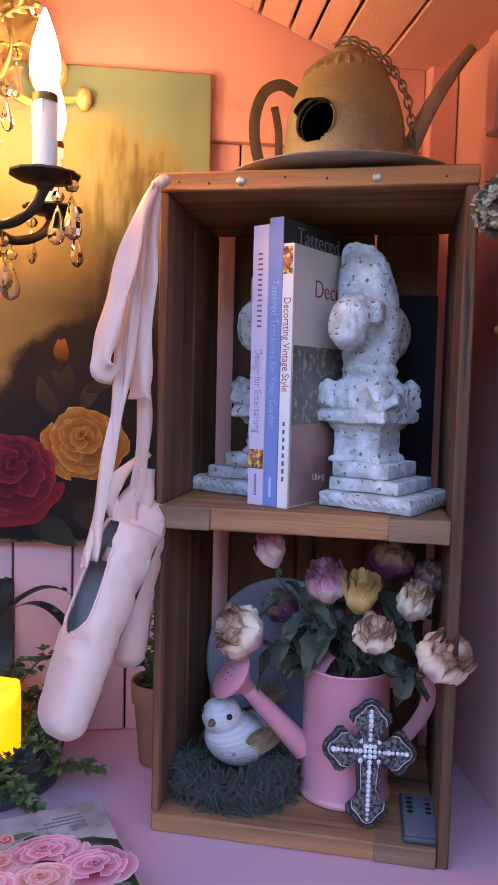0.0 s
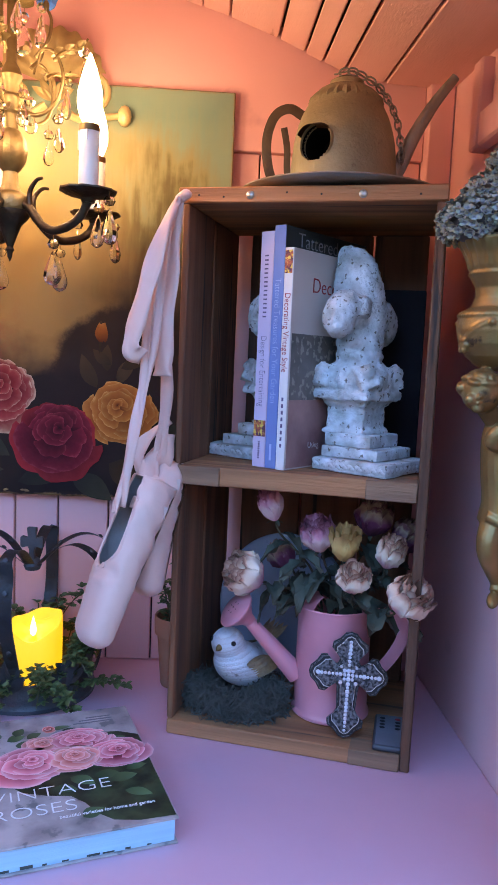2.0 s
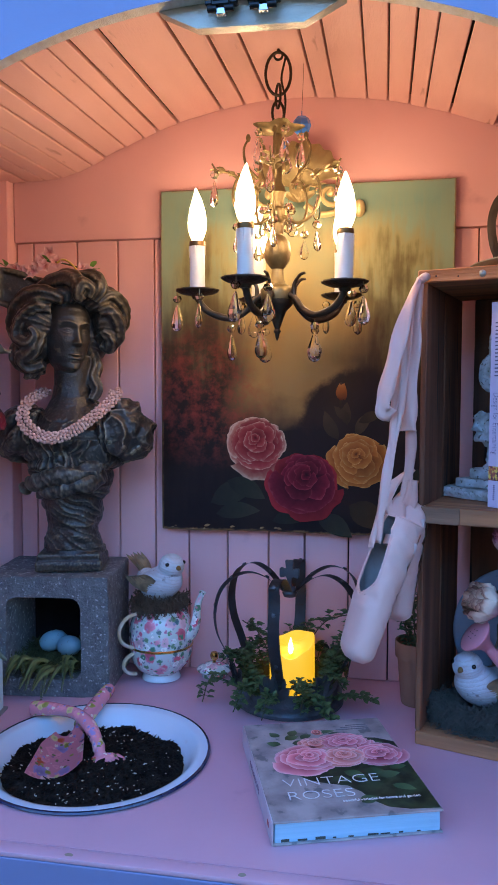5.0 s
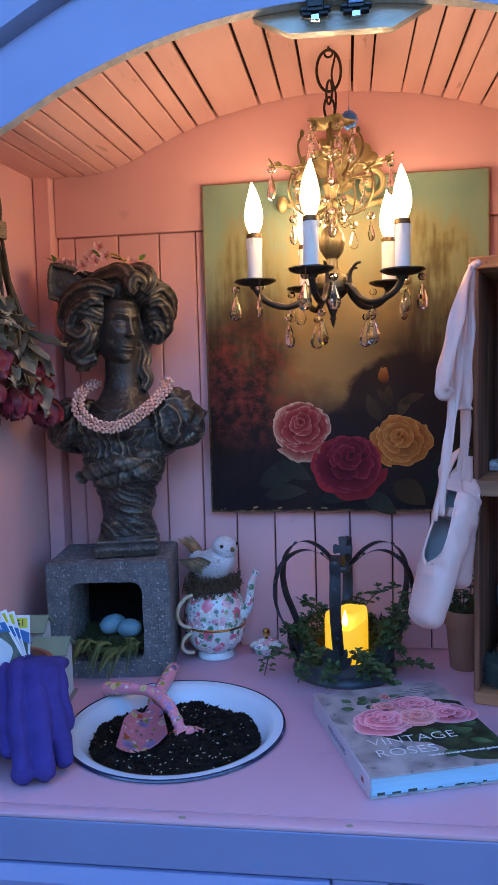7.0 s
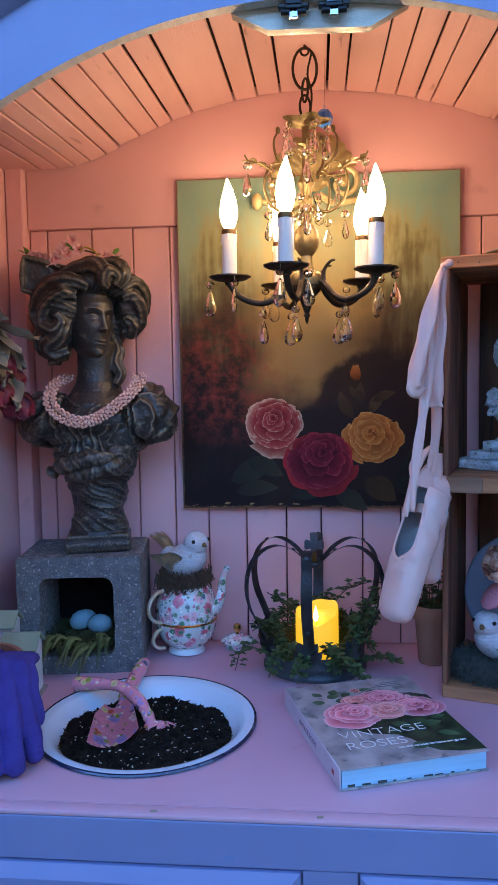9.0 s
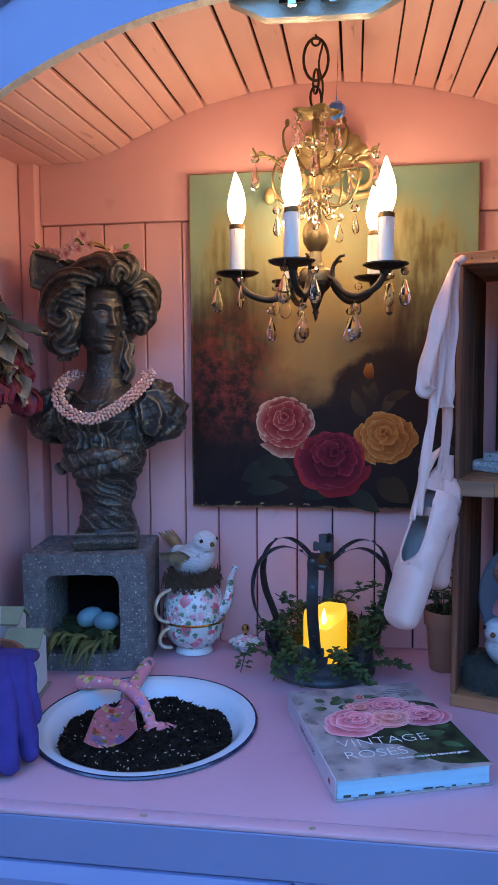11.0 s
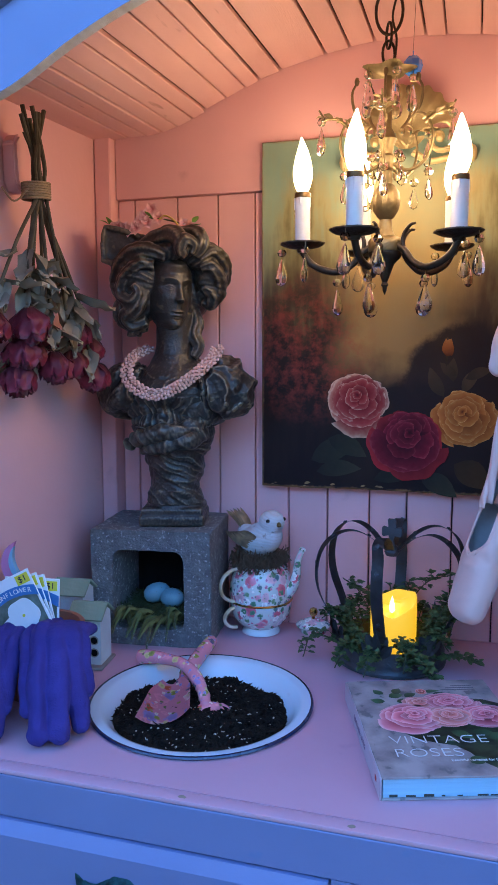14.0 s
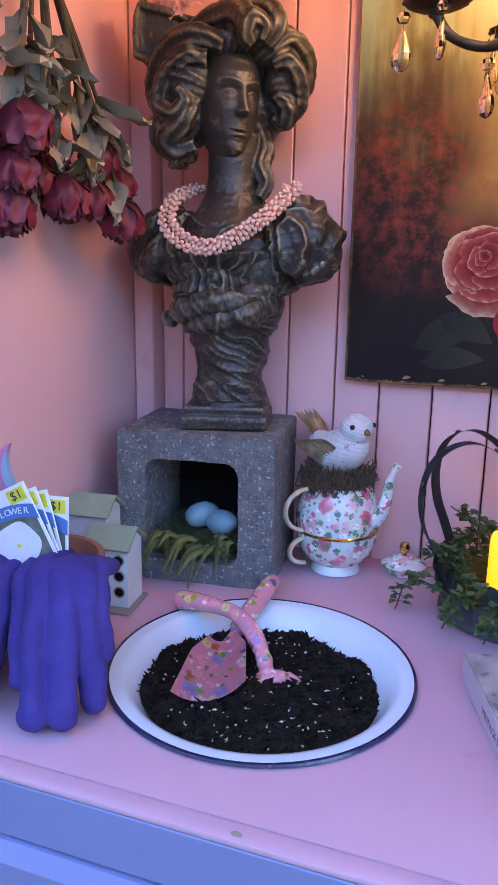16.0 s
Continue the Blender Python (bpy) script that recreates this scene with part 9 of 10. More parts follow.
for k, c in enumerate(HB):
    bm = bmesh.new()
    for i in range(5):
        a = 2 * math.pi * i / 5 + k
        leaf(bm, c, (math.cos(a), -0.55, math.sin(a)), 0.0125, 0.0105, 0.25, i + k, (0, -1, 0))
    part("blossom", bm, BLOSSOM, gl, angle=60)
bm = bmesh.new()
tube(bm, spline([HB[9], HB[1], HB[3], HB[10], HB[7]], 6), 0.0014, 5)
part("garland_stem", bm, VINE, gl)
FRESH = ramp_uv("fresh_green", [(0.0, (0.10, 0.2, 0.03)), (1.0, (0.2, 0.33, 0.06))], 0.6)
for k, (c, d) in enumerate((((-0.104, -0.014, 0.518), (-0.6, -0.3, 0.5)), ((-0.102, -0.012, 0.516), (-0.2, -0.3, 0.9)), ((0.050, -0.012, 0.512), (0.5, -0.3, 0.7)), ((-0.020, -0.026, 0.520), (-0.3, -0.4, 0.8)), ((0.050, -0.01, 0.508), (0.8, -0.3, 0.3)))):
    bm = bmesh.new()
    leaf(bm, c, d, 0.018, 0.010, 0.2, k)
    part("garland_leaf", bm, FRESH, gl, angle=60)
bm = bmesh.new()
tube(bm, spline([(-0.004, -0.028, 0.520), (0.006, -0.026, 0.526), (0.020, -0.022, 0.518), (0.030, -0.020, 0.504)], 6), 0.0034, 8, flat=0.5)
part("ribbon_loop", bm, YELL, gl, "yellow ribbon loop")

# ---- dried red roses hung upside down on the side wall ----
DARKRED = ramp_uv("dried_red_petal", [(0.0, (0.030, 0.002, 0.006)), (0.5, (0.12, 0.005, 0.018)), (0.88, (0.22, 0.012, 0.034)), (1.0, (0.09, 0.008, 0.016))], 0.6, grain=0.55, scale=90)
GREYLEAF = ramp_uv("dried_grey_leaf", [(0.0, (0.12, 0.10, 0.062)), (0.5, (0.23, 0.19, 0.13)), (1.0, (0.36, 0.28, 0.18))], 0.85, grain=0.8, scale=35)
TWINE = surf("jute_twine", (0.36, 0.26, 0.15), (0.22, 0.15, 0.09), 0.9, 0, 60, 300, 0.8)
KN = Vector((-0.703, 0.716, 1.628))
BQ = [(0.598, 1.430, 0.022, -0.705), (0.662, 1.432, 0.027, -0.690), (0.654, 1.392, 0.024, -0.700), (0.815, 1.424, 0.021, -0.700), (0.872, 1.398, 0.020, -0.705), (0.728, 1.372, 0.024, -0.690), (0.800, 1.376, 0.022, -0.700), (0.842, 1.356, 0.025, -0.688), (0.652, 1.356, 0.024, -0.705), (0.738, 1.420, 0.021, -0.712), (0.705, 1.392, 0.022, -0.716), (0.842, 1.384, 0.018, -0.715)]
rg = random.Random(41)
for k, (y, z, r, x) in enumerate(BQ):
    c = Vector((x, y, z))
    t = thing("dried_red_rose", Matrix.Identity(4), "dried dark red rose hung upside down in a tied bunch", "flower", "hanging bunch of dried roses")
    d = ((c - KN).normalized() * 0.55 + Vector((0.05, 0, -1))).normalized()
    hh = r * 1.9
    b0 = c - d * hh * 0.5
    petals(t, r * 1.12, hh * 1.12, 200 + k, 5, 0.26, -0.5, Matrix.Translation(b0) @ d.to_track_quat("Z", "Y").to_matrix().to_4x4(), DARKRED)
    bm = bmesh.new()
    tp = KN + Vector((rg.uniform(-0.012, 0.010), (c.y - KN.y) * -0.16 + rg.uniform(-0.006, 0.006), rg.uniform(0.080, 0.118)))
    kn = KN + Vector((rg.uniform(-0.010, 0.008), (c.y - KN.y) * 0.05 + rg.uniform(-0.006, 0.006), 0))
    tube(bm, spline([tp, kn + Vector((0, 0, 0.04)), kn, kn.lerp(b0, 0.5) + Vector((0, 0, 0.012)), b0 - d * 0.012, b0], 5), [0.0034 - 0.00005 * i for i in range(26)], 7)
    part("stem", bm, STEM, t)
    bm = bmesh.new()
    for q in range(5):
        a = 2 * math.pi * q / 5
        sd = Vector((math.cos(a), math.sin(a), 0.0))
        leaf(bm, b0, sd * 0.8 - d * 0.1, 0.017, 0.005, -0.3, q)
    part("calyx", bm, GREYLEAF, t, angle=60)
    for q in range(5):
        p = kn.lerp(b0, rg.uniform(0.45, 0.95))
        a = rg.uniform(0, 6.28)
        bm = bmesh.new()
        leaf(bm, p, (0.5 * math.cos(a) + 0.25, math.sin(a), -0.9 + rg.uniform(-0.3, 0.5)), rg.uniform(0.040, 0.060), rg.uniform(0.022, 0.034), rg.uniform(-0.6, 0.8), k * 5 + q, crumple=0.3)
        part("leaf", bm, GREYLEAF, t, angle=60)
tw_ = thing("twine", Matrix.Identity(4), "jute twine that ties the bunch of dried roses", "twine")
for k in range(7):
    bm = bmesh.new()
    tube(bm, [KN + Vector((-0.002 + 0.019 * math.cos(a), 0.022 * math.sin(a), -0.011 + 0.0036 * k + 0.002 * math.sin(a))) for a in [2 * math.pi * i / 20 for i in range(21)]], 0.0019, 6, caps=False)
    part("turn_of_twine", bm, TWINE, tw_)
bm = bmesh.new()
tube(bm, spline([KN + Vector((0.0, -0.022, 0)), KN + Vector((-0.02, -0.030, -0.018)), Vector((-0.752, 0.700, 1.634))], 5), 0.0015, 5)
part("loose_end", bm, TWINE, tw_)

# ---- pot with seed packets, gloves, moon ornament ----
GX, GY = -0.690, 0.655
flower_pot(lay(GX, GY, TOP, 0), 0.066, 0.104, "terracotta pot holding seed packets, with gloves over its rim")
PAPER = surf("packet_paper", (0.80, 0.82, 0.84), (0.74, 0.77, 0.80), 0.5, 0, 20, 150, 0.02)
PKBLUE = surf("packet_blue", (0.045, 0.20, 0.52), None, 0.45, bump=0)
PKGREEN = surf("packet_photo", (0.16, 0.20, 0.17), (0.06, 0.09, 0.07), 0.45, 0, 60, 150, 0.0, 0.15)
TAG = surf("yellow_tag", (0.80, 0.70, 0.06), None, 0.5, bump=0)
MOONW = surf("white_bloom", (0.78, 0.80, 0.82), (0.66, 0.70, 0.72), 0.5, 0, 30, 100, 0)


def seed_packet(corner, tilt, label, titled):
    """An envelope hung from its upper right corner, leaning by tilt."""
    w, h = 0.082, 0.124
    p = thing("seed_packet", lay(*corner, 10) @ pose(0, 0, 0, -5, tilt, 0) @ Matrix.Translation((-w / 2, 0, -h)), label, "seed packet", "seed packets in the pot")
    zc, ro, ri = 0.0133, 0.095, 0.081
    def arc(r, x0, x1):
        a0, a1 = math.acos(x0 / r), math.acos(x1 / r)
        return [(r * math.cos(a0 + (a1 - a0) * i / 16), zc + r * math.sin(a0 + (a1 - a0) * i / 16)) for i in range(17)]
    bm = bmesh.new()
    box(bm, -w / 2, w / 2, -0.0012, 0.0012, 0, h, 0.0006)
    part("envelope", bm, PAPER, p)
    bm = bmesh.new()
    prism(bm, [(-0.038, 0.004), (0.038, 0.004)] + arc(ri, 0.038, -0.038), -0.0018, -0.0011)
    bmesh.ops.recalc_face_normals(bm, faces=bm.faces[:])
    part("picture", bm, PKGREEN, p)
    bm = bmesh.new()
    prism(bm, arc(ro, 0.0405, -0.0405) + arc(ri, -0.0405, 0.0405), -0.0022, -0.0013)
    bmesh.ops.recalc_face_normals(bm, faces=bm.faces[:])
    part("arched_band", bm, PKBLUE, p)
    for n, (cx, cz, r) in enumerate(((-0.009, 0.050, 0.024), (0.007, 0.066, 0.024))):
        bm = bmesh.new()
        prism(bm, [(cx + r * (1 + 0.05 * math.cos(5 * a + n)) * math.cos(a), cz + r * (1 + 0.05 * math.cos(5 * a + n)) * math.sin(a)) for a in [2 * math.pi * i / 30 for i in range(30)]], -0.0024 - 0.0003 * n, -0.0016)
        part("printed_bloom", bm, MOONW, p)
        bm = bmesh.new()
        prism(bm, [(cx + 0.0022 * math.cos(a), cz + 0.0022 * math.sin(a)) for a in [2 * math.pi * i / 10 for i in range(10)]], -0.0031, -0.0020)
        part("bloom_heart", bm, TAG, p)
    bm = bmesh.new()
    box(bm, 0.018, 0.038, -0.0021, -0.0011, 0.1065, 0.1205)
    part("price_tag", bm, TAG, p)
    letters("$1", 0.013, INK_DARK, p, Matrix.Translation((0.028, -0.0023, 0.1135)) @ pose(0, 0, 0, 90, 0, 0), "price", 0.0002)
    if titled:
        for i, c in enumerate("MOONFLOWER"):
            a = radians(90 + 20.5 - 41 * i / 9)
            letters(c, 0.0095, INK_WHITE, p, Matrix.Translation((0.088 * math.cos(a), -0.0024, zc + 0.088 * math.sin(a))) @ pose(0, 0, 0, 90, 0, 0) @ pose(0, 0, 0, 0, 0, math.degrees(a) - 90), "title_letter", 0.0002)
    return p


seed_packet((-0.6780, 0.614, 1.0910), -27, "white seed packet with a blue band and white moonflowers", True)
seed_packet((-0.6690, 0.622, 1.0840), -21, "white seed packet with a yellow price tag behind the front one", False)
seed_packet((-0.6610, 0.630, 1.0795), -14, "white seed packet with a yellow price tag behind the front one", False)
seed_packet((-0.6430, 0.641, 1.0700), 1, "white seed packet with a yellow price tag at the back", False)

MOONPINK = surf("pink_lilac_enamel", (0.62, 0.20, 0.52), (0.7, 0.3, 0.4), 0.25, 0, 20, 100, 0, 0.4, coat=0.4)
MOONBLUE = surf("pale_blue_enamel", (0.30, 0.55, 0.75), None, 0.25, 0, bump=0, coat=0.4)
mo = thing("moon_ornament", lay(-0.7160, 0.664, 1.030, 12), "crescent moon ornament in pink and pale blue above the packets", "ornament")


def crescent(r, inner, shift, off, y0, y1, mat, nm):
    """A leaning sickle between two circles."""
    bm = bmesh.new()
    c = (r * r + shift * shift - inner * inner) / (2 * r * shift)
    a0 = math.acos(c)
    a1 = math.atan2(r * math.sin(a0), r * c - shift)
    tilt = radians(-25)
    o = [(off + r * math.cos(a), r * math.sin(a)) for a in [a0 + (2 * math.pi - 2 * a0) * i / 24 for i in range(25)]]
    o += [(off + shift + inner * math.cos(a), inner * math.sin(a)) for a in [2 * math.pi - a1 - (2 * math.pi - 2 * a1) * i / 24 for i in range(1, 24)]]
    prism(bm, [(x * math.cos(tilt) + z * math.sin(tilt), 1.08 * (-x * math.sin(tilt) + z * math.cos(tilt)) + 0.050) for x, z in o], y0, y1)
    bmesh.ops.recalc_face_normals(bm, faces=bm.faces[:])
    part(nm, bm, mat, mo)


crescent(0.034, 0.0433, 0.030, 0.0, -0.004, 0.004, MOONPINK, "moon_outer")
crescent(0.031, 0.0433, 0.0205, 0.0105, -0.0062, 0.003, MOONBLUE, "moon_face")
bm = bmesh.new()
tube(bm, [(-0.012, 0, 0.035), (0.006, -0.004, -0.120)], 0.002, 6)
part("moon_pick", bm, BRONZE, mo)

GLOVE = surf("purple_jersey", (0.050, 0.034, 0.225), (0.034, 0.022, 0.160), 0.9, 0, 30, 500, 0.8, 0.25)


def glove(fingers, label):
    """A limp glove over the pot's rim: fingers are (inside, rim, tip, half width)."""
    bm = bmesh.new()
    ends = []
    for inside, rim_, tip, r in fingers:
        a, b, c = Vector(inside), Vector(rim_), Vector(tip)
        md = b.lerp(c, 0.5) + Vector((rnd(-0.002, 0.002), -0.003, 0))
        pts = spline([a, a.lerp(b, 0.55) + Vector((0, 0, 0.004)), b, b.lerp(c, 0.2), md, b.lerp(c, 0.8), c], 6)
        n = len(pts)
        tube(bm, pts, [r * (0.98 + 0.06 * math.sin(i * 0.45 + r * 900)) * (1 - 0.16 * max(i / n - 0.7, 0) / 0.3) for i in range(n)], 16, flat=0.74, up=(0.25, -1, 0.25))
        ball(bm, c, (r * 0.84, r * 0.72, r * 0.80), 2)
        ends.append((a.lerp(b, 0.75), b.lerp(c, 0.42)))
    # the back of the hand joins the fingers
    for (p0, p1), (q0, q1) in zip(ends, ends[1:]):
        for t in (0.0, 0.25, 0.5, 0.75, 1.0):
            tube(bm, [p0.lerp(p1, t), q0.lerp(q1, t)], 0.0095, 8)
    g = solo("garden_glove", bm, GLOVE, Matrix.Identity(4), label, "glove", "pair of garden gloves")
    rm = g.modifiers.new("join", "REMESH")
    rm.mode, rm.voxel_size, rm.use_smooth_shade = "VOXEL", 0.0018, True
    sm = g.modifiers.new("soften", "SMOOTH")
    sm.factor, sm.iterations = 0.5, 2
    dt = bpy.data.textures.new("creases", "CLOUDS")
    dt.noise_scale = 0.020
    dm = g.modifiers.new("creases", "DISPLACE")
    dm.texture, dm.strength, dm.texture_coords = dt, 0.004, "LOCAL"
    return g


glove([((-0.668, 0.640, 0.996), (-0.662, 0.588, 0.998), (-0.632, 0.532, 0.925), 0.0145), ((-0.650, 0.640, 0.996), (-0.643, 0.586, 1.003), (-0.603, 0.508, 0.9065), 0.0180), ((-0.632, 0.644, 0.996), (-0.620, 0.588, 1.006), (-0.578, 0.518, 0.9065), 0.0180), ((-0.616, 0.648, 0.996), (-0.603, 0.597, 1.006), (-0.564, 0.550, 0.9070), 0.0165), ((-0.606, 0.654, 0.996), (-0.594, 0.608, 1.004), (-0.570, 0.578, 0.9400), 0.0130)], "purple jersey garden glove draped over the pot's rim")
glove([((-0.684, 0.636, 0.994), (-0.682, 0.584, 0.992), (-0.668, 0.530, 0.9250), 0.0145), ((-0.702, 0.636, 0.994), (-0.698, 0.583, 0.992), (-0.664, 0.500, 0.9060), 0.0175), ((-0.722, 0.640, 0.994), (-0.722, 0.586, 0.990), (-0.696, 0.498, 0.9060), 0.0175), ((-0.736, 0.650, 0.994), (-0.740, 0.594, 0.988), (-0.724, 0.512, 0.9060), 0.0150)], "purple jersey garden glove hanging beside its pair on the pot")

# ---- two small bird houses ----
WHITEWASH = surf("whitewashed_wood", (0.62, 0.64, 0.64), (0.50, 0.52, 0.52), 0.8, 0, 20, 160, 0.5, 0.3)
SAGE = surf("sage_paint", (0.26, 0.32, 0.22), (0.20, 0.26, 0.17), 0.75, 0, 20, 160, 0.4, 0.3)
BASEW = surf("weathered_base_wood", (0.30, 0.25, 0.22), (0.22, 0.18, 0.16), 0.85, 0, 20, 160, 0.4, 0.3)


def bird_house(m, w, d, h, label):
    """A small house whose ridge runs along x; holes in the front wall."""
    b = thing("bird_house", m, label, "bird house", "small bird houses")
    bm = bmesh.new()
    box(bm, -w * 0.56, w * 0.62, -d * 0.80, d * 0.62, 0.0005, 0.005, 0.001)
    part("base_board", bm, BASEW, b)
    bm = bmesh.new()
    prism(bm, [(-d / 2, 0.005), (d / 2, 0.005), (d / 2, h), (0, h + d * 0.36), (-d / 2, h)], -w / 2, w / 2)
    bmesh.ops.transform(bm, matrix=pose(0, 0, 0, 0, 0, 90), verts=bm.verts[:])
    bmesh.ops.recalc_face_normals(bm, faces=bm.faces[:])
    part("house_body", bm, WHITEWASH, b)
    for turn in (-90, 90):
        bm = bmesh.new()
        box(bm, 0, d * 0.78, -w * 0.60, w * 0.60, 0, 0.0042, 0.0008)
        o = part("roof_board", bm, SAGE, b)
        o.matrix_basis = Matrix.Translation((0, 0, h + d * 0.36 + 0.001)) @ pose(0, 0, 0, 0, 0, turn) @ pose(0, 0, 0, 0, 36, 0)
    for z in (h * 0.30, h * 0.55, h * 0.80):
        bm = bmesh.new()
        lathe(bm, [(0.0075, -0.001), (0.0075, 0.0012), (0.0058, 0.0012), (0.0058, -0.001)], 18, pose(w * 0.27, -d / 2, z, 90, 0, 0))
        part("hole_ring", bm, BASEW, b)
        # black disc painted in for the shade of the hole
        bm = bmesh.new()
        lathe(bm, [(0, 0.0006), (0.0058, 0.0005), (0.0058, -0.001)], 16, pose(w * 0.27, -d / 2, z, 90, 0, 0))
        part("entrance_hole", bm, HOLE_SHADE, b)
    return b


bird_house(lay(-0.667, 0.772, TOP, 6), 0.050, 0.044, 0.082, "small whitewashed bird house with a sage green roof")
bird_house(lay(-0.720, 0.812, TOP, 6), 0.052, 0.044, 0.104, "taller whitewashed bird house with a sage green roof")
# ---- gilded urn wall planter with a cherub, one plain mesh, and dried hydrangeas ----
GOLD = surf("antique_gold", (0.46, 0.30, 0.115), (0.24, 0.15, 0.060), 0.46, 0.75, 22, 200, 0.25, 0.28, c3=(0.10, 0.066, 0.038), spots=0.06, spot_scale=40)
UX, UY = 0.338, 0.648
bm = bmesh.new()
lathe(bm, [(0, 0.262), (0.014, 0.263), (0.026, 0.268), (0.037, 0.278), (0.044, 0.290), (0.0470, 0.304), (0.0462, 0.316), (0.0472, 0.319), (0.0455, 0.322), (0.035, 0.327), (0.0305, 0.337), (0.0310, 0.348), (0.0370, 0.358), (0.0395, 0.361), (0.0375, 0.364), (0.0400, 0.368), (0.0440, 0.380), (0.0500, 0.390), (0.0515, 0.393), (0.0495, 0.396), (0.044, 0.392), (0, 0.385)], 96, wave=lambda a, k: 1 + (0.022 * math.cos(26 * a) if 15 <= k <= 19 else 0.012 * math.cos(40 * a) if k in (7, 13) else 0))
# swags of cord that meet in small flower clusters
for k in range(4):
    a = math.pi * (0.56 + 0.5 * k)
    for q in range(7):
        e = 2 * math.pi * q / 6
        rr = 0.0055 if q < 6 else 0.0
        ball(bm, (0.0445 * math.cos(a + rr * 20 * math.cos(e)), 0.0445 * math.sin(a + rr * 20 * math.cos(e)), 0.288 + rr * math.sin(e)), rnd(0.0030, 0.0042), 2)
    for dz in (0.0, 0.004):
        sw = [a + math.pi * 0.5 * i / 12 for i in range(13)]
        tube(bm, [((0.0455 + 0.0012 * math.sin(math.pi * i / 12)) * math.cos(t), (0.0455 + 0.0012 * math.sin(math.pi * i / 12)) * math.sin(t), 0.288 + dz + 0.022 * math.sin(math.pi * i / 12)) for i, t in enumerate(sw)], 0.0013, 6)
    ball(bm, (0.047 * math.cos(a + math.pi / 4), 0.047 * math.sin(a + math.pi / 4), 0.311), 0.0038, 2)
# the cherub below: curly head leaning on a folded arm, slender body, one leg drawn up
head = Vector((-0.024, -0.016, 0.242))
ball(bm, head, (0.0205, 0.0210, 0.0230), 3, pose(0, 0, 0, 10, -18, 0))
for k in range(64):
    a, e = rnd(0, 6.28), rnd(0.0, 1.5)
    n = Vector((math.cos(a) * math.cos(e), math.sin(a) * math.cos(e), math.sin(e)))
    n = pose(0, 0, 0, -22, 8, 0).to_3x3() @ n
    ball(bm, head + n * 0.0200, (rnd(0.0048, 0.0066), rnd(0.0048, 0.0066), rnd(0.0034, 0.0050)), 2)
ball(bm, head + Vector((-0.0085, -0.0192, -0.0050)), (0.0024, 0.0036, 0.0034), 2)
for dx in (-0.0150, -0.0030):
    ball(bm, head + Vector((dx, -0.0135, -0.0085)), (0.0066, 0.0062, 0.0060), 2)
ball(bm, head + Vector((-0.0090, -0.0168, -0.0115)), (0.0036, 0.0030, 0.0016), 2)
ball(bm, head + Vector((-0.0075, -0.0125, -0.0165)), (0.0064, 0.0062, 0.0056), 2)
tube(bm, spline([head + Vector((0.004, 0.004, -0.012)), (0.004, 0.002, 0.205)], 5), 0.0105, 12)
tube(bm, spline([(0.018, -0.006, 0.204), (0.000, -0.020, 0.190), (-0.012, -0.028, 0.194), (0.000, -0.034, 0.216), (0.016, -0.032, 0.254)], 6), [0.0105 - 0.00012 * i for i in range(25)], 12)
tube(bm, spline([(0.026, 0.0, 0.206), (0.036, -0.010, 0.226), (0.034, -0.016, 0.262)], 6), 0.0092, 12)
body = spline([(0.010, 0.0, 0.212), (0.009, 0.0, 0.190), (0.012, -0.001, 0.160), (0.015, -0.002, 0.126), (0.010, 0.0, 0.100)], 6)
tube(bm, body, [0.019 + 0.0035 * math.sin(i / 24 * 3.1) + 0.003 * i / 24 for i in range(25)], 20)
ball(bm, (0.011, -0.010, 0.140), (0.015, 0.014, 0.018), 3)
tube(bm, spline([(0.006, -0.004, 0.106), (-0.002, -0.012, 0.086), (-0.001, -0.012, 0.070), (0.009, -0.004, 0.052), (0.016, 0.000, 0.038), (0.013, -0.004, 0.028)], 6), [0.0150 - 0.0080 * (i / 30) for i in range(31)], 16)
tube(bm, spline([(0.024, -0.006, 0.106), (0.026, -0.018, 0.084), (0.026, -0.012, 0.062), (0.028, -0.002, 0.044), (0.030, 0.0, 0.030)], 6), [0.0135 - 0.0065 * (i / 24) for i in range(25)], 16)
ball(bm, (0.008, -0.010, 0.021), (0.0068, 0.0130, 0.0062), 2, pose(0, 0, 0, 24, 0, -28))
ball(bm, (0.028, -0.008, 0.026), (0.0066, 0.0120, 0.0058), 2, pose(0, 0, 0, 18, 0, -10))
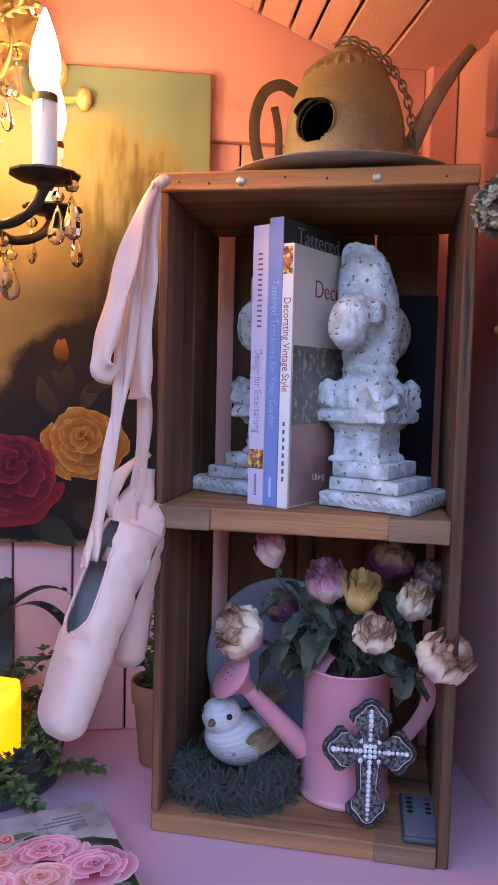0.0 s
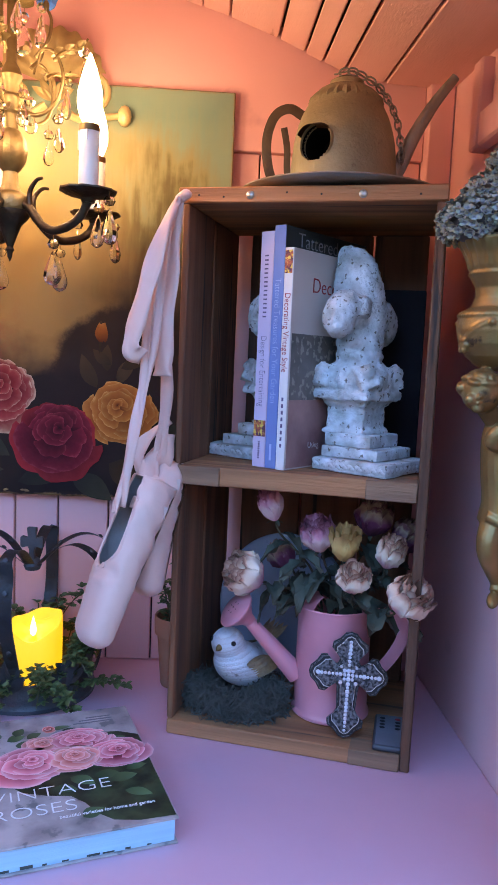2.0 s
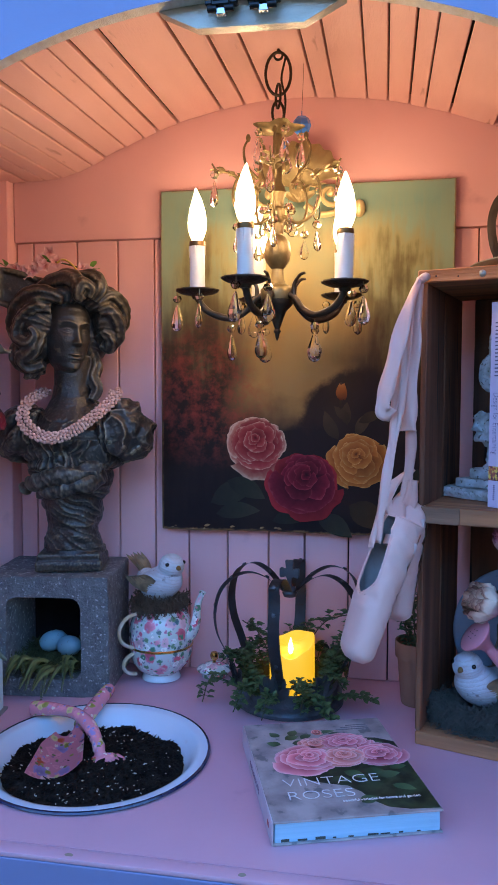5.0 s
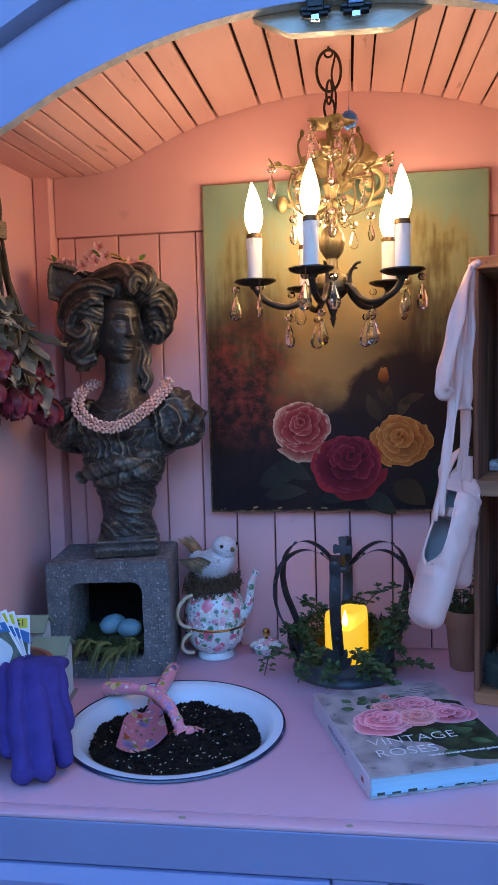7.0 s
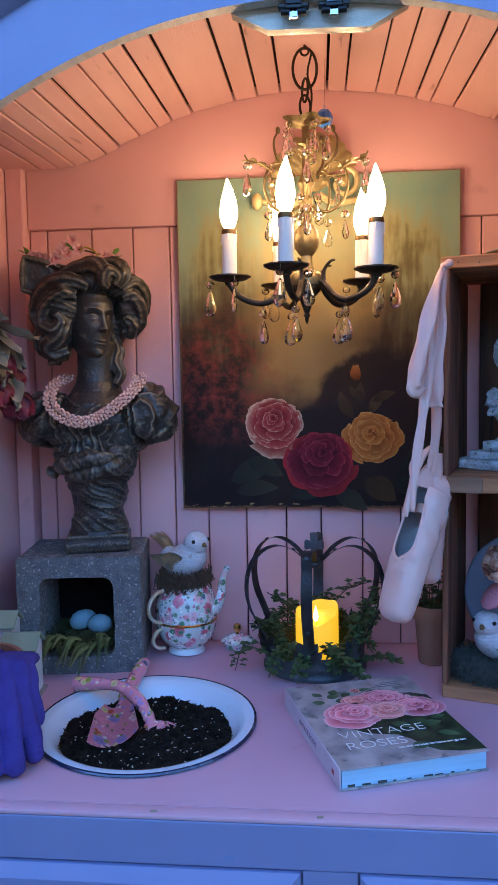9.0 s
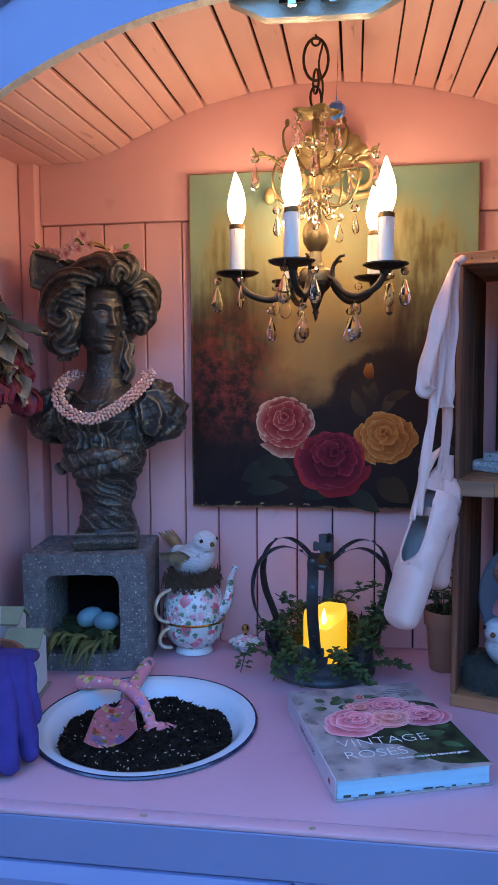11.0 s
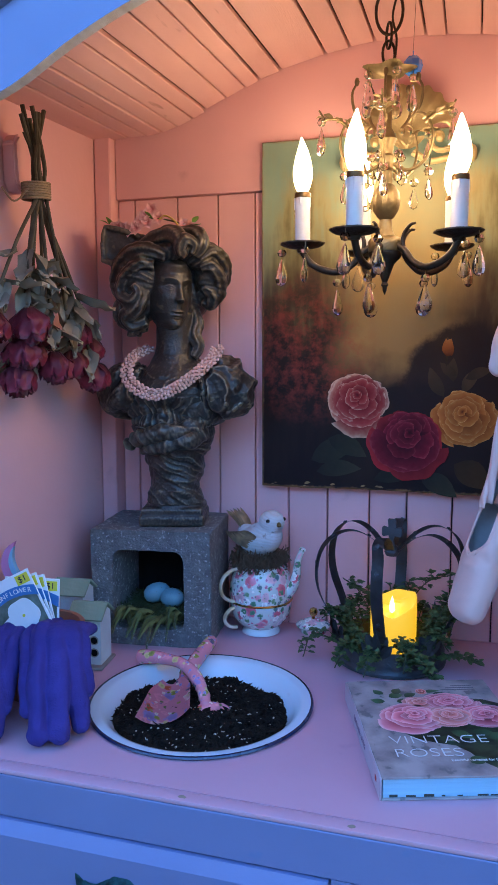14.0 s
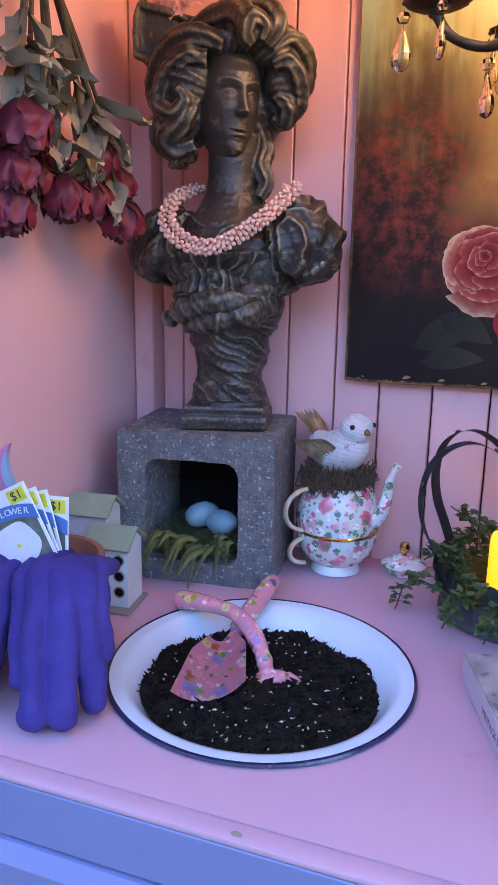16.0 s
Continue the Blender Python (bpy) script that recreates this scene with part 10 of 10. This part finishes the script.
# loincloth and the bar to the wall
tube(bm, spline([(-0.006, -0.012, 0.112), (0.010, -0.024, 0.106), (0.028, -0.022, 0.112), (0.036, -0.006, 0.118)], 6), [0.0055 + 0.001 * math.sin(i) for i in range(19)], 10)
box(bm, 0.012, WX1 - UX - 0.001, -0.010, 0.014, 0.09, 0.34, 0.004)
for v in bm.verts:
    v.co.x = min(v.co.x, WX1 - UX - 0.001)
pl = solo("cherub_wall_planter", bm, GOLD, lay(UX, UY, 1.105, 0), "antique gold urn wall planter borne by a cherub figure", "wall planter", angle=50)
rm = pl.modifiers.new("join", "REMESH")
rm.mode, rm.voxel_size, rm.use_smooth_shade = "VOXEL", 0.0013, True
sm = pl.modifiers.new("soften", "SMOOTH")
sm.factor, sm.iterations = 0.4, 1

HYD = ramp_uv("dried_hydrangea", [(0.0, (0.12, 0.12, 0.13)), (0.4, (0.28, 0.29, 0.30)), (0.75, (0.30, 0.31, 0.22)), (1.0, (0.40, 0.35, 0.25))], 0.85, grain=1.0, scale=60)
hyd = thing("dried_hydrangeas", lay(UX, UY, 1.105 + 0.385, 0), "dusty blue-green dried hydrangea heads in the gold urn", "flowers")
rg = random.Random(19)
for k, (x, y, z, r) in enumerate(((-0.040, -0.006, 0.034, 0.036), (-0.004, -0.030, 0.044, 0.036), (-0.012, 0.010, 0.076, 0.036), (0.016, -0.008, 0.092, 0.030), (-0.020, 0.030, 0.040, 0.034), (0.010, 0.026, 0.050, 0.034), (-0.006, -0.006, 0.118, 0.024))):
    bm = bmesh.new()
    for i in range(340):
        a, e = rg.uniform(0, 6.283), math.asin(rg.uniform(-0.7, 1))
        n = Vector((math.cos(a) * math.cos(e), math.sin(a) * math.cos(e), math.sin(e)))
        c = Vector((x, y, z)) + n * r * rg.uniform(0.8, 1.05)
        t = n.cross(Vector((0.3, 0.5, 0.8))).normalized()
        for q in range(4):
            d = Matrix.Rotation(math.pi / 2 * q + i, 3, n) @ t
            grid = []
            L, W = r * 0.135, r * 0.165
            s = n.cross(d)
            grid = [[c + d * (L * u) + s * (W * 0.5 * v * math.sin(0.4 + 2.3 * u)) + n * (0.75 * L * u * u + rg.uniform(-0.25, 0.25) * L) for v in (-1, 1)] for u in (0.05, 0.55, 1.0)]
            patch(bm, grid)
    ball(bm, (x, y, z), r * 0.78, 2)
    for v in bm.verts:
        v.co.z *= 0.72
    tagged(part("flower_head", bm, HYD, hyd, angle=60), kind="stuff")
bm = bmesh.new()
for x, y, z in ((-0.030, 0, 0.03), (0.0, -0.02, 0.035), (0.01, 0.01, 0.06)):
    tube(bm, [(0, 0, -0.02), (x, y, z)], 0.002, 6)
part("stem", bm, STEM, hyd)
